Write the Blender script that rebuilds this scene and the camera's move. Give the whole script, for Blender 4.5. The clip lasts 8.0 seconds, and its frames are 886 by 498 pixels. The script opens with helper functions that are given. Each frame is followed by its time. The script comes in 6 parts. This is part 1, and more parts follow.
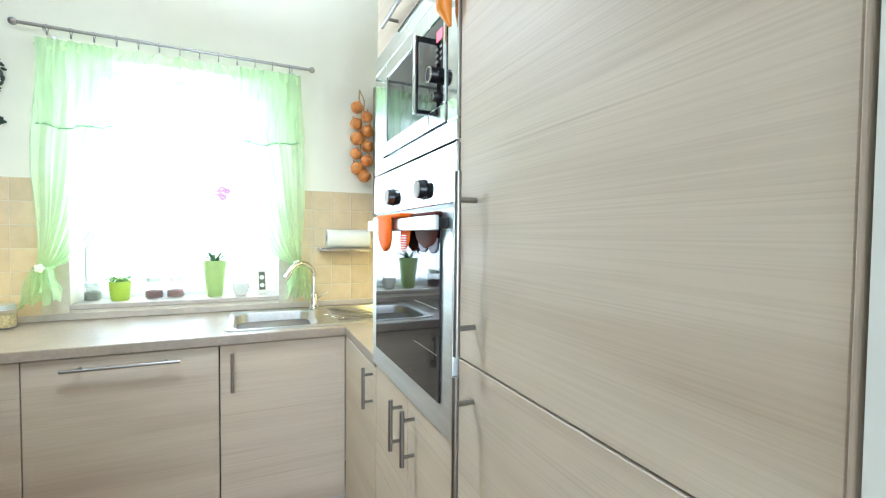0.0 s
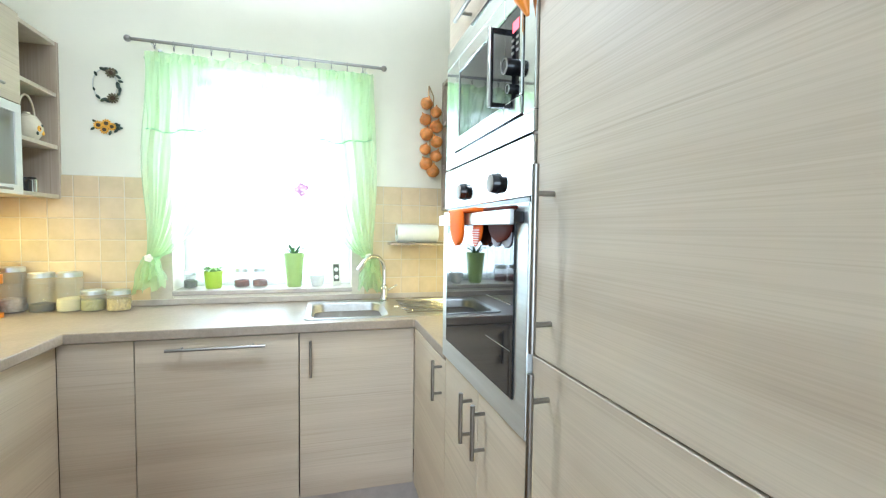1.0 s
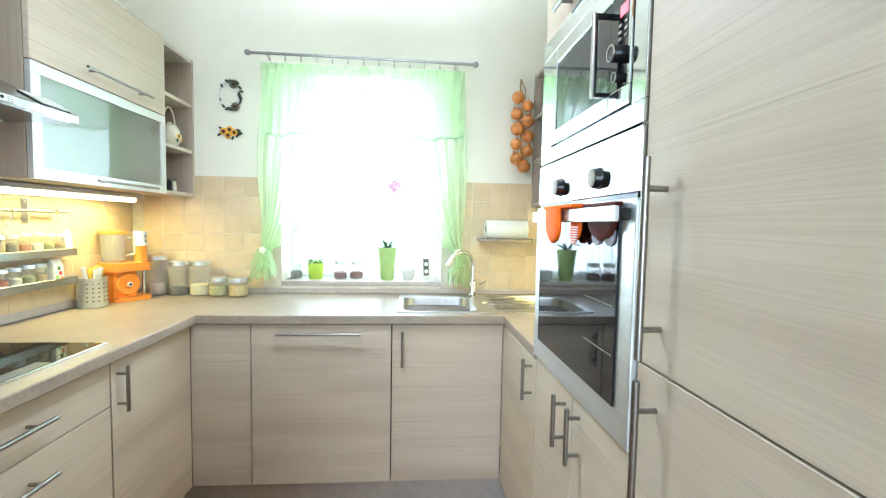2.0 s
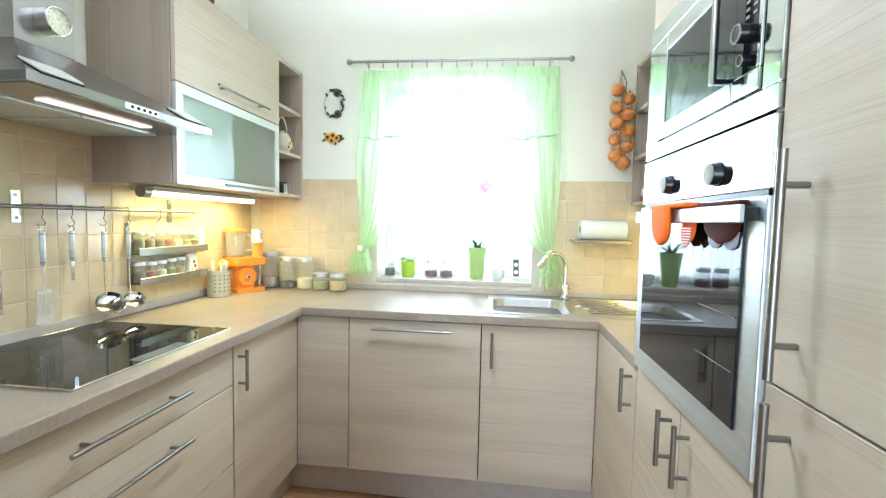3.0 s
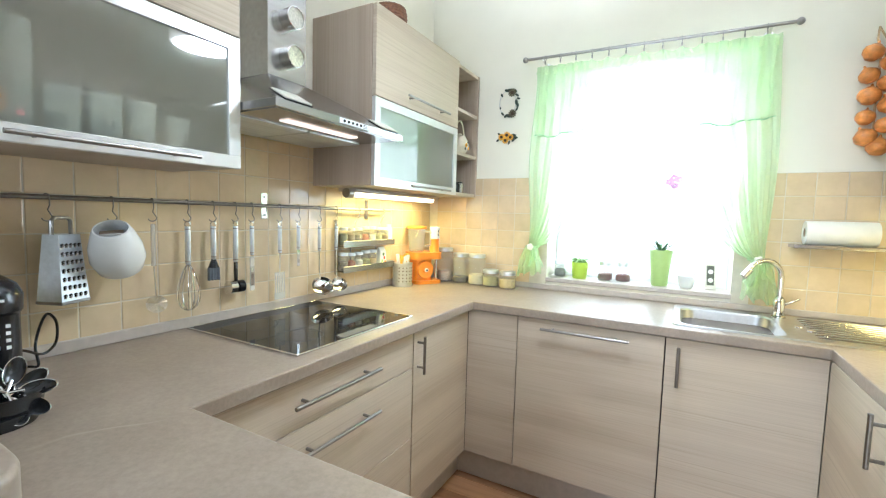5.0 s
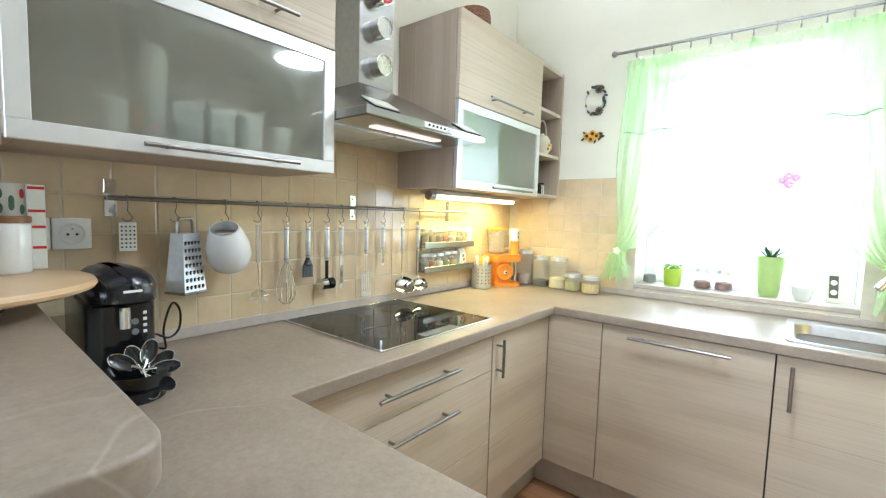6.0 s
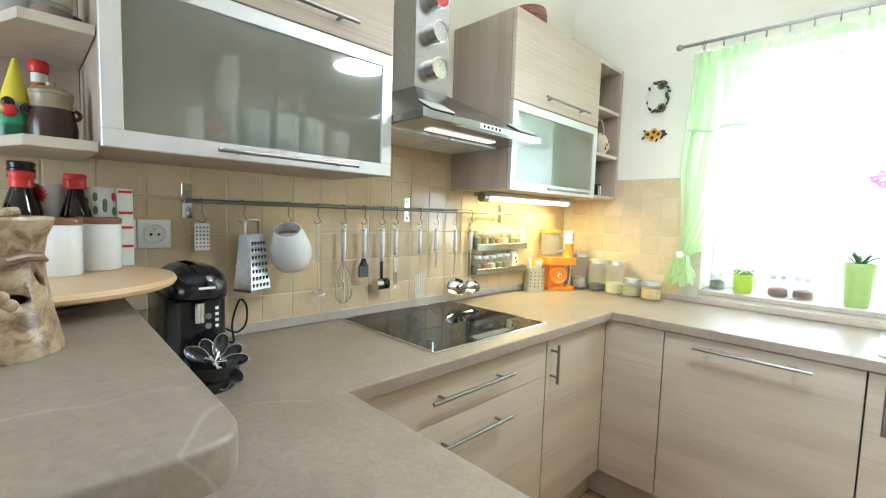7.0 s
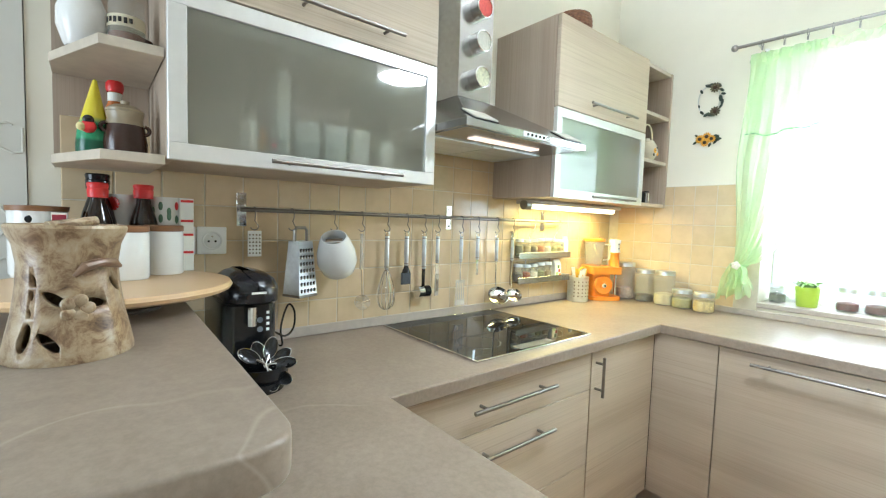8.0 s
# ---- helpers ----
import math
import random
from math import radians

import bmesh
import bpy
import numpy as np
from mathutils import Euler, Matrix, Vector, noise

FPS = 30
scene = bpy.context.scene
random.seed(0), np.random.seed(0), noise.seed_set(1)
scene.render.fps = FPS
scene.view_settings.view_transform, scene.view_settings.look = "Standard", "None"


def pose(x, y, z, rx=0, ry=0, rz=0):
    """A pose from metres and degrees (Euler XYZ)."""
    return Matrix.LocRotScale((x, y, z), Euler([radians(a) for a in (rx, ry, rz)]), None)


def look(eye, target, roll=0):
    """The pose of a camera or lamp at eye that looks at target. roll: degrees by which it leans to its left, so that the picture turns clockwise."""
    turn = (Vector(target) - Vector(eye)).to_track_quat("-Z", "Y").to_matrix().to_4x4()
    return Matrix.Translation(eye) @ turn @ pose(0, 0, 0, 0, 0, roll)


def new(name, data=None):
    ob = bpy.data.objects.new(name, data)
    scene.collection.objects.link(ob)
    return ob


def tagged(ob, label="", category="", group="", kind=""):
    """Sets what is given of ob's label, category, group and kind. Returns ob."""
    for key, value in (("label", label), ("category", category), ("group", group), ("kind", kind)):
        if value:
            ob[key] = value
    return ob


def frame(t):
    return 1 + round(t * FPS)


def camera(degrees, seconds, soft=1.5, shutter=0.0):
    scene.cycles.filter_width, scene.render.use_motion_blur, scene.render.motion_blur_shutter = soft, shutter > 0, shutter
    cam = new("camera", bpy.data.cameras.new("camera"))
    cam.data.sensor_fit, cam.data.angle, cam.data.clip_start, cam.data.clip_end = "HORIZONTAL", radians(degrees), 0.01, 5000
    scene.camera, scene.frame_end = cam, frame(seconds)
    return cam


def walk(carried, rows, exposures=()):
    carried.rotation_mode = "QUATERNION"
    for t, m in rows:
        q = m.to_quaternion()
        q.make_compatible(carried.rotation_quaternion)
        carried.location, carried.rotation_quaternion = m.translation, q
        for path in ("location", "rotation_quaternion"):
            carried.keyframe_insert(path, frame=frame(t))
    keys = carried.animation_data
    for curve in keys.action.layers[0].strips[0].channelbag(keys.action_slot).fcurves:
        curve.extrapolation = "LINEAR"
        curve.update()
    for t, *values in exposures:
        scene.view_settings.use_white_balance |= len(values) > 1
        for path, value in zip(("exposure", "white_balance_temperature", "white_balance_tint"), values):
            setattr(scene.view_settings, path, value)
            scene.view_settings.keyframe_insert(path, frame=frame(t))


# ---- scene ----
cam = camera(91.3, 8.0, soft=1.2)
PATH = [
    (0, (1.545, -2.462, 1.3), (2.349, -0.632, 1.234), 0.5),
    (0.5, (1.538, -2.459, 1.3), (2.235, -0.586, 1.224), 0.4),
    (1, (1.527, -2.453, 1.299), (2.053, -0.526, 1.206), 0.7),
    (2.5, (1.495, -2.442, 1.301), (1.442, -0.447, 1.178), 1.1),
    (3, (1.487, -2.439, 1.301), (1.232, -0.46, 1.174), 1.2),
    (3.5, (1.479, -2.437, 1.299), (1.021, -0.495, 1.17), 1.3),
    (4, (1.469, -2.438, 1.303), (0.844, -0.543, 1.167), 1.5),
    (4.5, (1.462, -2.44, 1.304), (0.675, -0.607, 1.154), 1.6),
    (5, (1.457, -2.437, 1.3), (0.492, -0.691, 1.148), 1.6),
    (6.5, (1.437, -2.45, 1.302), (0.084, -0.986, 1.145), 1.8),
    (7, (1.43, -2.453, 1.301), (0.006, -1.058, 1.147), 1.8),
    (7.5, (1.425, -2.458, 1.302), (-0.077, -1.146, 1.157), 1.9),
    (8, (1.425, -2.461, 1.304), (-0.123, -1.2, 1.177), 1.9),
]
walk(cam, [(t, look(eye, target, roll)) for t, eye, target, roll in PATH],
     [(0, 0.0, 5390, 3.5), (2.5, 0.05, 5390, 4.5), (5, 0.02, 5540, 8.5), (8, 0.05, 5690, 5)])

# ---- light ----
SUN_UP, SUN_ROUND = 42, 200
world = bpy.data.worlds.new("world")
scene.world = world
world.use_nodes = True
sky = world.node_tree.nodes.new("ShaderNodeTexSky")
sky.sky_type, sky.sun_disc = "NISHITA", False
sky.sun_elevation, sky.sun_rotation = radians(SUN_UP), radians(SUN_ROUND)
backing = world.node_tree.nodes["Background"]
backing.inputs["Strength"].default_value = 0.15
world.node_tree.links.new(sky.outputs["Color"], backing.inputs["Color"])


def area_lamp(name, m, wide, high, watts, colour):
    data = bpy.data.lights.new(name, "AREA")
    data.shape, data.size, data.size_y, data.energy, data.color = "RECTANGLE", wide, high, watts, colour
    ob = new(name, data)
    ob.matrix_world = m
    return ob


# daylight in the kitchen window, and in the wide terrace window of the room behind the bar
area_lamp("window_daylight", pose(1.23, 0.29, 1.52, -90), 0.86, 1.1, 27, (0.92, 0.98, 1.0))
area_lamp("dining_daylight", pose(1.05, -5.49, 1.25, 90), 1.7, 2.0, 82, (0.92, 0.97, 1.0))
# fill light added at the pendant lamp just above the view, far stronger than that lamp's own: down at its diffuser, up
# at its open top
for name, watts, m in (("pendant_light", 13, pose(1.24, -1.15, 2.057)), ("pendant_light_up", 52, pose(1.24, -1.15, 2.19, 180))):
    data = bpy.data.lights.new(name, "AREA")
    data.shape, data.size, data.energy, data.color = "DISK", 0.27, watts, (0.93, 0.96, 1.0)
    new(name, data).matrix_world = m
# the tube under the wall cabinet and the lamp in the hood
area_lamp("tube_light", pose(0.125, -0.55, 1.377), 0.06, 0.6, 8.0, (1.0, 0.80, 0.26))
area_lamp("far_tube_light", pose(2.38, -0.7, 1.373), 0.06, 0.5, 6.0, (1.0, 0.80, 0.26))
area_lamp("hood_light", pose(0.37, -1.33, 1.572), 0.04, 0.26, 0.3, (1.0, 0.84, 0.68))


# ---- materials ----
def material(name):
    m = bpy.data.materials.new(name)
    m.use_nodes = True
    return m, m.node_tree, m.node_tree.nodes["Principled BSDF"]


def node(tree, kind, **sets):
    n = tree.nodes.new(kind)
    for key, value in sets.items():
        n.inputs[key.replace("_", " ")].default_value = value
    return n


def coords(tree, scale, jitter=True):
    """Object coordinates, shifted for every object, and stretched."""
    tex = tree.nodes.new("ShaderNodeTexCoord")
    mp = tree.nodes.new("ShaderNodeMapping")
    mp.inputs["Scale"].default_value = scale
    tree.links.new(tex.outputs["Object"], mp.inputs["Vector"])
    if jitter:
        info = tree.nodes.new("ShaderNodeObjectInfo")
        mul = tree.nodes.new("ShaderNodeMath")
        mul.operation = "MULTIPLY"
        mul.inputs[1].default_value = 37.0
        tree.links.new(info.outputs["Random"], mul.inputs[0])
        comb = tree.nodes.new("ShaderNodeCombineXYZ")
        for i in range(3):
            tree.links.new(mul.outputs[0], comb.inputs[i])
        tree.links.new(comb.outputs[0], mp.inputs["Location"])
    return mp.outputs["Vector"]


def ramp(tree, fac, stops):
    r = tree.nodes.new("ShaderNodeValToRGB")
    el = r.color_ramp.elements
    while len(el) < len(stops):
        el.new(0.5)
    for e, (p, c) in zip(el, stops):
        e.position, e.color = p, (*c, 1)
    tree.links.new(fac, r.inputs["Fac"])
    return r.outputs["Color"]


def noise_tex(tree, vec, scale, detail=4, rough=0.55, distort=0.0):
    n = node(tree, "ShaderNodeTexNoise", Scale=scale, Detail=detail, Roughness=rough, Distortion=distort)
    tree.links.new(vec, n.inputs["Vector"])
    return n.outputs["Fac"]


def mixed(tree, fac, a, b, mode="MIX"):
    m = tree.nodes.new("ShaderNodeMix")
    m.data_type, m.blend_type = "RGBA", mode
    for sock, v in ((m.inputs[0], fac), (m.inputs[6], a), (m.inputs[7], b)):
        if isinstance(v, bpy.types.NodeSocket):
            tree.links.new(v, sock)
        else:
            sock.default_value = v if isinstance(v, float) else (*v, 1)
    return m.outputs[2]


def bump(tree, bsdf, height, strength, distance=0.001):
    b = node(tree, "ShaderNodeBump", Strength=strength, Distance=distance)
    tree.links.new(height, b.inputs["Height"])
    tree.links.new(b.outputs["Normal"], bsdf.inputs["Normal"])


def plain(name, colour, rough=0.5, metal=0.0, vary=0.08, scale=30.0, rough_bump=0.0, **more):
    """A surface with slight mottling and a trace of relief."""
    m, tree, b = material(name)
    vec = coords(tree, (1, 1, 1))
    n = noise_tex(tree, vec, scale)
    low = tuple(c * (1 - vary) for c in colour)
    high = tuple(min(1, c * (1 + vary)) for c in colour)
    tree.links.new(ramp(tree, n, [(0.3, low), (0.7, high)]), b.inputs["Base Color"])
    b.inputs["Roughness"].default_value, b.inputs["Metallic"].default_value = rough, metal
    for key, value in more.items():
        b.inputs[key.replace("_", " ")].default_value = value
    if rough_bump:
        bump(tree, b, noise_tex(tree, vec, scale * 6), rough_bump)
    return m


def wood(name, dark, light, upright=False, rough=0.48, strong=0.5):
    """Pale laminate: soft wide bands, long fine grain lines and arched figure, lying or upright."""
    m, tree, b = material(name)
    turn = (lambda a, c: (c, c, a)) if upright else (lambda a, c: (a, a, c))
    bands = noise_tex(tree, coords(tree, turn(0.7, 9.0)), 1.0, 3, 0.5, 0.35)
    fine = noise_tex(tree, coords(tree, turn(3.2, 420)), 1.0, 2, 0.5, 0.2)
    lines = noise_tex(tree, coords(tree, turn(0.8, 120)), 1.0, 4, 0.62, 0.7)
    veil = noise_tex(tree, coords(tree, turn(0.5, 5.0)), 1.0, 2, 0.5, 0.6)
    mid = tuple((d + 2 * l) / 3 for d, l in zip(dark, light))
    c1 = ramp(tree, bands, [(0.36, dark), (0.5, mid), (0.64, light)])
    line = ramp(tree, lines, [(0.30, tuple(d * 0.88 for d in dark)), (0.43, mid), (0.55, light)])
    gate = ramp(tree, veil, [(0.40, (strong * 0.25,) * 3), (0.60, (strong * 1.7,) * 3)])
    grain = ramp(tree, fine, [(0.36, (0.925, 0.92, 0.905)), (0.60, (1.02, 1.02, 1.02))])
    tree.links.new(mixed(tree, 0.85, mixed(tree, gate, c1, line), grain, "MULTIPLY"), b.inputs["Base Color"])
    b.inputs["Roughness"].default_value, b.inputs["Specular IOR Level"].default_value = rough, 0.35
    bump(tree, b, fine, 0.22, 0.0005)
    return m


def metal(name, colour=(0.62, 0.61, 0.59), rough=0.28, brushed=(1, 1, 1)):
    m, tree, b = material(name)
    n = noise_tex(tree, coords(tree, tuple(60 * s for s in brushed)), 1.0, 3)
    tree.links.new(ramp(tree, n, [(0.3, tuple(c * 0.86 for c in colour)), (0.7, colour)]), b.inputs["Base Color"])
    b.inputs["Metallic"].default_value, b.inputs["Roughness"].default_value = 1.0, rough
    bump(tree, b, n, 0.06, 0.0004)
    return m


def glass(name, colour=(0.95, 0.98, 0.97), rough=0.0, alpha=1.0):
    """Clear or tinted glass, thin enough to let light by."""
    m, tree, b = material(name)
    b.inputs["Base Color"].default_value = (*colour, 1)
    b.inputs["Roughness"].default_value, b.inputs["Transmission Weight"].default_value = rough, alpha
    b.inputs["IOR"].default_value = 1.45
    return m


def thin_glass(name, tint, veil):
    """A jar's wall: mostly see-through, with a clear sheen."""
    m, tree, b = material(name)
    b.inputs["Base Color"].default_value = (*tint, 1)
    b.inputs["Roughness"].default_value = 0.06
    see = tree.nodes.new("ShaderNodeBsdfTransparent")
    mix = tree.nodes.new("ShaderNodeMixShader")
    mix.inputs[0].default_value = veil
    tree.links.new(see.outputs[0], mix.inputs[1])
    tree.links.new(b.outputs[0], mix.inputs[2])
    tree.links.new(mix.outputs[0], tree.nodes["Material Output"].inputs["Surface"])
    return m


def glow(name, colour, strength):
    m, tree, b = material(name)
    b.inputs["Base Color"].default_value = (*colour, 1)
    b.inputs["Emission Color"].default_value = (*colour, 1)
    b.inputs["Emission Strength"].default_value = strength
    return m


def fabric(name, colour, see, through_light=0.6):
    """Thin cloth: part see-through, the rest scatters and passes light."""
    m, tree, b = material(name)
    vec = coords(tree, (1, 1, 1), False)
    weave = noise_tex(tree, vec, 900, 1)
    col = ramp(tree, noise_tex(tree, vec, 7), [(0.3, tuple(c * 0.9 for c in colour)), (0.7, colour)])
    diff, trans = tree.nodes.new("ShaderNodeBsdfDiffuse"), tree.nodes.new("ShaderNodeBsdfTranslucent")
    clear = tree.nodes.new("ShaderNodeBsdfTransparent")
    one, two = tree.nodes.new("ShaderNodeMixShader"), tree.nodes.new("ShaderNodeMixShader")
    tree.links.new(col, diff.inputs["Color"])
    tree.links.new(col, trans.inputs["Color"])
    one.inputs[0].default_value = through_light
    mr = node(tree, "ShaderNodeMapRange")
    mr.inputs["To Min"].default_value, mr.inputs["To Max"].default_value = max(0, see - 0.12), see + 0.12
    tree.links.new(weave, mr.inputs["Value"])
    tree.links.new(mr.outputs[0], two.inputs[0])
    tree.links.new(diff.outputs[0], one.inputs[1])
    tree.links.new(trans.outputs[0], one.inputs[2])
    tree.links.new(one.outputs[0], two.inputs[1])
    tree.links.new(clear.outputs[0], two.inputs[2])
    tree.links.new(two.outputs[0], tree.nodes["Material Output"].inputs["Surface"])
    return m


def worktop_material():
    m, tree, b = material("worktop_laminate")
    vec = coords(tree, (1, 1, 1), False)
    cloud = ramp(tree, noise_tex(tree, vec, 5, 6, 0.6), [(0.3, (0.268, 0.216, 0.164)), (0.7, (0.335, 0.276, 0.216))])
    speck = ramp(tree, noise_tex(tree, vec, 85, 4, 0.7), [(0.35, (0.8, 0.8, 0.8)), (0.65, (1.06, 1.06, 1.06))])
    both = mixed(tree, 0.7, cloud, speck, "MULTIPLY")
    bent = noise_tex(tree, vec, 1.3, 3, 0.45, 0.25)
    line = ramp(tree, bent, [(0.497, (0, 0, 0)), (0.5, (1, 1, 1)), (0.503, (0, 0, 0))])
    gate = ramp(tree, noise_tex(tree, vec, 2.3, 2), [(0.52, (0, 0, 0)), (0.66, (0.4, 0.4, 0.4))])
    vein = mixed(tree, 1.0, line, gate, "MULTIPLY")
    tree.links.new(mixed(tree, vein, both, (0.50, 0.43, 0.35)), b.inputs["Base Color"])
    b.inputs["Roughness"].default_value = 0.36
    bump(tree, b, noise_tex(tree, vec, 160, 3), 0.12, 0.0005)
    return m


def tile_material():
    m, tree, b = material("beige_glazed_tile")
    vec = coords(tree, (1, 1, 1))
    info = tree.nodes.new("ShaderNodeObjectInfo")
    hue = ramp(tree, info.outputs["Random"], [(0.0, (0.615, 0.50, 0.325)), (0.5, (0.65, 0.525, 0.345)), (1.0, (0.68, 0.55, 0.365))])
    cloud = ramp(tree, noise_tex(tree, vec, 14, 4), [(0.3, (0.88, 0.86, 0.82)), (0.7, (1.04, 1.03, 1.02))])
    tree.links.new(mixed(tree, 0.8, hue, cloud, "MULTIPLY"), b.inputs["Base Color"])
    b.inputs["Roughness"].default_value = 0.13
    bump(tree, b, noise_tex(tree, vec, 22, 3), 0.3, 0.0014)
    return m


def floor_material():
    m, tree, b = material("oak_floor_board")
    grain = noise_tex(tree, coords(tree, (2.0, 30, 30)), 1.5, 5, 0.6, 0.4)
    info = tree.nodes.new("ShaderNodeObjectInfo")
    hue = ramp(tree, info.outputs["Random"], [(0.0, (0.24, 0.115, 0.05)), (1.0, (0.36, 0.19, 0.09))])
    tone = ramp(tree, grain, [(0.3, (0.7, 0.66, 0.6)), (0.65, (1.05, 1.05, 1.05))])
    tree.links.new(mixed(tree, 0.9, hue, tone, "MULTIPLY"), b.inputs["Base Color"])
    b.inputs["Roughness"].default_value = 0.35
    bump(tree, b, grain, 0.15, 0.0006)
    return m


WOOD = wood("ash_laminate", (0.435, 0.358, 0.268), (0.555, 0.478, 0.370), strong=0.36)
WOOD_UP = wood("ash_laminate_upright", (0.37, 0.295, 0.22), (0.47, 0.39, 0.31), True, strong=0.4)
WOOD_EDGE = plain("laminate_edge", (0.52, 0.46, 0.37), 0.5)
# on the carcasses this dark colour stands in for shade between the fronts
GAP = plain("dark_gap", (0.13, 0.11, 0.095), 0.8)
PLINTH = plain("plinth_laminate", (0.46, 0.41, 0.36), 0.4, rough_bump=0.05)
WORKTOP = worktop_material()
STEEL = metal("brushed_steel", (0.47, 0.46, 0.45), 0.24, brushed=(1, 0.05, 1))
STEEL_LIGHT = metal("satin_steel_front", (0.78, 0.83, 0.87), 0.45, (1, 0.04, 1))
CHROME = metal("polished_chrome", (0.80, 0.80, 0.79), 0.07)
ALU = plain("satin_aluminium", (0.74, 0.74, 0.72), 0.38, 0.55, 0.03)
HANDLE = metal("satin_nickel", (0.34, 0.325, 0.305), 0.28)
DARK_STEEL = metal("dark_rail_steel", (0.26, 0.25, 0.24), 0.3)
PAINT = plain("cream_wall_paint", (0.83, 0.80, 0.68), 0.9, vary=0.02, scale=6, rough_bump=0.25)
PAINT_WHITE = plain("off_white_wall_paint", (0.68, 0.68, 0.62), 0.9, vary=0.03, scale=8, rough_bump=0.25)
CEILING = plain("white_ceiling_paint", (0.82, 0.81, 0.77), 0.95, vary=0.02, scale=5, rough_bump=0.2)
TILE = tile_material()
GROUT = plain("tile_grout", (0.60, 0.55, 0.44), 0.9, vary=0.06)
FLOOR = floor_material()
PVC = plain("white_window_frame", (0.80, 0.81, 0.80), 0.35, vary=0.02)
BLACK_GLASS = plain("black_glass", (0.010, 0.010, 0.010), 0.03, vary=0.02, Specular_IOR_Level=0.4, IOR=1.27)
OVEN_GLASS = plain("oven_door_glass", (0.008, 0.008, 0.011), 0.03, vary=0.02, Specular_IOR_Level=0.5, IOR=1.5)
FROST = plain("frosted_glass", (0.50, 0.52, 0.45), 0.37, vary=0.05, scale=4, Transmission_Weight=0.86, IOR=1.06, Coat_Weight=1.0, Coat_Roughness=0.02, Coat_IOR=2.0, Specular_IOR_Level=0.2)
WHITE_CERAMIC = plain("white_glazed_ceramic", (0.78, 0.79, 0.77), 0.15, vary=0.02)
CREAM = plain("cream_glazed_ceramic", (0.70, 0.64, 0.50), 0.2, vary=0.06)
WHITE_PLASTIC = plain("white_plastic", (0.76, 0.77, 0.76), 0.35, vary=0.02)
BLACK_PLASTIC = plain("black_plastic", (0.009, 0.010, 0.012), 0.2, vary=0.1)
DARK_RUBBER = plain("grey_silicone", (0.13, 0.15, 0.17), 0.6)
ORANGE = plain("orange_plastic", (0.80, 0.27, 0.025), 0.3, vary=0.04)
RED = plain("red_plastic", (0.62, 0.03, 0.03), 0.35)
CURTAIN = fabric("green_voile", (0.74, 0.93, 0.62), 0.42, 0.60)
HEADING = fabric("green_voile_heading", (0.78, 0.94, 0.62), 0.34, 0.55)
LACE = fabric("white_lace", (0.92, 0.95, 0.97), 0.42, 0.7)
HEM = fabric("stitched_hem", (0.34, 0.55, 0.36), 0.05, 0.4)
PAPER = plain("white_paper", (0.82, 0.83, 0.76), 0.9, vary=0.03, rough_bump=0.3)
JAR_GLASS = thin_glass("jar_glass", (0.66, 0.68, 0.62), 0.22)
GREEN_POT = plain("green_glazed_pot", (0.38, 0.54, 0.19), 0.35, vary=0.05)
LIME_POT = plain("lime_pot", (0.43, 0.60, 0.06), 0.35, vary=0.04)
LEAF = plain("plant_leaf", (0.07, 0.16, 0.06), 0.45, vary=0.3, scale=60)
LEAF_LIGHT = plain("pale_leaf", (0.36, 0.56, 0.20), 0.5, vary=0.25, scale=60)

# ---- building helpers ----
BASE = {}


def thing(name, base=(0, 0, 0), label="", category="", group="", kind=""):
    """An Empty at a thing's base, to which its parts belong."""
    ob = new(name)
    ob.location, ob.empty_display_size = base, 0.05
    BASE[ob] = Vector(base)
    return tagged(ob, label, category, group, kind)


def part(name, bm, mat, parent, label="", smooth=False):
    """Links a bmesh, drawn in the room's coordinates, as one mesh under a thing or a part."""
    me = bpy.data.meshes.new(name)
    bm.normal_update()
    if parent is not None:
        bmesh.ops.translate(bm, verts=bm.verts, vec=-BASE[parent])
    if smooth:
        for fc in bm.faces:
            fc.smooth = True
        for e in bm.edges:
            if len(e.link_faces) == 2 and e.calc_face_angle(0) > 0.6:
                e.smooth = False
    bm.to_mesh(me)
    bm.free()
    me.materials.append(mat)
    ob = new(name, me)
    if parent is not None:
        ob.parent = parent
        BASE[ob] = BASE[parent]
    else:
        BASE[ob] = Vector((0, 0, 0))
    return tagged(ob, label)


def solo(name, bm, mat, base, label, category, group="", kind="", smooth=False):
    """A thing that is one single mesh."""
    bmesh.ops.translate(bm, verts=bm.verts, vec=-Vector(base))
    ob = part(name, bm, mat, None, smooth=smooth)
    ob.location = base
    BASE[ob] = Vector(base)
    return tagged(ob, label, category, group, kind)


def box(x0, x1, y0, y1, z0, z1, bevel=0.0, bm=None, m=None, segs=2):
    bm = bm or bmesh.new()
    mid = Matrix.Translation(((x0 + x1) / 2, (y0 + y1) / 2, (z0 + z1) / 2)) @ Matrix.Diagonal((abs(x1 - x0), abs(y1 - y0), abs(z1 - z0), 1))
    vs = bmesh.ops.create_cube(bm, size=1, matrix=mid)["verts"]
    if bevel:
        es = list({e for v in vs for e in v.link_edges})
        out = bmesh.ops.bevel(bm, geom=es, offset=bevel, segments=segs, affect="EDGES", profile=0.5)
        vs = list({v for fc in out["faces"] for v in fc.verts} | {v for v in vs if v.is_valid})
    if m is not None:
        bmesh.ops.transform(bm, matrix=m, verts=vs)
    return bm


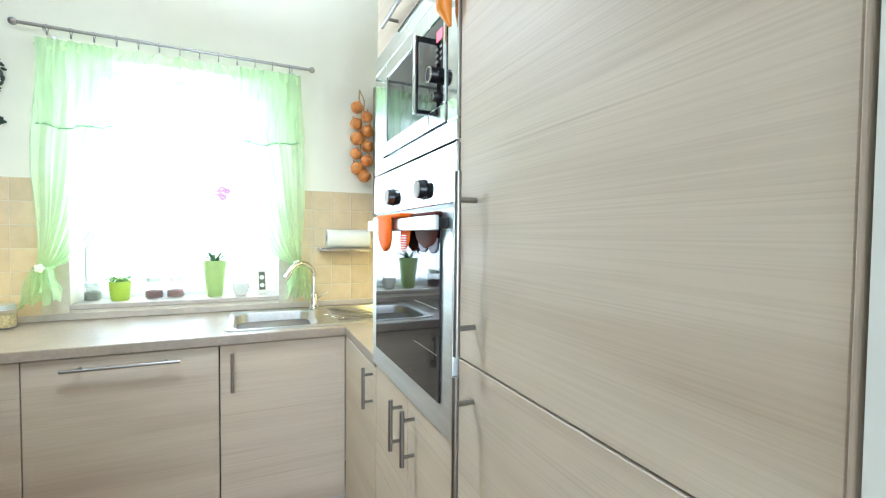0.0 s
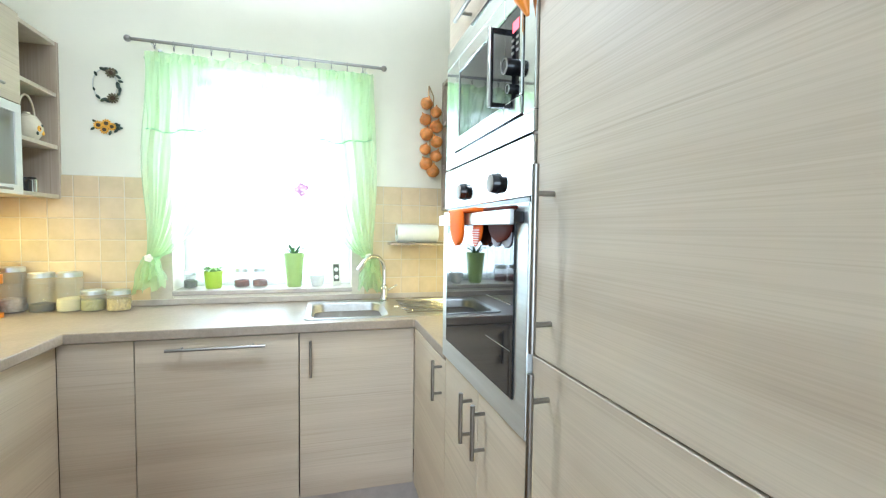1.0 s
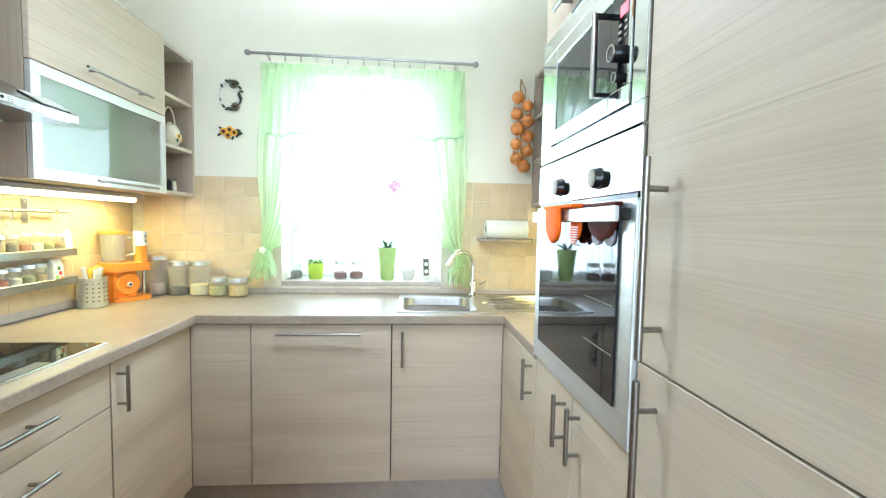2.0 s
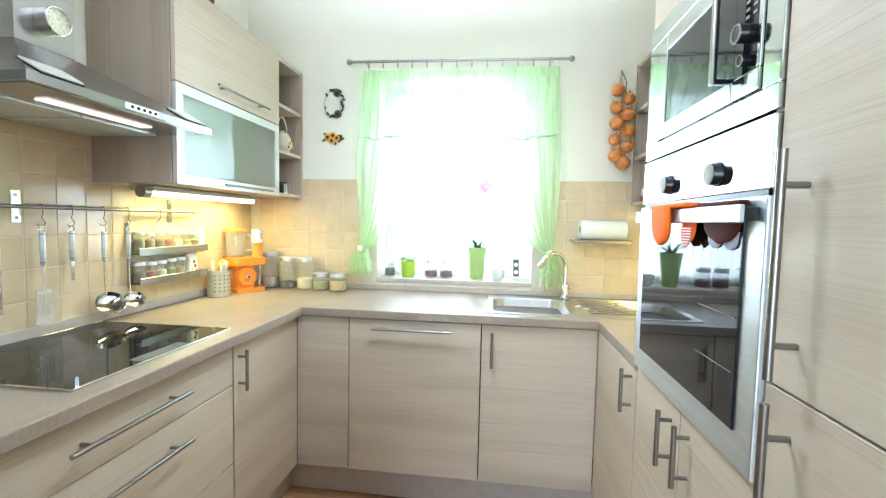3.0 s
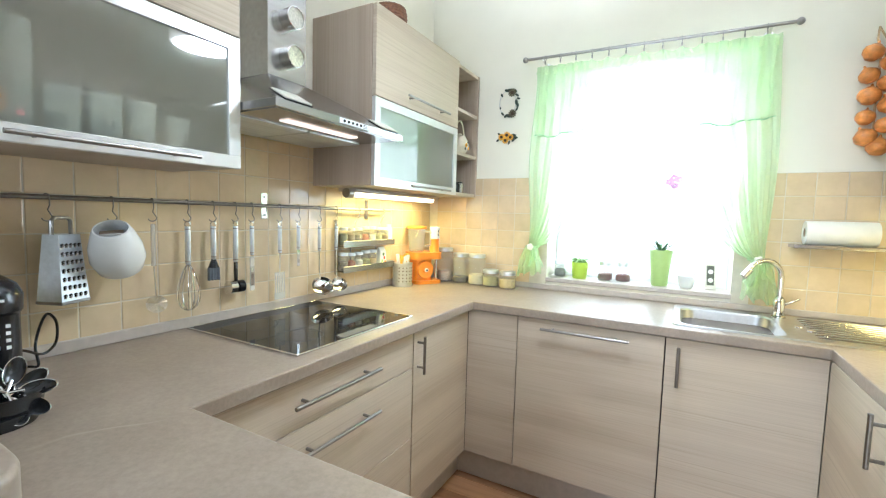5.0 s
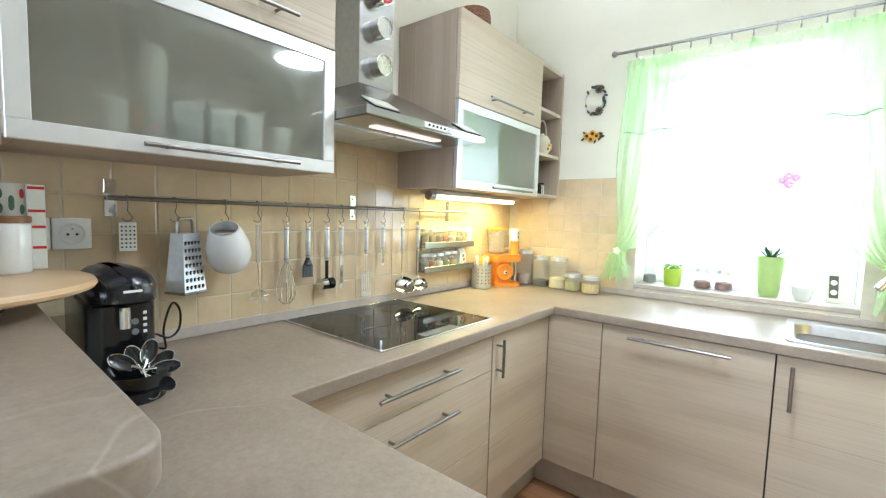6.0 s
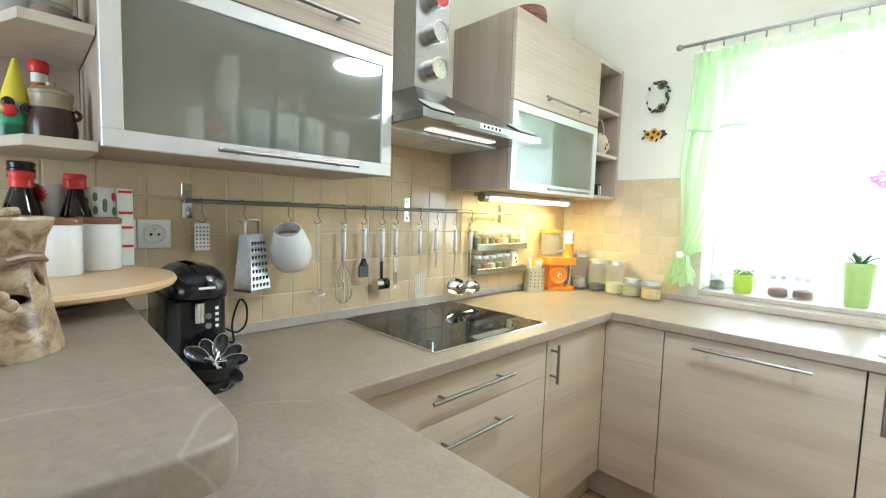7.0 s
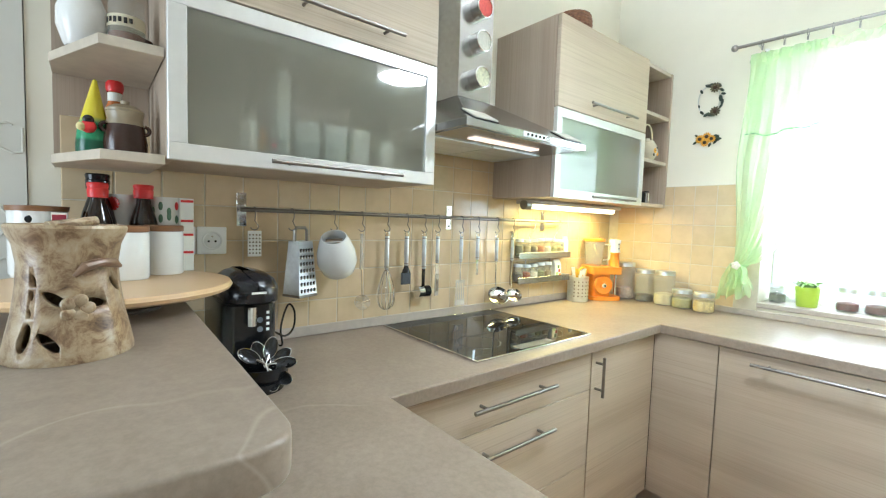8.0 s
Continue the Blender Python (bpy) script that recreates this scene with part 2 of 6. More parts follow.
def rod(p, q, r, bm=None, segs=14, r2=None, caps=True):
    bm = bm or bmesh.new()
    p, q = Vector(p), Vector(q)
    turn = (q - p).to_track_quat("Z", "Y").to_matrix().to_4x4()
    bmesh.ops.create_cone(bm, cap_ends=caps, segments=segs, radius1=r, radius2=r if r2 is None else r2, depth=(q - p).length,
                          matrix=Matrix.Translation((p + q) / 2) @ turn)
    return bm


def lathe(profile, centre, bm=None, segs=28, m=None):
    """Turns (radius, height) pairs round an upright axis."""
    bm = bm or bmesh.new()
    rings = []
    for r, z in profile:
        ring = []
        if r < 1e-5:
            ring = [bm.verts.new((0, 0, z))] * segs
        else:
            ring = [bm.verts.new((r * math.cos(a), r * math.sin(a), z)) for a in (2 * math.pi * i / segs for i in range(segs))]
        rings.append(ring)
    for a, b in zip(rings, rings[1:]):
        for i in range(segs):
            j = (i + 1) % segs
            fc = [a[i], a[j], b[j], b[i]]
            uniq = [v for k, v in enumerate(fc) if v not in fc[:k]]
            if len(uniq) > 2:
                bm.faces.new(uniq)
    vs = list({v for ring in rings for v in ring})
    bmesh.ops.transform(bm, matrix=Matrix.Translation(centre) @ (m or Matrix()), verts=vs)
    return bm


def tube(points, r, bm=None, segs=10, taper=None):
    """A round rod along a line of points."""
    bm = bm or bmesh.new()
    pts = [Vector(p) for p in points]
    rings, side = [], None
    for i, p in enumerate(pts):
        way = (pts[min(i + 1, len(pts) - 1)] - pts[max(i - 1, 0)]).normalized()
        if side is None:
            side = way.orthogonal().normalized()
        side = (side - way * side.dot(way)).normalized()
        up = way.cross(side)
        rr = r if taper is None else r * taper[i]
        rings.append([bm.verts.new(p + rr * (math.cos(a) * side + math.sin(a) * up)) for a in (2 * math.pi * k / segs for k in range(segs))])
    for a, b in zip(rings, rings[1:]):
        for i in range(segs):
            j = (i + 1) % segs
            bm.faces.new((a[i], a[j], b[j], b[i]))
    bm.faces.new(rings[0][::-1])
    bm.faces.new(rings[-1])
    return bm


def arc(centre, r, a0, a1, n, u, v):
    """Points on an arc in the plane of the directions u and v; degrees."""
    c, u, v = Vector(centre), Vector(u), Vector(v)
    return [c + r * (math.cos(radians(a0 + (a1 - a0) * i / n)) * u + math.sin(radians(a0 + (a1 - a0) * i / n)) * v) for i in range(n + 1)]


def slab(outline, z0, z1, bevel=0.0, bm=None, rounds=None, segs=2):
    """An upright prism over a flat outline; rounds: corner number -> radius."""
    bm = bm or bmesh.new()
    pts = []
    n = len(outline)
    for i, p in enumerate(outline):
        p = Vector((*p, 0))
        r = (rounds or {}).get(i)
        if not r:
            pts.append(p)
            continue
        a, b = (Vector((*outline[i - 1], 0)) - p).normalized(), (Vector((*outline[(i + 1) % n], 0)) - p).normalized()
        for k in range(9):
            s = k / 8
            pts.append((1 - s) ** 2 * (p + a * r) + 2 * s * (1 - s) * p + s * s * (p + b * r))
    low = [bm.verts.new((p.x, p.y, z0)) for p in pts]
    top = [bm.verts.new((p.x, p.y, z1)) for p in pts]
    m = len(pts)
    f1 = bm.faces.new(top)
    f2 = bm.faces.new(low[::-1])
    for i in range(m):
        bm.faces.new((low[i], low[(i + 1) % m], top[(i + 1) % m], top[i]))
    bmesh.ops.recalc_face_normals(bm, faces=bm.faces)
    if bevel:
        es = list(f1.edges) + list(f2.edges)
        bmesh.ops.bevel(bm, geom=es, offset=bevel, segments=segs, affect="EDGES", profile=0.5)
    return bm


def bar_handle(parent, p, q, out, reach=0.032, r=0.006):
    """A round bar handle with two feet: p and q on the front, out the way it stands off."""
    p, q, out = Vector(p), Vector(q), Vector(out)
    way = (q - p).normalized()
    h = part("handle", rod(p + out * reach, q + out * reach, r), HANDLE, parent, "satin nickel bar handle", smooth=True)
    inset = min(0.05, (q - p).length * 0.17)
    for s in (p + way * inset, q - way * inset):
        part("handle_foot", rod(s, s + out * (reach - r * 0.6), r * 0.8, segs=10), HANDLE, h, smooth=True)
    return h

# ---- the room ----
NORTH, EAST, TOP = 0.0, 2.51, 2.70
WIN = (0.79, 1.67, 0.945, 2.085)


def structure(name, bm, mat, label, category):
    return solo(name, bm, mat, (0, 0, 0), label, category, kind="structure")


bm = box(-0.2, WIN[0], 0, 0.3, 0, TOP)
box(WIN[1], 2.7, 0, 0.3, 0, TOP, bm=bm)
box(WIN[0], WIN[1], 0, 0.3, 0, WIN[2], bm=bm)
box(WIN[0], WIN[1], 0, 0.3, WIN[3], TOP, bm=bm)
wall_north = structure("wall_north", bm, PAINT, "cream painted wall with a window and beige tiles", "wall")
wall_west = structure("wall_west", box(-0.2, 0, -2.575, 0, 0, TOP), PAINT, "cream painted wall with beige tiles over the worktop", "wall")
wall_east = structure("wall_east", box(EAST, 2.7, -2.34, 0, 0, TOP), PAINT, "cream painted wall behind the tall cabinets", "wall")
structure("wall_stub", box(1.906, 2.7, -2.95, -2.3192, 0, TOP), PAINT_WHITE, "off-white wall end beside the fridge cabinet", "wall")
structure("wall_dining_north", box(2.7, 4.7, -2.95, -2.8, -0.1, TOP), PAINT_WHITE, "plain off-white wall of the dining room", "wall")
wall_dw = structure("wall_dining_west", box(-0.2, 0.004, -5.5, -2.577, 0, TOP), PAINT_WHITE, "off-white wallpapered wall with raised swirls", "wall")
bm = box(-0.2, 0.2, -5.7, -5.5, 0, TOP)
box(1.9, 4.7, -5.7, -5.5, 0, TOP, bm=bm)
box(0.2, 1.9, -5.7, -5.5, 0, 0.22, bm=bm)
box(0.2, 1.9, -5.7, -5.5, 2.28, TOP, bm=bm)
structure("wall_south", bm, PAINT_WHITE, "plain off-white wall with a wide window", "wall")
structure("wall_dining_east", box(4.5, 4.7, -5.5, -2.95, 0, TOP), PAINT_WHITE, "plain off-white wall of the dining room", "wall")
structure("ceiling", slab([(-0.2, -5.7), (4.7, -5.7), (4.7, -2.8), (2.7, -2.8), (2.7, 0.3), (-0.2, 0.3)], TOP, TOP + 0.15), CEILING, "white painted ceiling", "ceiling")
floor = structure("floor", box(-0.2, 2.7, -3.0, 0.3, -0.12, -0.012), GAP, "brown oak board floor", "floor")
structure("ground", box(-60, 60, -60, 60, -0.9, -0.6), plain("pale_gravel", (0.42, 0.40, 0.36), 0.95, vary=0.2), "pale open ground outside the window", "ground")

rnd0 = random.Random(11)
for i in range(9):
    cy, cz, r0 = -2.60 - 0.055 * (i % 3), 1.15 + 0.11 * i, 0.05 + 0.02 * (i % 2)
    pts = [(0.0045, cy - r0 * (1 - 0.09 * k) * math.cos(0.55 * k + i), cz + r0 * (1 - 0.09 * k) * math.sin(0.55 * k + i)) for k in range(10)]
    pts = [(x, min(y, -2.582), z) for x, y, z in pts]
    b = bmesh.new()
    for p_, q_ in zip(pts, pts[1:]):
        rod(p_, q_, 0.0022, b, 6)
    part("swirl_relief", b, PAINT_WHITE, wall_dw)

# window in the north wall
window = thing("window_1", (1.23, 0.2, WIN[2]), "white framed window behind a white lace curtain", "window", kind="structure")
for name, b in (("window_frame", (WIN[0], WIN[0] + 0.06, 0.19, 0.25, WIN[2], WIN[3])), ("window_frame", (WIN[1] - 0.06, WIN[1], 0.19, 0.25, WIN[2], WIN[3])),
                ("window_frame", (WIN[0] + 0.06, WIN[1] - 0.06, 0.19, 0.25, WIN[2], WIN[2] + 0.07)), ("window_frame", (WIN[0] + 0.06, WIN[1] - 0.06, 0.19, 0.25, WIN[3] - 0.035, WIN[3]))):
    part(name, box(*b, bevel=0.006), PVC, window)
pane = part("pane", box(WIN[0] + 0.061, WIN[1] - 0.061, 0.215, 0.222, WIN[2] + 0.071, WIN[3] - 0.036), thin_glass("window_pane", (0.9, 0.95, 0.95), 0.06), window)
pane.visible_shadow = False
part("window_sill", box(WIN[0] - 0.004, WIN[1] + 0.004, -0.012, 0.188, WIN[2], WIN[2] + 0.024, 0.004), PLINTH, window, "grey-beige window sill")
sill_top = WIN[2] + 0.024
# glowing white daylight outside
structure("backdrop", box(-2.5, 5, 2.6, 2.62, -0.6, 5), glow("daylight_haze", (0.95, 0.98, 1.0), 2.9), "bright white daylight outside the window", "backdrop")

# ---- worktop ----
outline = [(0.001, -0.001), (0.001, -2.285), (1.25, -2.285), (1.25, -1.936), (0.61, -1.936), (0.61, -0.595), (1.909, -0.595), (1.909, -1.091), (2.508, -1.091), (2.508, -0.001)]
worktop = thing("worktop", (0.6, -0.6, 0.86), "grey-beige stone-look laminate worktop with pale veins", "worktop")
# the sink's opening is left free: three pieces would show joints, so the bowl is cut out of one slab
bm = slab(outline, 0.862, 0.9, 0.004, rounds={6: 0.012, 7: 0.02, 3: 0.03})
top_ob = part("slab", bm, WORKTOP, worktop)
part("upstand", box(0.001, 0.016, -2.285, -0.017, 0.9005, 0.935, 0.003), PLINTH, worktop, "pale upstand strip along the wall")
part("upstand", box(0.001, 2.508, -0.016, -0.001, 0.9005, 0.93, 0.003), PLINTH, worktop, "pale upstand strip along the wall")

# ---- base cabinets ----
Z0, Z1 = 0.155, 0.8575


def base_unit(name, label, x0, x1, y0, y1, face, fronts, group="base cabinets"):
    """A base unit: carcass box, and fronts on the side 'face' ('x+', 'y-', 'x-'). fronts: (a0, a1, z0, z1, handle)."""
    cx, cy = (x0 + x1) / 2, (y0 + y1) / 2
    ob = thing(name, (cx, cy, 0.15), label, "cabinet", group)
    part("body", box(x0, x1, y0, y1, 0.15, 0.860), GAP, ob, "carcass coloured dark for the shade in the door gaps")
    for a0, a1, z0, z1, hd in fronts:
        if face == "x+":
            d = part("door" if "door" in hd[0] else "drawer_front", box(x1 + 0.002, x1 + 0.02, a0, a1, z0, z1, 0.0012, segs=1), WOOD, ob)
            F, o = x1 + 0.02, (1, 0, 0)
            mk = lambda a, z: (F, a, z)
        elif face == "x-":
            d = part("door", box(x0 - 0.02, x0 - 0.002, a0, a1, z0, z1, 0.0012, segs=1), WOOD, ob)
            F, o = x0 - 0.02, (-1, 0, 0)
            mk = lambda a, z: (F, a, z)
        else:
            d = part("door", box(a0, a1, y0 - 0.02, y0 - 0.002, z0, z1, 0.0012, segs=1), WOOD, ob)
            F, o = y0 - 0.02, (0, -1, 0)
            mk = lambda a, z: (a, F, z)
        if hd[1]:
            p, q = hd[1]
            bar_handle(d, mk(*p), mk(*q), o)
    return ob


base_unit("base_cabinet", "pale ash base cabinet with one door and upright handle", 0.02, 0.56, -1.06, -0.57, "x+",
          [(-1.0585, -0.5805, Z0, Z1, ("door", ((-1.03, 0.685), (-1.03, 0.832))))])
base_unit("drawer_cabinet", "pale ash drawer cabinet with long bar handles under the hob", 0.02, 0.56, -1.93, -1.064, "x+",
          [(-1.929, -1.0655, 0.7155, Z1, ("drawer", ((-1.667, 0.79), (-1.305, 0.79)))),
           (-1.929, -1.0655, 0.4355, 0.7125, ("drawer", ((-1.65, 0.645), (-1.305, 0.645)))),
           (-1.929, -1.0655, Z0, 0.4325, ("drawer", ((-1.65, 0.365), (-1.305, 0.365))))])
ob = base_unit("corner_filler", "narrow pale ash filler panel in the corner", 0.565, 0.826, -0.56, -0.03, "y-", [(0.5815, 0.8255, Z0, Z1, ("door", None))])
base_unit("dishwasher_front", "built-in dishwasher behind a pale ash front with bar handle", 0.828, 1.422, -0.56, -0.03, "y-",
          [(0.8295, 1.4205, Z0, Z1, ("door", ((0.940, 0.822), (1.296, 0.822))))])
base_unit("sink_cabinet", "pale ash sink cabinet with one door and upright handle", 1.424, 1.905, -0.56, -0.03, "y-",
          [(1.4255, 1.9105, Z0, Z1, ("door", ((1.469, 0.678), (1.469, 0.831))))])
base_unit("base_cabinet", "narrow pale ash base cabinet beside the oven column", 1.932, 2.5, -1.088, -0.582, "x-",
          [(-1.089, -0.583, Z0, Z1, ("door", ((-1.044, 0.714), (-1.044, 0.852))))])
ob = thing("peninsula_base", (0.9, -2.1, 0.0), "pale ash back panel under the breakfast bar", "cabinet")
part("panel", box(0.58, 1.2, -2.28, -1.955, 0.0, 0.860, 0.002), WOOD, ob)
pl = structure("baseboard_plinth", box(0.5, 1.96, -0.515, -0.497, 0.0, 0.150, 0.002), PLINTH, "grey-beige plinth under the base cabinets", "plinth")
structure("baseboard_plinth", box(0.497, 0.515, -1.93, -0.517, 0.0, 0.150, 0.002), PLINTH, "grey-beige plinth under the base cabinets", "plinth")
structure("baseboard_plinth", box(1.962, 1.98, -2.3, -0.517, 0.0, 0.150, 0.002), PLINTH, "grey-beige plinth under the tall cabinets", "plinth")

# ---- tall units on the east side ----
FX = 1.912
oven_column = thing("oven_column", (2.2, -1.393, 0.15), "tall pale ash cabinet holding oven and microwave", "cabinet", "tall cabinets")
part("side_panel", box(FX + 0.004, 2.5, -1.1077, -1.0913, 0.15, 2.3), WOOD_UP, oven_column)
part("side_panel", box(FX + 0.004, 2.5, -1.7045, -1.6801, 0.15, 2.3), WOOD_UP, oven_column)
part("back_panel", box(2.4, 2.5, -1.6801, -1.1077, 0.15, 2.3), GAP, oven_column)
for z in (0.15, 0.8617, 1.4875, 1.8523, 2.28):
    part("shelf", box(FX + 0.022, 2.4, -1.6801, -1.1077, z, z + 0.018), WOOD_EDGE, oven_column)
d = part("door", box(FX - 0.0, FX + 0.018, -1.4058, -1.094, Z0, 0.8804, 0.0012, segs=1), WOOD, oven_column)
bar_handle(d, (FX, -1.359, 0.719), (FX, -1.359, 0.857), (-1, 0, 0))
d = part("door", box(FX - 0.0, FX + 0.018, -1.7035, -1.4088, Z0, 0.8804, 0.0012, segs=1), WOOD, oven_column)
bar_handle(d, (FX, -1.456, 0.723), (FX, -1.456, 0.862), (-1, 0, 0))
d = part("flap", box(FX - 0.0, FX + 0.018, -1.7035, -1.094, 1.8588, 2.298, 0.0012, segs=1), WOOD, oven_column)
bar_handle(d, (FX, -1.62, 1.882), (FX, -1.258, 1.882), (-1, 0, 0))

fridge_column = thing("fridge_cabinet", (2.2, -1.98, 0.15), "tall pale ash fridge cabinet with two doors and long handles", "cabinet", "tall cabinets")
part("body", box(FX + 0.022, 2.5, -2.296, -1.7065, 0.15, 2.3), GAP, fridge_column, "carcass coloured dark for the shade in the door gaps")
d = part("door", box(FX, FX + 0.02, -2.3085, -1.7062, 1.0625, 2.298, 0.0012, segs=1), WOOD, fridge_column)
bar_handle(d, (FX, -1.772, 1.083), (FX, -1.772, 1.412), (-1, 0, 0), 0.036, 0.0065)
d = part("door", box(FX, FX + 0.02, -2.3085, -1.7062, Z0, 1.0585, 0.0012, segs=1), WOOD, fridge_column)
bar_handle(d, (FX, -1.770, 0.715), (FX, -1.770, 1.046), (-1, 0, 0), 0.036, 0.0065)
part("end_panel", box(FX - 0.001, 2.5, -2.3138, -2.309, 0.0, 2.3, 0.0012), WOOD_UP, fridge_column)

# ---- wall cabinets on the west side ----
def glass_flap(parent, y0, y1, z0, z1, x, handle_y):
    """A lift-up door of frosted glass in an aluminium frame."""
    w = 0.036
    fr = part("glass_door", box(x, x + 0.018, y0, y1, z0, z0 + w, 0.0012, segs=1), ALU, parent, "frosted glass door in aluminium frame")
    part("rail", box(x, x + 0.018, y0, y1, z1 - w, z1, 0.0012, segs=1), ALU, fr)
    part("stile", box(x, x + 0.018, y0, y0 + w, z0 + w, z1 - w, 0.0012, segs=1), ALU, fr)
    part("stile", box(x, x + 0.018, y1 - w, y1, z0 + w, z1 - w, 0.0012, segs=1), ALU, fr)
    part("glass_pane", box(x + 0.006, x + 0.012, y0 + w, y1 - w, z0 + w, z1 - w), FROST, fr, "grey-green frosted pane").visible_shadow = False
    bar_handle(fr, (x + 0.018, handle_y[0], z0 + 0.016), (x + 0.018, handle_y[1], z0 + 0.016), (1, 0, 0), 0.028, 0.005)


def wall_unit(y0, y1, label, flap_handle, glass_handle):
    ob = thing("wall_cabinet", (0.17, (y0 + y1) / 2, 1.415), label, "cabinet", "wall cabinets")
    for y in (y0, y1 - 0.018):
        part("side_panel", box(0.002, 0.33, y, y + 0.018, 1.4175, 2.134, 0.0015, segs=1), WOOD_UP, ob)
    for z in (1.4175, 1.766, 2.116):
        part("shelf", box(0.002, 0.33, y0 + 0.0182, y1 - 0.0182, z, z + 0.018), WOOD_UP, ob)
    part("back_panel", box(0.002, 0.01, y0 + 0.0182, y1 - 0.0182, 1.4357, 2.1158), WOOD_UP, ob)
    glass_flap(ob, y0 + 0.001, y1 - 0.001, 1.416, 1.773, 0.332, glass_handle)
    d = part("flap", box(0.332, 0.35, y0 + 0.001, y1 - 0.001, 1.777, 2.133, 0.0012, segs=1), WOOD, ob)
    bar_handle(d, (0.35, flap_handle[0], 1.82), (0.35, flap_handle[1], 1.82), (1, 0, 0), 0.03, 0.0055)
    return ob


wall_unit(-2.335, -1.63, "pale ash wall cabinet with frosted glass lift door", (-2.1, -1.77), (-2.13, -1.765))
wall_unit(-1.026, -0.305, "pale ash wall cabinet with frosted glass lift door beside the window", (-0.83, -0.45), (-0.79, -0.42))


def stored_glass(x, y, r, h, mat, label):
    o = thing("drinking_glass", (x, y, 1.4357), label, "glass", "glasses in the wall cabinet")
    part("cup", lathe([(0, 0), (r * 0.8, 0), (r * 0.86, 0.004), (r, h), (r - 0.003, h), (r * 0.8, 0.008), (0, 0.008)], (x, y, 1.4357), segs=24), mat, o, smooth=True)


for x, y, r, h in ((0.25, -2.16, 0.036, 0.10), (0.26, -2.00, 0.034, 0.12), (0.27, -1.925, 0.034, 0.12), (0.27, -1.85, 0.034, 0.12), (0.26, -1.76, 0.034, 0.10)):
    stored_glass(x, y, r, h, WHITE_CERAMIC, "pale drinking glass behind the frosted pane")
stored_glass(0.24, -2.07, 0.03, 0.24, WHITE_CERAMIC, "tall pale glass behind the frosted pane")


def open_shelf(name, label, x0, x1, y0, y1, boards, back_x):
    ob = thing(name, ((x0 + x1) / 2, (y0 + y1) / 2, boards[0]), label, "shelf", "open shelves")
    for y in (y0, y1 - 0.018):
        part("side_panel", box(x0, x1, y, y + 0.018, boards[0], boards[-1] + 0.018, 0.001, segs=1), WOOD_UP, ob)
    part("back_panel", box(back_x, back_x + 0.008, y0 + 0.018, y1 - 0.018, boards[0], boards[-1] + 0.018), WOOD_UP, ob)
    b0, b1 = (x0 + 0.009, x1 - 0.004) if back_x < (x0 + x1) / 2 else (x0 + 0.004, x1 - 0.009)
    for z in boards:
        part("board", box(b0, b1, y0 + 0.018, y1 - 0.018, z, z + 0.018, 0.001, segs=1), WOOD_EDGE, ob)
    return ob


open_shelf("open_shelf", "narrow pale ash open shelf against the window wall", 0.002, 0.333, -0.304, -0.002, (1.418, 1.645, 1.885, 2.118), 0.003)
open_shelf("open_shelf", "open ash shelf beside the hanging onions", 2.18, 2.507, -0.42, -0.002, (1.405, 1.645, 1.885, 2.118), 2.498)
ob = thing("wall_cabinet", (2.35, -0.71, 1.405), "pale ash wall cabinet behind the oven column", "cabinet", "wall cabinets")
part("body", box(2.2, 2.507, -1.088, -0.422, 1.405, 2.136), WOOD_UP, ob)
part("door", box(2.18, 2.198, -1.087, -0.423, 1.405, 2.136, 0.0012, segs=1), WOOD, ob)

end_shelf = thing("corner_shelf", (0.17, -2.43, 1.415), "ash end shelf with cut corner and three boards", "shelf", "open shelves")
plan = [(0.01, -2.337), (0.33, -2.337), (0.33, -2.445), (0.115, -2.528), (0.01, -2.528)]
for z in (1.405, 1.627, 1.864, 2.11):
    part("board", slab(plan, z, z + 0.02, 0.001, segs=1), WOOD_EDGE, end_shelf)
part("back_panel", box(0.001, 0.009, -2.528, -2.337, 1.405, 2.13), WOOD_UP, end_shelf)

# ---- breakfast bar ----
bar = thing("breakfast_bar", (0.6, -2.45, 0), "raised stone-look breakfast bar with rounded end", "bar counter")
part("bar_top", slab([(0.002, -2.285), (0.002, -2.68), (0.975, -2.68), (1.046, -2.46), (1.046, -2.308)], 1.054, 1.1, 0.006, rounds={2: 0.06, 3: 0.09, 4: 0.055}, segs=4), WORKTOP, bar, smooth=True)
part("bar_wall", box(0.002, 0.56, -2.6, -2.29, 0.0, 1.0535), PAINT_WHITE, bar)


def carve(ob, cutters):
    """Cuts the meshes of the cutters out of ob for good, and throws them away."""
    for c in cutters:
        me = bpy.data.meshes.new("cutter")
        bmesh.ops.translate(c, verts=c.verts, vec=-BASE[ob])
        c.to_mesh(me)
        c.free()
        tool = new("cutter", me)
        tool.matrix_world = Matrix.Translation(BASE[ob])
        md = ob.modifiers.new("cut", "BOOLEAN")
        md.operation, md.solver, md.object = "DIFFERENCE", "EXACT", tool
        bpy.context.view_layer.update()
        done = bpy.data.meshes.new_from_object(ob.evaluated_get(bpy.context.evaluated_depsgraph_get()))
        ob.modifiers.remove(md)
        old, ob.data = ob.data, done
        bpy.data.meshes.remove(old)
        bpy.data.objects.remove(tool)
        bpy.data.meshes.remove(me)


def round_rect(x0, x1, y0, y1, r, z, n=6):
    pts = []
    for cx, cy, a in ((x1 - r, y1 - r, 0), (x0 + r, y1 - r, 90), (x0 + r, y0 + r, 180), (x1 - r, y0 + r, 270)):
        for i in range(n + 1):
            t = radians(a + 90 * i / n)
            pts.append((cx + r * math.cos(t), cy + r * math.sin(t), z))
    return pts


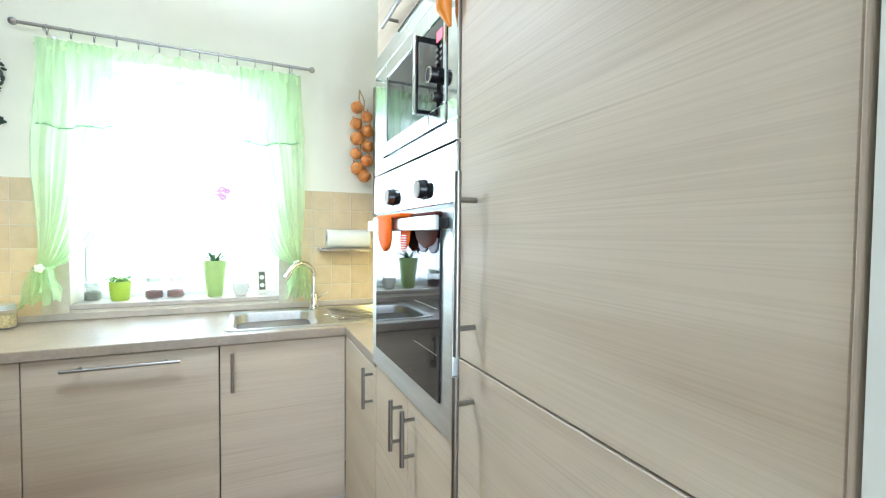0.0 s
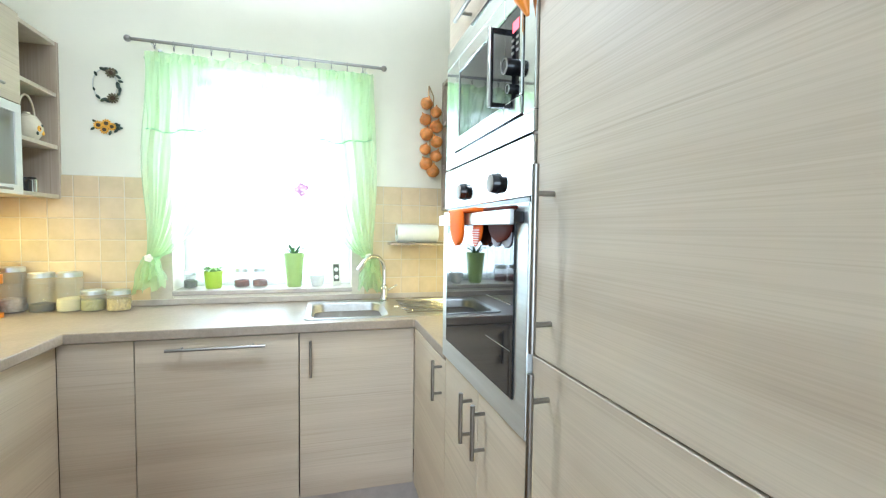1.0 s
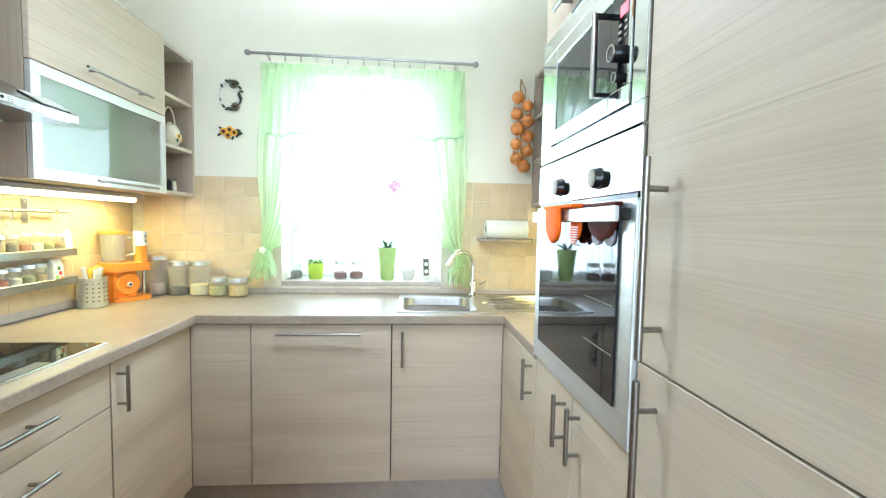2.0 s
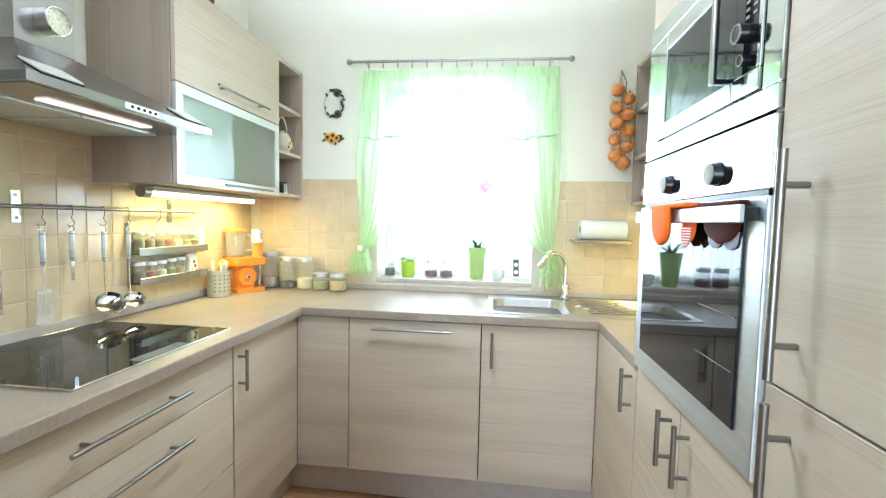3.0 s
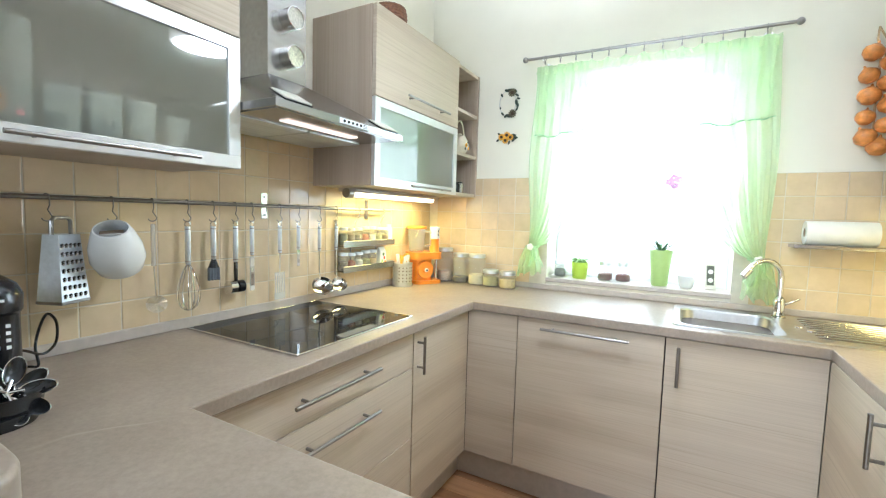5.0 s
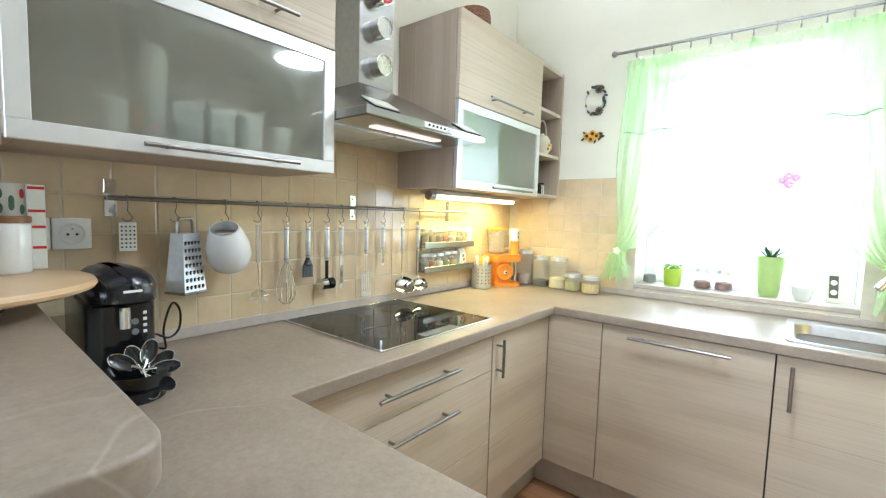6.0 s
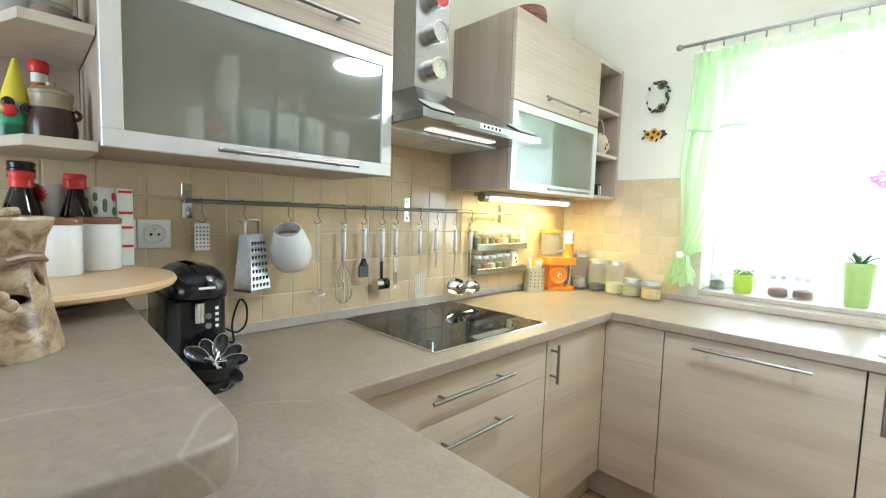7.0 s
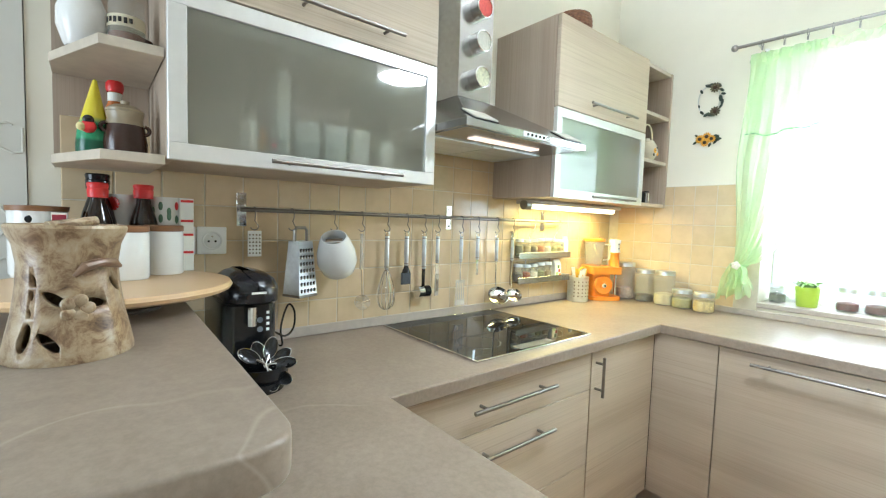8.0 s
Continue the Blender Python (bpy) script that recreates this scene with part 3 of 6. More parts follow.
def loft(rings, bm=None, close_last=True, close_first=False):
    bm = bm or bmesh.new()
    vs = [[bm.verts.new(p) for p in ring] for ring in rings]
    for a, b in zip(vs, vs[1:]):
        for i in range(len(a)):
            j = (i + 1) % len(a)
            bm.faces.new((a[i], a[j], b[j], b[i]))
    if close_last:
        bm.faces.new(vs[-1])
    if close_first:
        bm.faces.new(vs[0][::-1])
    bmesh.ops.recalc_face_normals(bm, faces=bm.faces)
    return bm


# ---- sink and tap ----
carve(top_ob, [box(1.452, 1.822, -0.518, -0.112, 0.8, 1.0)])
for o in (top_ob,):
    o.data.materials.clear()
    o.data.materials.append(WORKTOP)
sink = thing("sink", (1.64, -0.31, 0.9), "stainless steel inset sink with ribbed drainer", "sink")
bowl = [round_rect(1.44, 2.25, -0.54, -0.07, 0.03, 0.9008), round_rect(1.442, 2.248, -0.538, -0.072, 0.03, 0.906), round_rect(1.452, 2.236, -0.528, -0.082, 0.03, 0.905),
        round_rect(1.465, 1.812, -0.508, -0.122, 0.055, 0.9035), round_rect(1.471, 1.806, -0.502, -0.128, 0.055, 0.896), round_rect(1.482, 1.795, -0.490, -0.14, 0.06, 0.79),
        round_rect(1.50, 1.777, -0.472, -0.158, 0.06, 0.757), round_rect(1.56, 1.72, -0.41, -0.22, 0.06, 0.752), round_rect(1.61, 1.67, -0.345, -0.285, 0.028, 0.7505)]
part("basin", loft(bowl), metal("sink_steel", (0.56, 0.56, 0.55), 0.33), sink, smooth=True)
part("drain", lathe([(0, 0.752), (0.03, 0.7525), (0.036, 0.7555), (0.04, 0.753)], (1.64, -0.315, 0.0005)), CHROME, sink, smooth=True)
for i in range(9):
    y = -0.46 + 0.042 * i
    part("drainer_rib", tube([(1.90, y, 0.904), (1.93, y, 0.9065), (2.18, y, 0.9065), (2.21, y, 0.904)], 0.004, segs=8), STEEL, sink, smooth=True)
for i in range(3):
    part("tap_hole_cover", lathe([(0.0, 0.004), (0.012, 0.004), (0.014, 0.0)], (1.875 + 0.028 * i, -0.30 - 0.055 * i, 0.904), segs=16), CHROME, sink, smooth=True)
tap = thing("kitchen_tap", (1.835, -0.13, 0.905), "chrome kitchen tap with a tall curved spout", "tap")
part("tap_body", lathe([(0, 0), (0.027, 0), (0.027, 0.006), (0.021, 0.01), (0.021, 0.075), (0.016, 0.085), (0.012, 0.09)], (1.835, -0.13, 0.9055)), CHROME, tap, smooth=True)
way = Vector((-0.85, -0.5, 0)).normalized()
spout = [Vector((1.835, -0.13, 0.985)), Vector((1.835, -0.13, 1.05))] + arc(Vector((1.835, -0.13, 1.075)) + way * 0.075, 0.075, 180, 30, 14, way, (0, 0, 1))
spout.append(spout[-1] + way * 0.012 - Vector((0, 0, 0.016)))
part("spout", tube(spout, 0.0105, segs=14), CHROME, tap, smooth=True)
part("spout_head", rod(spout[-1] - way * 0.012 + Vector((0, 0, 0.012)), spout[-1] + way * 0.014 - Vector((0, 0, 0.018)), 0.0145, segs=16), CHROME, tap, smooth=True)
part("lever", rod((1.855, -0.13, 0.965), (1.905, -0.115, 0.99), 0.006, r2=0.0045), CHROME, tap, smooth=True)

# ---- hob ----
hob = thing("ceramic_hob", (0.29, -1.313, 0.9), "black glass ceramic hob with steel trim in the worktop", "hob")
part("glass_plate", box(0.036, 0.541, -1.600, -1.027, 0.9005, 0.9052), BLACK_GLASS, hob)
for b in ((0.03, 0.036, -1.606, -1.021), (0.541, 0.547, -1.606, -1.021), (0.036, 0.541, -1.606, -1.600), (0.036, 0.541, -1.027, -1.021)):
    part("trim", box(*b, 0.9004, 0.9062, 0.001, segs=1), CHROME, hob)
RING = plain("grey_ring_print", (0.12, 0.12, 0.12), 0.25)
for cx, cy, r in ((0.16, -1.46, 0.09), (0.40, -1.46, 0.075), (0.16, -1.17, 0.075), (0.40, -1.17, 0.105)):
    part("cooking_zone_ring", lathe([(r, 0), (r, 0.0002), (r - 0.0015, 0.0002), (r - 0.0015, 0)], (cx, cy, 0.9053), segs=48), RING, hob)
part("touch_panel", box(0.495, 0.535, -1.40, -1.22, 0.9053, 0.9056), RING, hob)

# ---- cooker hood ----
hood = thing("cooker_hood", (0.25, -1.33, 1.56), "stainless steel chimney hood over the hob", "cooker hood")
rim = lambda e, z: [(0.01, -1.628 + e, z), (0.49 - e, -1.628 + e, z), (0.49 - e, -1.034 - e, z), (0.01, -1.034 - e, z)]
neck = lambda z: [(0.01, -1.414, z), (0.195, -1.414, z), (0.195, -1.246, z), (0.01, -1.246, z)]
part("canopy", loft([rim(0.004, 1.6065), neck(1.765)], close_first=True), STEEL, hood)
part("rim", loft([rim(0.0, 1.582), rim(0.0, 1.603), rim(0.004, 1.6065)], close_first=True), STEEL, hood)
part("underside", box(0.02, 0.475, -1.615, -1.047, 1.5795, 1.5818), STEEL, hood)
part("filter", box(0.04, 0.30, -1.60, -1.335, 1.575, 1.5792, 0.001, segs=1), STEEL_LIGHT, hood)
part("filter", box(0.04, 0.30, -1.325, -1.06, 1.575, 1.5792, 0.001, segs=1), STEEL_LIGHT, hood)
part("lamp_cover", box(0.352, 0.392, -1.50, -1.18, 1.5755, 1.5792, 0.001, segs=1), glow("hood_lamp_cover", (1.0, 0.83, 0.70), 0.95), hood, "lit lamp cover")
chim = part("chimney", loft([neck(1.766), neck(2.60)], close_first=True), STEEL, hood)
part("control_panel", box(0.4905, 0.493, -1.385, -1.245, 1.5845, 1.6015, 0.001, segs=1), WHITE_PLASTIC, hood, "pale control strip with buttons")
for i in range(5):
    part("button", rod((0.493, -1.365 + 0.02 * i, 1.593), (0.4955, -1.365 + 0.02 * i, 1.593), 0.0045, segs=12), BLACK_PLASTIC, hood)
for i in range(3):
    part("print", box(0.4931, 0.4934, -1.272, -1.252, 1.587 + 0.005 * i, 1.5885 + 0.005 * i), BLACK_PLASTIC, hood)
# two flat tablets leaning on the sloping canopy, standing in for the hood's light flaps
for y in (-1.58, -1.145):
    o = thing("hood_flap", (0.455, y + 0.035, 1.6165), "thin pale tablet standing in for a light flap on the hood's slope", "magnet", "tablets on the hood")
    part("plate", box(-0.035, 0.035, -0.048, 0.048, 0.003, 0.007, 0.001, segs=1, m=pose(0.455, y + 0.035, 1.6235, 0, 28.8, 0)), plain("pale_tablet", (0.60, 0.58, 0.50), 0.3), o)
    part("backing", box(-0.037, 0.037, -0.05, 0.05, 0.0, 0.0028, m=pose(0.455, y + 0.035, 1.6235, 0, 28.8, 0)), BLACK_PLASTIC, o)
# spice tins held by magnets on the chimney
def spice_tin(z, content, label):
    o = thing("spice_tin", (0.196, -1.33, z), label, "spice tin", "magnetic spice tins")
    part("tin", lathe([(0, 0), (0.037, 0), (0.037, 0.042), (0.034, 0.042), (0.034, 0.036)], (0.196, -1.33, z), m=pose(0, 0, 0, 0, 90, 0), segs=32), CHROME, o, smooth=True)
    part("content", lathe([(0, 0.037), (0.034, 0.037)], (0.196, -1.33, z), m=pose(0, 0, 0, 0, 90, 0), segs=32), content, o)
    part("rim", lathe([(0.034, 0.0425), (0.036, 0.044), (0.0385, 0.0425), (0.0385, 0.036)], (0.196, -1.33, z), m=pose(0, 0, 0, 0, 90, 0), segs=32), CHROME, o, smooth=True)


spice_tin(1.841, plain("pale_herbs", (0.62, 0.62, 0.45), 0.6, vary=0.35, scale=120), "round steel spice tin with pale herbs")
spice_tin(1.971, plain("white_spice", (0.66, 0.65, 0.58), 0.6, vary=0.25, scale=160), "round steel spice tin with white spice")
spice_tin(2.091, plain("red_spice", (0.55, 0.08, 0.07), 0.6, vary=0.25, scale=160), "round steel spice tin with red spice")

# ---- oven ----
MIRROR_STEEL = metal("polished_oven_steel", (0.74, 0.77, 0.78), 0.06, (1, 0.04, 1))
oven = thing("built_in_oven", (2.1, -1.393, 0.8842), "built-in steel oven with black glass door and two knobs", "oven")
part("body", box(FX + 0.02, 2.38, -1.6764, -1.1114, 0.8842, 1.4782), BLACK_PLASTIC, oven, "dark oven casing")
pn = part("control_panel", box(FX - 0.008, FX + 0.018, -1.703, -1.094, 1.3635, 1.48, 0.002), MIRROR_STEEL, oven)
dr = part("oven_door", box(FX - 0.012, FX + 0.018, -1.703, -1.094, 0.887, 1.3525, 0.003), STEEL_LIGHT, oven, "steel door with black glass")
part("door_glass", box(FX - 0.0165, FX - 0.0122, -1.648, -1.150, 0.9495, 1.3406, 0.001, segs=1), OVEN_GLASS, dr, "black reflecting glass")
part("door_seal", box(FX - 0.002, FX + 0.018, -1.6855, -1.0985, 1.3535, 1.363), BLACK_PLASTIC, oven)
for b in ((-1.683, -1.655), (-1.186, -1.158)):
    part("handle_post", box(FX - 0.038, FX - 0.012, b[0], b[1], 1.3126, 1.335, 0.002), BLACK_PLASTIC, dr)
part("handle", box(FX - 0.044, FX - 0.034, -1.684, -1.155, 1.3088, 1.3388, 0.002), STEEL_LIGHT, dr, "flat steel bar handle")
KNOB = plain("grey_knob", (0.26, 0.235, 0.20), 0.45, 0.0)
for y in (-1.292, -1.531):
    k = part("knob", lathe([(0.024, 0), (0.024, 0.003), (0.022, 0.006), (0.0215, 0.014), (0.020, 0.0165), (0, 0.0165)], (FX - 0.0085, y, 1.403), m=pose(0, 0, 0, 0, -90, 0), segs=28), BLACK_PLASTIC, oven, smooth=True)
    part("knob_face", lathe([(0.0205, 0.0166), (0.0198, 0.0182), (0.014, 0.0196), (0, 0.020)], (FX - 0.0085, y, 1.403), m=pose(0, 0, 0, 0, -90, 0), segs=24), KNOB, k, "grey knob face", smooth=True)
# two thin steel lines laid on the outside of the door glass
for z in (1.145, 1.048):
    part("oven_rack_line", rod((FX - 0.0170, -1.640, z), (FX - 0.0170, -1.500, z), 0.0012, segs=6), STEEL, dr)

# ---- microwave ----
mw = thing("built_in_microwave", (2.1, -1.393, 1.4875), "built-in steel microwave with dark glass door and bow handle", "microwave")
part("body", box(FX + 0.02, 2.3, -1.6581, -1.1279, 1.5062, 1.8289), BLACK_PLASTIC, mw, "dark casing")
for b in ((-1.703, -1.094, 1.4857, 1.527), (-1.703, -1.094, 1.798, 1.8525), (-1.183, -1.094, 1.527, 1.798), (-1.703, -1.654, 1.527, 1.798)):
    part("trim_frame", box(FX - 0.006, FX + 0.018, b[0], b[1], b[2], b[3], 0.002), MIRROR_STEEL, mw)
part("door_gap", box(FX + 0.004, FX + 0.012, -1.654, -1.183, 1.527, 1.798), BLACK_PLASTIC, mw)
# the door left of the joint, the controls beside it
for b in ((-1.232, -1.1865, 1.5305, 1.7945), (-1.5625, -1.232, 1.5305, 1.568), (-1.5625, -1.232, 1.752, 1.7945)):
    part("door_frame", box(FX - 0.010, FX + 0.004, b[0], b[1], b[2], b[3], 0.002), MIRROR_STEEL, mw)
part("door_glass", box(FX - 0.007, FX + 0.003, -1.5625, -1.232, 1.568, 1.752), OVEN_GLASS, mw, "dark reflecting glass")
for b in ((-1.651, -1.5645, 1.5305, 1.568), (-1.651, -1.5645, 1.752, 1.7945), (-1.651, -1.64, 1.568, 1.752)):
    part("panel_frame", box(FX - 0.010, FX + 0.004, b[0], b[1], b[2], b[3], 0.002), MIRROR_STEEL, mw)
cp = part("control_panel", box(FX - 0.0075, FX + 0.003, -1.64, -1.5645, 1.568, 1.752), OVEN_GLASS, mw, "black glass control panel")
part("display", box(FX - 0.0082, FX - 0.0077, -1.632, -1.602, 1.706, 1.727), glow("red_display", (1.0, 0.10, 0.14), 1.4), cp, "red lit display")
for z, r, out in ((1.634, 0.017, 0.022), (1.589, 0.010, 0.014)):
    k = part("dial", lathe([(r, 0), (r * 0.94, out), (r * 0.8, out), (0, out * 0.93)], (FX - 0.0077, -1.611, z), m=pose(0, 0, 0, 0, -90, 0), segs=24), BLACK_PLASTIC, cp, smooth=True)
    part("dial_ring", lathe([(r * 0.97, out - 0.001), (r * 0.97, out + 0.0012), (r * 0.8, out + 0.0012), (r * 0.8, out - 0.001)], (FX - 0.0077, -1.611, z), m=pose(0, 0, 0, 0, -90, 0), segs=24), HANDLE, k, smooth=True)
for i in range(3):
    for y in (-1.627, -1.604):
        part("button", box(FX - 0.0095, FX - 0.0077, y - 0.005, y + 0.005, 1.662 + 0.013 * i, 1.667 + 0.013 * i, 0.0004, segs=1), KNOB, cp)
h = part("handle", box(FX - 0.042, FX - 0.035, -1.558, -1.542, 1.566, 1.737, 0.003), HANDLE, mw, "bow handle of steel and black plastic")
for z in (1.5665, 1.7265):
    part("handle_arm", box(FX - 0.0365, FX - 0.0072, -1.556, -1.544, z, z + 0.010, 0.002), BLACK_PLASTIC, h)
part("handle_back", box(FX - 0.0348, FX - 0.032, -1.557, -1.543, 1.569, 1.734, 0.001, segs=1), BLACK_PLASTIC, h)


# ---- oven gloves on the handle ----
def mitt_lobe(b, y0, y1, z0, z1, x, bulge, lean):
    """One rounded flap of a mitt: a closed, softly bulging shell, straight above and round below."""
    n, m = 14, 10
    front, back = [], []
    for j in range(m + 1):
        v = j / m
        half = (y1 - y0) / 2 * (1 - 0.16 * v) * math.sqrt(max(0.0, 1 - max(0.0, (v - 0.55) / 0.45) ** 2) + 0.0004)
        for row, sgn in ((front, -1), (back, 1)):
            row.append([])
            for i in range(n + 1):
                u = 2 * i / n - 1
                y = (y0 + y1) / 2 + u * half + lean * v
                out = bulge * math.sqrt(max(0.0, 1 - u * u)) * (0.55 + 0.45 * math.sin(math.pi * min(1, v * 0.8 + 0.15)))
                row[-1].append(b.verts.new((x + sgn * (0.0012 + out), y, z1 - (z1 - z0) * v + 0.0015 * math.sin(5 * u + 3 * v))))
    for grid, flip in ((front, False), (back, True)):
        for r0, r1 in zip(grid, grid[1:]):
            for i in range(n):
                f = (r0[i], r0[i + 1], r1[i + 1], r1[i])
                b.faces.new(f[::-1] if flip else f)
    for j in range(m):
        for i in (0, n):
            b.faces.new((front[j][i], front[j + 1][i], back[j + 1][i], back[j][i]))
    for j in (0, m):
        for i in range(n):
            b.faces.new((front[j][i], front[j][i + 1], back[j][i + 1], back[j][i]))
    bmesh.ops.recalc_face_normals(b, faces=b.faces)
    return b


def striped_lining():
    m, tree, b = material("red_striped_lining")
    vec = coords(tree, (1, 1, 1), False)
    wave = tree.nodes.new("ShaderNodeTexWave")
    wave.bands_direction = "Z"
    wave.inputs["Scale"].default_value, wave.inputs["Distortion"].default_value = 55, 0.4
    tree.links.new(vec, wave.inputs["Vector"])
    tree.links.new(ramp(tree, wave.outputs["Fac"], [(0.35, (0.62, 0.10, 0.06)), (0.6, (0.78, 0.72, 0.68))]), b.inputs["Base Color"])
    b.inputs["Roughness"].default_value = 0.9
    return m


HX = FX - 0.039
ORANGE_SIL = plain("orange_silicone", (0.80, 0.15, 0.012), 0.6, vary=0.05, Specular_IOR_Level=0.1)
BROWN_SIL = plain("brown_silicone", (0.075, 0.014, 0.010), 0.6, Specular_IOR_Level=0.1)
o = thing("oven_mitt", (HX, -1.40, 1.26), "orange silicone oven mitt with striped lining over the oven handle", "oven mitt", "silicone mitts")
part("palm", mitt_lobe(bmesh.new(), -1.430, -1.318, 1.258, 1.345, HX - 0.016, 0.009, -0.012), ORANGE_SIL, o, smooth=True)
part("thumb", mitt_lobe(bmesh.new(), -1.505, -1.435, 1.268, 1.347, HX + 0.008, 0.003, -0.004), ORANGE_SIL, o, smooth=True)
part("saddle", box(HX - 0.018, HX + 0.022, -1.505, -1.30, 1.3405, 1.3495, 0.004), ORANGE_SIL, o, "orange fold lying over the bar", smooth=True)
part("lining", mitt_lobe(bmesh.new(), -1.492, -1.446, 1.258, 1.30, HX + 0.0035, 0.0015, 0), striped_lining(), o, "white and red striped lining", smooth=True)
o = thing("oven_mitt", (HX, -1.58, 1.26), "dark brown silicone oven mitt with grey lining behind the oven handle", "oven mitt", "silicone mitts")
part("palm", mitt_lobe(bmesh.new(), -1.655, -1.512, 1.272, 1.345, FX - 0.022, 0.006, 0), BROWN_SIL, o, smooth=True)
part("saddle", box(FX - 0.033, FX - 0.014, -1.66, -1.507, 1.3395, 1.3475, 0.0035), BROWN_SIL, o, "brown fold standing behind the bar", smooth=True)
GREY_LINING = plain("grey_mitt_lining", (0.36, 0.36, 0.42), 0.9, vary=0.12, scale=60)
for y in (-1.606, -1.55):
    part("lining", mitt_lobe(bmesh.new(), y - 0.034, y + 0.02, 1.262, 1.292, FX - 0.0185, 0.002, 0), GREY_LINING, o, "grey cloth lining", smooth=True)
b = bmesh.new()
tube([(FX - 0.02, -1.6902, 1.8102), (FX - 0.028, -1.6837, 1.7728), (FX - 0.026, -1.681, 1.7354), (FX - 0.016, -1.6875, 1.7027)], 0.018, b, 12, [0.5, 1.0, 0.85, 0.2])
solo("hanging_ornament", b, ORANGE, (FX - 0.02, -1.6855, 1.7074), "orange carved ornament hung beside the microwave", "ornament", smooth=True)

# ---- curtains ----
rod_ob = thing("curtain_rod", (1.24, -0.09, 2.157), "brushed steel curtain rod with ball ends", "curtain rod")
RODZ = 2.157
part("rod", rod((0.655, -0.09, RODZ + 0.006), (1.822, -0.09, RODZ - 0.006), 0.0075), HANDLE, rod_ob, smooth=True)
for x in (0.645, 1.832):
    b = bmesh.new()
    bmesh.ops.create_uvsphere(b, u_segments=18, v_segments=12, radius=0.0155, matrix=Matrix.Translation((x, -0.09, RODZ + (0.006 if x < 1 else -0.006))))
    part("finial", b, HANDLE, rod_ob, smooth=True)
for x in (0.745, 1.735):
    br = part("bracket", rod((x, -0.001, RODZ - 0.02), (x, -0.09, RODZ - 0.006), 0.0065), CHROME, rod_ob, smooth=True)
    part("bracket_plate", lathe([(0, 0), (0.022, 0), (0.02, 0.006), (0, 0.007)], (x, -0.001, RODZ - 0.02), m=pose(0, 0, 0, 90, 0, 0), segs=20), CHROME, br, smooth=True)
ring_x = [0.755 + 0.0805 * i for i in range(13)]
for x in ring_x:
    b = bmesh.new()
    z = RODZ + 0.006 - 0.012 * (x - 0.655) / 1.167
    tube(arc((x, -0.09, z - 0.006), 0.0145, 0, 360, 16, (0, 1, 0), (0, 0, 1)), 0.0016, b, 6)
    box(x - 0.003, x + 0.003, -0.094, -0.086, z - 0.036, z - 0.020, 0.001, b, segs=1)
    part("ring_clip", b, DARK_STEEL, rod_ob, smooth=True)


def cloth(name, span, z_of, folds, depth, seed, nu=90, nv=60, y=-0.085):
    """A hanging cloth: span(v) gives the sides at v of the way down, z_of(u, v) the height."""
    b = bmesh.new()
    grid = []
    for j in range(nv + 1):
        v = j / nv
        x0, x1, pinch = span(v)
        row = []
        for i in range(nu + 1):
            u = i / nu
            wave = math.sin(2 * math.pi * folds * u + seed + 0.8 * math.sin(3 * v + seed))
            wave += 0.4 * math.sin(2 * math.pi * folds * 2.3 * u + 2.1 * seed + 2 * v)
            row.append(b.verts.new((x0 + (x1 - x0) * u + 0.003 * math.sin(9 * v + 7 * u), y + depth * pinch * wave, z_of(u, v))))
        grid.append(row)
    for r0, r1 in zip(grid, grid[1:]):
        for i in range(nu):
            b.faces.new((r0[i], r1[i], r1[i + 1], r0[i + 1]))
    return b


TIE, CTOP = 1.145, 2.112
sway = lambda v: (TIE + (CTOP - TIE) * (1 - v) - TIE) / (CTOP - TIE)


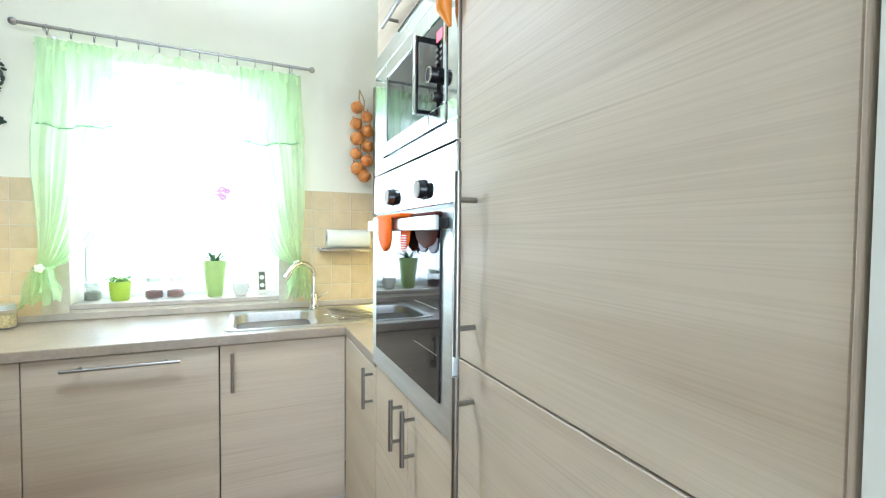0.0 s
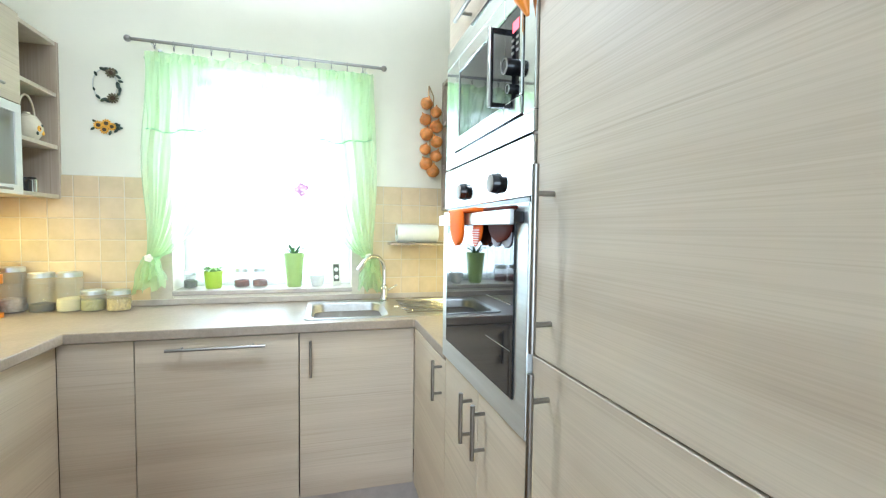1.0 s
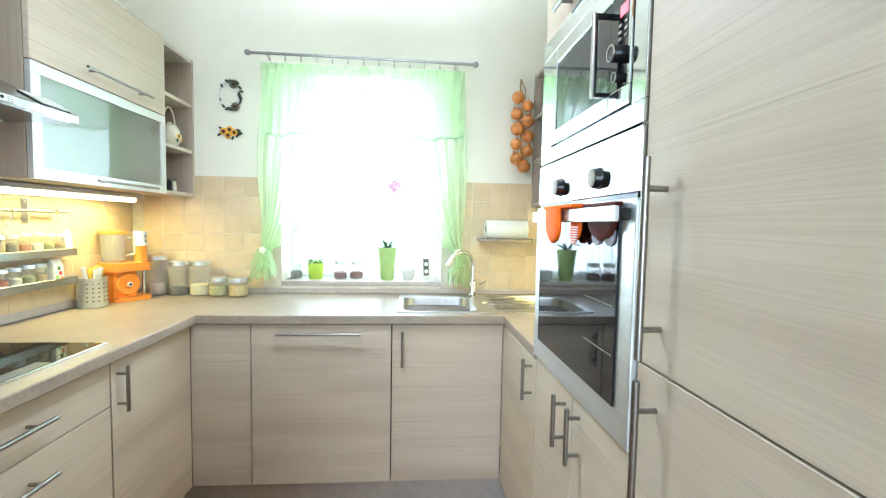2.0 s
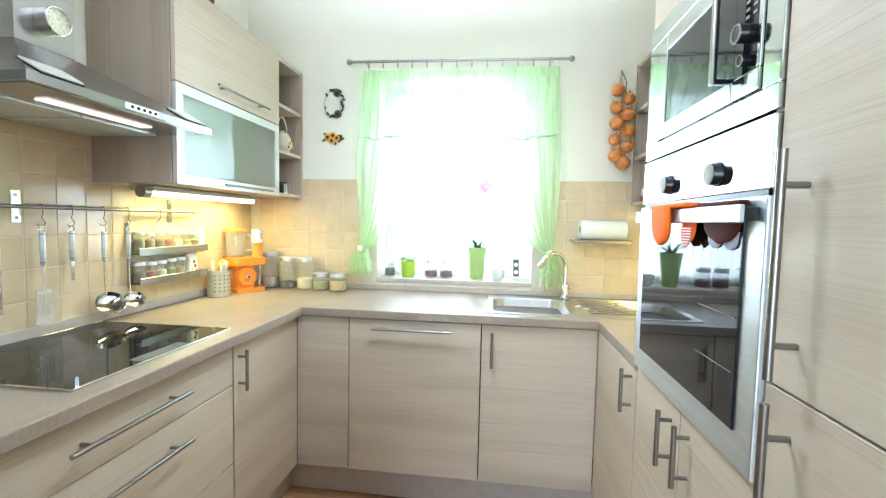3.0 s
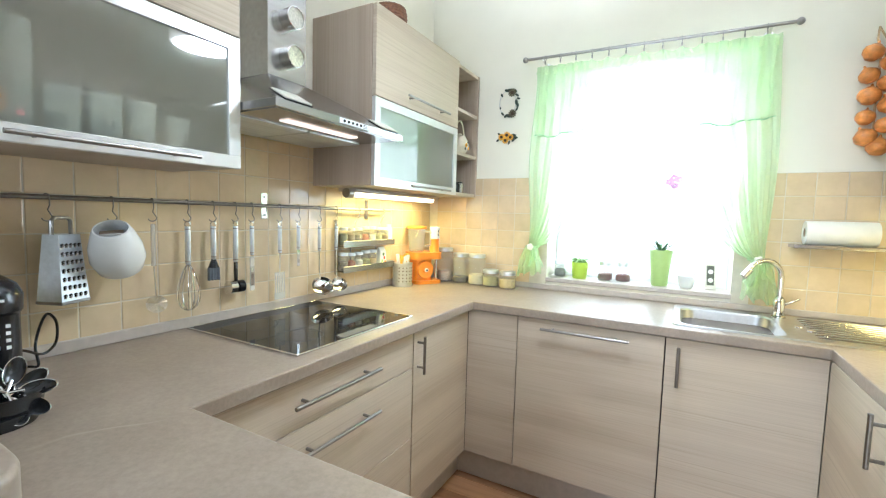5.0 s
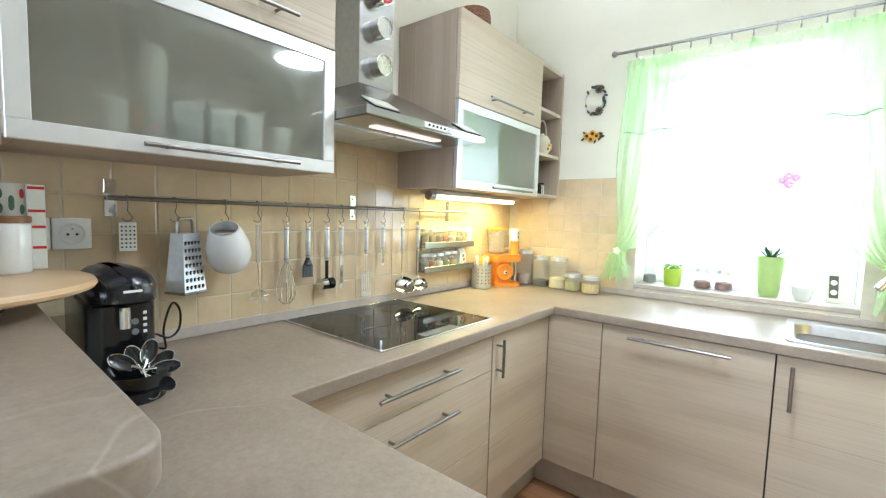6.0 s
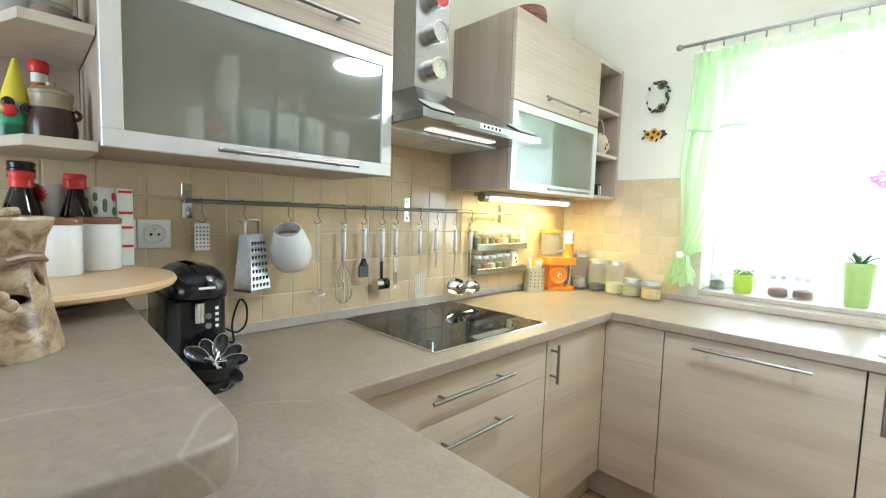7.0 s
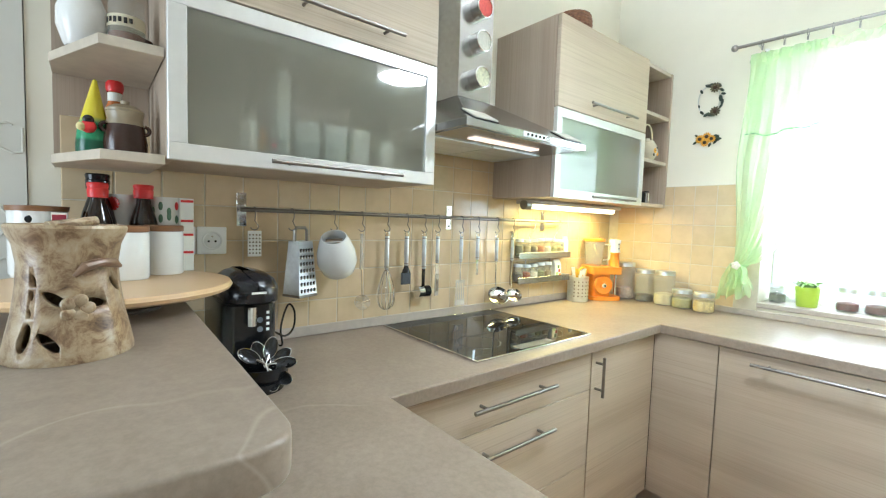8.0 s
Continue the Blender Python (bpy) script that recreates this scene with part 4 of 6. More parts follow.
def curtain(side):
    """One voile curtain, gathered at its tie; side -1 hangs at the low x end, +1 at the high one."""
    outer, tie_x = (0.712, 0.728) if side < 0 else (1.775, 1.752)
    o = thing("voile_curtain", (tie_x, -0.09, 0.97), "sheer pale green voile curtain tied back beside the window", "curtain", "green curtains")

    def span(v):
        s = max(0.0, 1 - v)
        inner = tie_x - side * (0.03 + 0.50 * s ** 0.62)
        out = tie_x + side * 0.028 + (outer - tie_x - side * 0.028) * (1 - (1 - s) ** 3) + side * 0.025 * math.sin(math.pi * v) ** 2
        a, c = (out, inner) if side < 0 else (inner, out)
        return a, c, 0.5 + 0.9 * v

    part("cloth", cloth("cloth", span, lambda u, v: CTOP - (CTOP - TIE) * v + 0 - 0.016 * abs(math.sin(math.pi * (span(v)[0] + (span(v)[1] - span(v)[0]) * u - 0.755) / 0.0805)) * (1 - v) ** 10, 7, 0.011, 1.0 + side), CURTAIN, o, smooth=True)

    def head_span(v):
        a, c, _ = span(0.05 * v)
        return a, c, 0.6

    part("heading", cloth("heading", head_span, lambda u, v: CTOP + 0.006 - 0.045 * v - 0.016 * (1 - 0.5 * v) * abs(math.sin(math.pi * (span(0)[0] + (span(0)[1] - span(0)[0]) * u - 0.755) / 0.0805)), 14, 0.006, 3.0 + side, 90, 6, -0.094), HEADING, o, "denser gathered heading", smooth=True)

    def tail(v):
        w = 0.028 + 0.058 * v ** 0.5
        return tie_x + side * 0.01 - w * (1.0 if side < 0 else 0.75), tie_x + side * 0.01 + w * (0.75 if side < 0 else 1.0), 0.8 + 1.1 * v

    part("tail", cloth("tail", tail, lambda u, v: TIE - 0.17 * v - (0.012 * math.sin(2 * math.pi * 3 * u + 1) + 0.03 * u * side) * v, 4, 0.016, 2.0 + side, 48, 20), CURTAIN, o, smooth=True)
    part("tail", cloth("tail", lambda v: (tie_x - 0.02 - 0.03 * v, tie_x + 0.03 + 0.04 * v, 1), lambda u, v: TIE - 0.10 * v - 0.02 * math.sin(7 * u) * v, 3, 0.014, 4.0 + side, 32, 14, -0.115), CURTAIN, o, smooth=True)
    b = bmesh.new()
    tube(arc((tie_x, -0.09, TIE), 0.034, 0, 360, 20, (1, 0, 0), (0, 0.7, 0.1)), 0.006, b, 8)
    part("tie_back", b, CURTAIN, o, smooth=True)
    b = bmesh.new()
    for k in range(5):
        a = 2 * math.pi * k / 5
        bmesh.ops.create_uvsphere(b, u_segments=8, v_segments=6, radius=0.009, matrix=Matrix.Translation((tie_x + 0.011 * math.cos(a), -0.133, TIE + 0.011 * math.sin(a))) @ Matrix.Diagonal((1, 0.5, 1, 1)))
    bmesh.ops.create_uvsphere(b, u_segments=8, v_segments=6, radius=0.006, matrix=Matrix.Translation((tie_x, -0.138, TIE)))
    part("tie_flower", b, plain("white_tie_flower", (0.80, 0.78, 0.72), 0.7), o, smooth=True)
    # the double-layered top of the curtain, with its hem
    a, c = (0.715, 0.98) if side < 0 else (1.49, 1.772)
    part("top_layer", cloth("top_layer", lambda v: (a, c, 0.7), lambda u, v: CTOP - 0.36 * v - 0.01 * v * math.sin(5 * u), 5, 0.010, 3.0 + side, 60, 16, -0.098), CURTAIN, o, smooth=True)
    hem = [(a + (c - a) * k / 24, -0.104 + 0.010 * math.sin(1.3 * k), CTOP - 0.36 - 0.01 * math.sin(5 * k / 24) + 0.006 * math.sin(0.55 * k)) for k in range(25)]
    part("hem", tube(hem, 0.0028, segs=6), HEM, o, "grey-green stitched hem", smooth=True)


curtain(-1)
curtain(1)
lace = thing("lace_curtain", (1.23, 0.165, 1.0), "white lace curtain with a scalloped hem", "curtain")
part("cloth", cloth("cloth", lambda v: (0.85, 1.61, 0.7 + 0.3 * v), lambda u, v: 2.075 - (1.075 + 0.014 * abs(math.sin(math.pi * 9 * u))) * v, 14, 0.008, 0.3, 160, 20, 0.165), LACE, lace, smooth=True)
# the blind, half let down outside the pane
blind = thing("window_blind", (1.23, 0.25, 1.52), "white slatted blind half lowered behind the pane", "blind")
for i in range(17):
    part("slat", box(-0.39, 0.39, -0.012, 0.012, -0.0006, 0.0006, m=pose(1.23, 0.268, 1.55 + 0.031 * i, 28)), PVC, blind)

# ---- on the window sill ----
def lid_jar(name, x, y, z, r, h, fill_h, fill_mat, label, group, lid_h=0.022):
    o = thing(name, (x, y, z), label, "jar", group)
    part("glass", lathe([(0, 0.002), (r * 0.94, 0.002), (r, 0.008), (r, h - lid_h - 0.008), (r * 0.9, h - lid_h)], (x, y, z), segs=28), JAR_GLASS, o, smooth=True)
    part("content", lathe([(0, 0.005), (r * 0.9, 0.006), (r * 0.93, 0.012), (r * 0.93, fill_h), (r * 0.5, fill_h + 0.006), (0, fill_h + 0.004)], (x, y, z), segs=24), fill_mat, o, smooth=True)
    part("lid", lathe([(r * 0.9, h - lid_h), (r * 0.97, h - lid_h), (r * 0.97, h - 0.003), (r * 0.92, h), (0, h)], (x, y, z), segs=28), STEEL_LIGHT, o, "steel lid", smooth=True)
    return o


BERRIES = plain("dried_berries", (0.13, 0.02, 0.015), 0.6, vary=0.5, scale=140, rough_bump=0.6)
lid_jar("storage_jar", 1.09, 0.105, sill_top, 0.039, 0.108, 0.036, BERRIES, "small glass jar with dark red berries and steel lid", "sill jars", 0.026)
lid_jar("storage_jar", 1.182, 0.11, sill_top, 0.039, 0.108, 0.036, BERRIES, "small glass jar with dark red berries and steel lid", "sill jars", 0.026)
lid_jar("storage_jar", 0.84, 0.105, sill_top, 0.033, 0.088, 0.04, plain("dark_pebbles", (0.10, 0.11, 0.08), 0.5, vary=0.7, scale=110), "squat glass jar with dark pebbles", "sill jars", 0.016)


def leaf_blade(b, root, tip, width, bend):
    root, tip = Vector(root), Vector(tip)
    side = (tip - root).cross(Vector((0, 0, 1))).normalized()
    if side.length < 0.1:
        side = Vector((1, 0, 0))
    prev = None
    for k in range(7):
        s = k / 6
        c = root.lerp(tip, s) + Vector((0, 0, bend * math.sin(math.pi * s)))
        w = width * (1 - s) ** 0.7 + 0.0006
        cur = [b.verts.new(c - side * w), b.verts.new(c + Vector((0, 0, -w * 0.5))), b.verts.new(c + side * w), b.verts.new(c + Vector((0, 0, w * 0.12)))]
        if prev:
            for i in range(4):
                b.faces.new((prev[i], prev[(i + 1) % 4], cur[(i + 1) % 4], cur[i]))
        prev = cur


def potted(name, x, y, r0, r1, h, mat, label):
    o = thing(name, (x, y, sill_top), label, "potted plant", "plants on the sill")
    part("pot", lathe([(0, 0), (r0, 0), (r0 + 0.002, 0.004), (r1, h - 0.004), (r1 - 0.001, h), (r1 - 0.005, h), (r1 - 0.006, h - 0.02), (0, h - 0.02)], (x, y, sill_top), segs=32), mat, o, smooth=True)
    part("soil", lathe([(0, h - 0.017), (r1 - 0.008, h - 0.018)], (x, y, sill_top), segs=20), plain("potting_soil", (0.04, 0.028, 0.02), 0.95, vary=0.4, scale=200), o)
    return o


lime = potted("potted_plant", 0.955, 0.085, 0.036, 0.048, 0.092, LIME_POT, "small leafy plant in a lime green pot")
rnd = random.Random(4)
for i in range(30):
    a, l = rnd.uniform(0, 6.28), rnd.uniform(0.045, 0.10)
    b = bmesh.new()
    leaf_blade(b, (0.955 + 0.01 * math.cos(a), 0.085 + 0.01 * math.sin(a), sill_top + 0.078), (0.955 + l * math.cos(a), 0.085 + 0.7 * l * math.sin(a), sill_top + 0.088 + rnd.uniform(0, 0.03)), 0.012, 0.02)
    part("leaf", b, LEAF_LIGHT, lime, smooth=True)
aloe = potted("potted_plant", 1.362, 0.085, 0.037, 0.060, 0.186, GREEN_POT, "tall green pot with a spiky plant and a pink orchid")
for i in range(11):
    a, l = 2 * math.pi * i / 11 + rnd.uniform(-0.2, 0.2), rnd.uniform(0.10, 0.19)
    b = bmesh.new()
    leaf_blade(b, (1.362, 0.085, sill_top + 0.17), (1.362 + l * math.cos(a), 0.085 + 0.6 * l * math.sin(a), sill_top + 0.195 + rnd.uniform(0.0, 0.05)), 0.009, 0.03)
    part("leaf", b, LEAF, aloe, smooth=True)
stem = [(1.365, 0.09, sill_top + 0.17), (1.37, 0.09, 1.33), (1.385, 0.085, 1.45), (1.405, 0.075, 1.52), (1.435, 0.07, 1.53)]
part("stem", tube(stem, 0.002, segs=6), LEAF_LIGHT, aloe, smooth=True)
PINK = plain("orchid_petal", (0.70, 0.34, 0.62), 0.5, vary=0.3, scale=90)
for cx, cy, cz in ((1.38, 0.066, 1.505), (1.405, 0.062, 1.485), (1.425, 0.062, 1.515), (1.40, 0.066, 1.525)):
    b = bmesh.new()
    for k in range(5):
        a = 2 * math.pi * k / 5 + cx * 30
        bmesh.ops.create_uvsphere(b, u_segments=8, v_segments=6, radius=0.010, matrix=Matrix.Translation((cx + 0.011 * math.cos(a), cy, cz + 0.011 * math.sin(a))) @ Matrix.Diagonal((1, 0.18, 0.8, 1)))
    part("blossom", b, PINK, aloe, "pink orchid blossom", smooth=True)
o = thing("mortar_bowl", (1.485, 0.085, sill_top), "small white mortar bowl with a pestle", "bowl")
part("bowl", lathe([(0, 0), (0.026, 0), (0.03, 0.006), (0.042, 0.05), (0.043, 0.062), (0.039, 0.062), (0.034, 0.03), (0, 0.012)], (1.485, 0.085, sill_top), segs=28), WHITE_CERAMIC, o, smooth=True)
part("pestle", rod((1.478, 0.085, sill_top + 0.03), (1.535, 0.09, sill_top + 0.085), 0.006, r2=0.0045), WHITE_CERAMIC, o, smooth=True)
o = thing("postcard_stand", (1.59, 0.10, sill_top), "cream card with two dark oval motifs in a frame", "card")
tilt = pose(1.592, 0.10, sill_top + 0.001, -10, 0, 12)
part("card", box(-0.026, 0.026, -0.003, 0.003, 0, 0.13, 0.001, m=tilt, segs=1), plain("cream_card", (0.74, 0.72, 0.60), 0.7), o)
part("picture", box(-0.016, 0.016, -0.0036, -0.0031, 0.02, 0.118, m=tilt), plain("dark_card_print", (0.10, 0.10, 0.07), 0.6), o)
for z in (0.045, 0.088):
    part("motif", lathe([(0, 0), (0.012, 0), (0.012, 0.0004), (0, 0.0005)], (0, 0, 0), m=tilt @ pose(0, -0.0037, z, 90), segs=18), PAPER, o)

# ---- on the north wall ----
wreath = thing("wall_wreath", (0.518, -0.006, 1.965), "oval white wire wreath with dark sunflowers", "wall decoration")
part("hoop", tube([(0.518 + 0.05 * math.cos(a), -0.008, 1.965 + 0.072 * math.sin(a)) for a in (2 * math.pi * i / 36 for i in range(37))], 0.0026, segs=6), plain("wreath_wire", (0.62, 0.62, 0.58), 0.5), wreath, smooth=True)
DARK_LEAF = plain("dark_painted_leaf", (0.018, 0.035, 0.022), 0.5, vary=0.3)
PETAL = plain("sunflower_petal", (0.75, 0.38, 0.03), 0.6, vary=0.2, scale=90)
DARK_PETAL = plain("brown_sunflower", (0.085, 0.07, 0.028), 0.6, vary=0.4, scale=120)
SEED = plain("sunflower_middle", (0.05, 0.025, 0.012), 0.8)


def sunflower(parent, x, y, z, r, mat):
    b = bmesh.new()
    for k in range(11):
        a = 2 * math.pi * k / 11
        bmesh.ops.create_uvsphere(b, u_segments=6, v_segments=5, radius=r * 0.34, matrix=Matrix.Translation((x + r * 0.68 * math.cos(a), y, z + r * 0.68 * math.sin(a))) @ Matrix.Rotation(-a, 4, "Y") @ Matrix.Diagonal((1, 0.3, 0.55, 1)))
    f = part("flower", b, mat, parent, smooth=True)
    part("flower_middle", lathe([(r * 0.42, 0), (r * 0.38, 0.005), (0, 0.008)], (x, y, z), m=pose(0, 0, 0, 90), segs=14), SEED, f, smooth=True)


def small_leaf(parent, x, y, z, s, turn):
    b = bmesh.new()
    bmesh.ops.create_uvsphere(b, u_segments=8, v_segments=6, radius=s, matrix=Matrix.Translation((x, y, z)) @ Matrix.Rotation(turn, 4, "Y") @ Matrix.Diagonal((1, 0.25, 0.5, 1)))
    part("leaf", b, DARK_LEAF, parent, smooth=True)


sunflower(wreath, 0.545, -0.012, 2.022, 0.026, DARK_PETAL)
sunflower(wreath, 0.55, -0.012, 1.903, 0.026, DARK_PETAL)
for x, z, s, a in ((0.512, 2.036, 0.016, 0.4), (0.482, 2.012, 0.012, 1.1), (0.575, 2.005, 0.013, 0.7), (0.572, 1.965, 0.018, 1.4), (0.583, 1.985, 0.012, 0.3), (0.512, 1.893, 0.016, 2.6), (0.575, 1.925, 0.012, 2.1), (0.528, 2.04, 0.013, 0.1), (0.565, 2.03, 0.012, 1.0), (0.53, 1.888, 0.014, 0.2), (0.49, 1.905, 0.013, 0.8), (0.474, 1.94, 0.009, 1.3), (0.58, 1.945, 0.014, 1.7)):
    small_leaf(wreath, x, -0.011, z, s, a)
spray = thing("flower_magnet", (0.52, -0.006, 1.768), "small spray of yellow sunflowers on the wall", "wall decoration")
part("backing", box(0.475, 0.575, -0.005, -0.0008, 1.755, 1.785, 0.001, segs=1), DARK_LEAF, spray)
for x, z, r in ((0.488, 1.772, 0.022), (0.52, 1.782, 0.022), (0.512, 1.752, 0.021), (0.543, 1.768, 0.02)):
    sunflower(spray, x, -0.010, z, r, PETAL)
for x, z, s, a in ((0.565, 1.78, 0.013, 0.5), (0.575, 1.765, 0.014, 0.1), (0.56, 1.75, 0.012, 2.4), (0.535, 1.738, 0.012, 1.9), (0.465, 1.755, 0.012, 2.5), (0.472, 1.79, 0.011, 0.6)):
    small_leaf(spray, x, -0.009, z, s, a)

braid = thing("onion_braid", (2.1, -0.05, 1.6), "braid of orange-brown onions hanging on the wall", "onions")
part("string", tube([(2.10, -0.012, 2.11), (2.095, -0.02, 2.06), (2.105, -0.035, 1.98), (2.10, -0.04, 1.8), (2.105, -0.04, 1.62)], 0.004, segs=8), plain("straw_string", (0.42, 0.30, 0.16), 0.9), braid, smooth=True)
part("string", tube([(2.10, -0.012, 2.11), (2.125, -0.02, 2.05), (2.12, -0.03, 1.97)], 0.0035, segs=8), bpy.data.materials["straw_string"], braid, smooth=True)
ONION = plain("onion_skin", (0.60, 0.235, 0.055), 0.35, vary=0.28, scale=45)
spots = [(2.078, 2.0), (2.133, 1.955), (2.072, 1.91), (2.135, 1.875), (2.078, 1.83), (2.138, 1.79), (2.072, 1.745), (2.135, 1.71), (2.078, 1.665), (2.118, 1.625)]
for i, (x, z) in enumerate(spots):
    r = 0.036 + 0.003 * math.sin(5 * i)
    part("onion", lathe([(0, -r * 0.92), (r * 0.5, -r * 0.82), (r * 0.92, -r * 0.35), (r, 0.0), (r * 0.9, r * 0.42), (r * 0.5, r * 0.78), (r * 0.16, r * 1.0), (r * 0.08, r * 1.25), (0, r * 1.3)], (x, -0.05, z), segs=18, m=pose(0, 0, 0, 15 * math.sin(3 * i), 25 * math.sin(2 * i + 1), 0)), ONION, braid, smooth=True)

o = thing("towel_shelf", (2.01, -0.06, 1.205), "slim steel wall shelf for a paper roll", "shelf")
part("plate", box(1.868, 2.163, -0.125, -0.009, 1.206, 1.222, 0.002), STEEL, o)
o = thing("paper_towel_roll", (2.03, -0.065, 1.2725), "roll of white paper towel lying on a steel shelf", "paper roll")
turn = pose(0, 0, 0, 0, 90, 0)
part("roll", lathe([(0.02, 0), (0.0495, 0), (0.05, 0.002), (0.05, 0.228), (0.0495, 0.23), (0.02, 0.23)], (1.91, -0.066, 1.2725), m=turn, segs=36), PAPER, o, smooth=True)
part("core", lathe([(0.0198, 0.001), (0.0198, 0.229), (0.018, 0.229), (0.018, 0.001)], (1.91, -0.066, 1.2725), m=turn, segs=24), plain("cardboard_core", (0.45, 0.35, 0.24), 0.9), o, smooth=True)
# small things on the open shelf by the onions
o = thing("small_figure_jar", (2.24, -0.09, 1.423), "tiny jar with a round pale head on the open shelf", "ornament")
part("foot", lathe([(0, 0), (0.018, 0), (0.018, 0.03), (0, 0.032)], (2.225, -0.06, 1.4235), segs=16), plain("brown_foot", (0.25, 0.09, 0.04), 0.6), o, smooth=True)
b = bmesh.new()
tube(arc((2.225, -0.06, 1.475), 0.016, 0, 360, 18, (0.7, 0.7, 0), (0, 0, 1)), 0.005, b, 8)
part("ring", b, WHITE_CERAMIC, o, smooth=True)

# ---- rail with kitchen tools ----
RZ, RX = 1.320, 0.048
rail = thing("utensil_rail", (RX, -1.3, RZ), "steel wall rail for hanging kitchen tools", "rail")
part("rod", rod((RX, -2.118, RZ), (RX, -0.50, RZ), 0.0065), DARK_STEEL, rail, smooth=True)
for y in (-2.105, -1.285, -0.66):
    br = part("bracket", box(0.0115, 0.0145, y - 0.014, y + 0.014, RZ - 0.05, RZ + 0.05, 0.001, segs=1), CHROME, rail)
    part("bracket_arm", rod((0.0145, y, RZ), (RX, y, RZ), 0.0065, segs=12), CHROME, br, smooth=True)
    for dz in (-0.035, 0.035):
        part("screw", rod((0.0145, y, RZ + dz), (0.0165, y, RZ + dz), 0.005, segs=10), HANDLE, br)


def s_hook(parent, y, drop=0.062):
    b = bmesh.new()
    pts = arc((RX, y, RZ), 0.0088, 200, 0, 8, (1, 0, 0), (0, 0, 1)) + [Vector((RX + 0.009, y, RZ - 0.02)), Vector((RX + 0.003, y, RZ - drop + 0.03))]
    pts += arc((RX + 0.0, y, RZ - drop + 0.013), 0.0115, 180, 20, 8, (-0.3, -0.95, 0), (0, 0, -1))[::-1][::-1]
    tube(pts, 0.0017, b, 6)
    part("hook", b, DARK_STEEL, parent, "chrome hook", smooth=True)


def tool(name, label, y):
    o = thing(name, (RX, y, RZ - 0.06), label, "kitchen tool", "tools on the rail")
    s_hook(o, y)
    return o


TX = RX + 0.002


def grip(o, y, z0, z1, r=0.0085, mat=None):
    """A round steel handle with a loop at its end."""
    b = tube([(TX, y, z1), (TX, y, z1 + 0.004), (TX, y, (z0 + z1) / 2), (TX, y, z0 + 0.004), (TX, y, z0)][::-1], r, None, 14, [0.75, 1, 1.08, 1, 0.7])
    h = part("handle", b, mat or STEEL_LIGHT, o, smooth=True)
    part("loop", tube(arc((TX, y, z1 + 0.011), 0.009, 0, 360, 16, (0, 1, 0), (0, 0, 1)), 0.0016, segs=6), CHROME, h, smooth=True)
    for z in (z1 - 0.006, z0 + 0.008):
        part("band", rod((TX, y, z), (TX, y, z + 0.003), r * 1.04, segs=14), HANDLE, h, smooth=True)


# small grater
o = tool("small_grater", "small steel hand grater on a hook", -2.077)
part("blade", box(TX - 0.0015, TX + 0.0015, -2.097, -2.057, 1.179, 1.257, 0.001, segs=1), STEEL_LIGHT, o)
for i in range(6):
    for j in range(4):
        part("tooth", rod((TX + 0.0015, -2.091 + 0.0095 * j, 1.189 + 0.011 * i), (TX + 0.0032, -2.091 + 0.0095 * j, 1.192 + 0.011 * i), 0.003, segs=6, r2=0.001), GAP, o)
# box grater
o = tool("box_grater", "four-sided steel box grater on a hook", -1.963)
gx, gy = RX + 0.038, -1.963
part("body", loft([[(gx - 0.035, gy - 0.038, 1.057), (gx + 0.035, gy - 0.038, 1.057), (gx + 0.035, gy + 0.038, 1.057), (gx - 0.035, gy + 0.038, 1.057)],
                   [(gx - 0.022, gy - 0.029, 1.227), (gx + 0.022, gy - 0.029, 1.227), (gx + 0.022, gy + 0.029, 1.227), (gx - 0.022, gy + 0.029, 1.227)]], close_first=True), STEEL_LIGHT, o)
part("handle", tube([(gx, gy - 0.026, 1.227), (gx, gy - 0.025, 1.261), (gx, gy - 0.018, 1.269), (gx, gy + 0.018, 1.269), (gx, gy + 0.025, 1.261), (gx, gy + 0.026, 1.227)], 0.005, segs=8), HANDLE, o, smooth=True)
part("rim", box(gx - 0.037, gx + 0.037, gy - 0.040, gy + 0.040, 1.053, 1.061, 0.002, segs=1), HANDLE, o)
for i in range(7):
    z = 1.075 + 0.021 * i
    s = (z - 1.057) / 0.17
    fx = gx + 0.035 - 0.013 * s
    for j in range(5):
        y = gy + (j - 2) * (0.0140 - 0.003 * s)
        part("grating_hole", rod((fx - 0.001, y, z), (fx + 0.0012, y, z - 0.001), 0.0052, segs=8, r2=0.0045), BLACK_PLASTIC, o)
        part("tooth", rod((fx - 0.001, y, z - 0.004), (fx + 0.0042, y, z - 0.0005), 0.0052, segs=8, r2=0.002), CHROME, o)
o.rotation_euler.z = radians(24)
# white hanging pot
o = tool("hanging_pot", "round white ceramic pot hung by its open rim", -1.82)
tilt = pose(RX + 0.042, -1.818, 1.118, 0, 34, -38) @ Matrix.Diagonal((0.86, 0.86, 0.86, 1))
part("pot", lathe([(0, 0), (0.035, 0.002), (0.062, 0.025), (0.074, 0.065), (0.070, 0.11), (0.056, 0.155), (0.047, 0.176), (0.043, 0.177), (0.05, 0.15), (0.064, 0.108), (0.067, 0.065), (0.05, 0.02), (0, 0.008)], (0, 0, 0), m=tilt, segs=36), WHITE_CERAMIC, o, smooth=True)
part("metal_insert", rod(tilt @ Vector((0.0, -0.03, 0.15)), tilt @ Vector((0.0, 0.032, 0.155)), 0.013, segs=16), CHROME, o, "steel tool inside the pot", smooth=True)
CLEAR = thin_glass("clear_plastic", (0.78, 0.78, 0.74), 0.32)
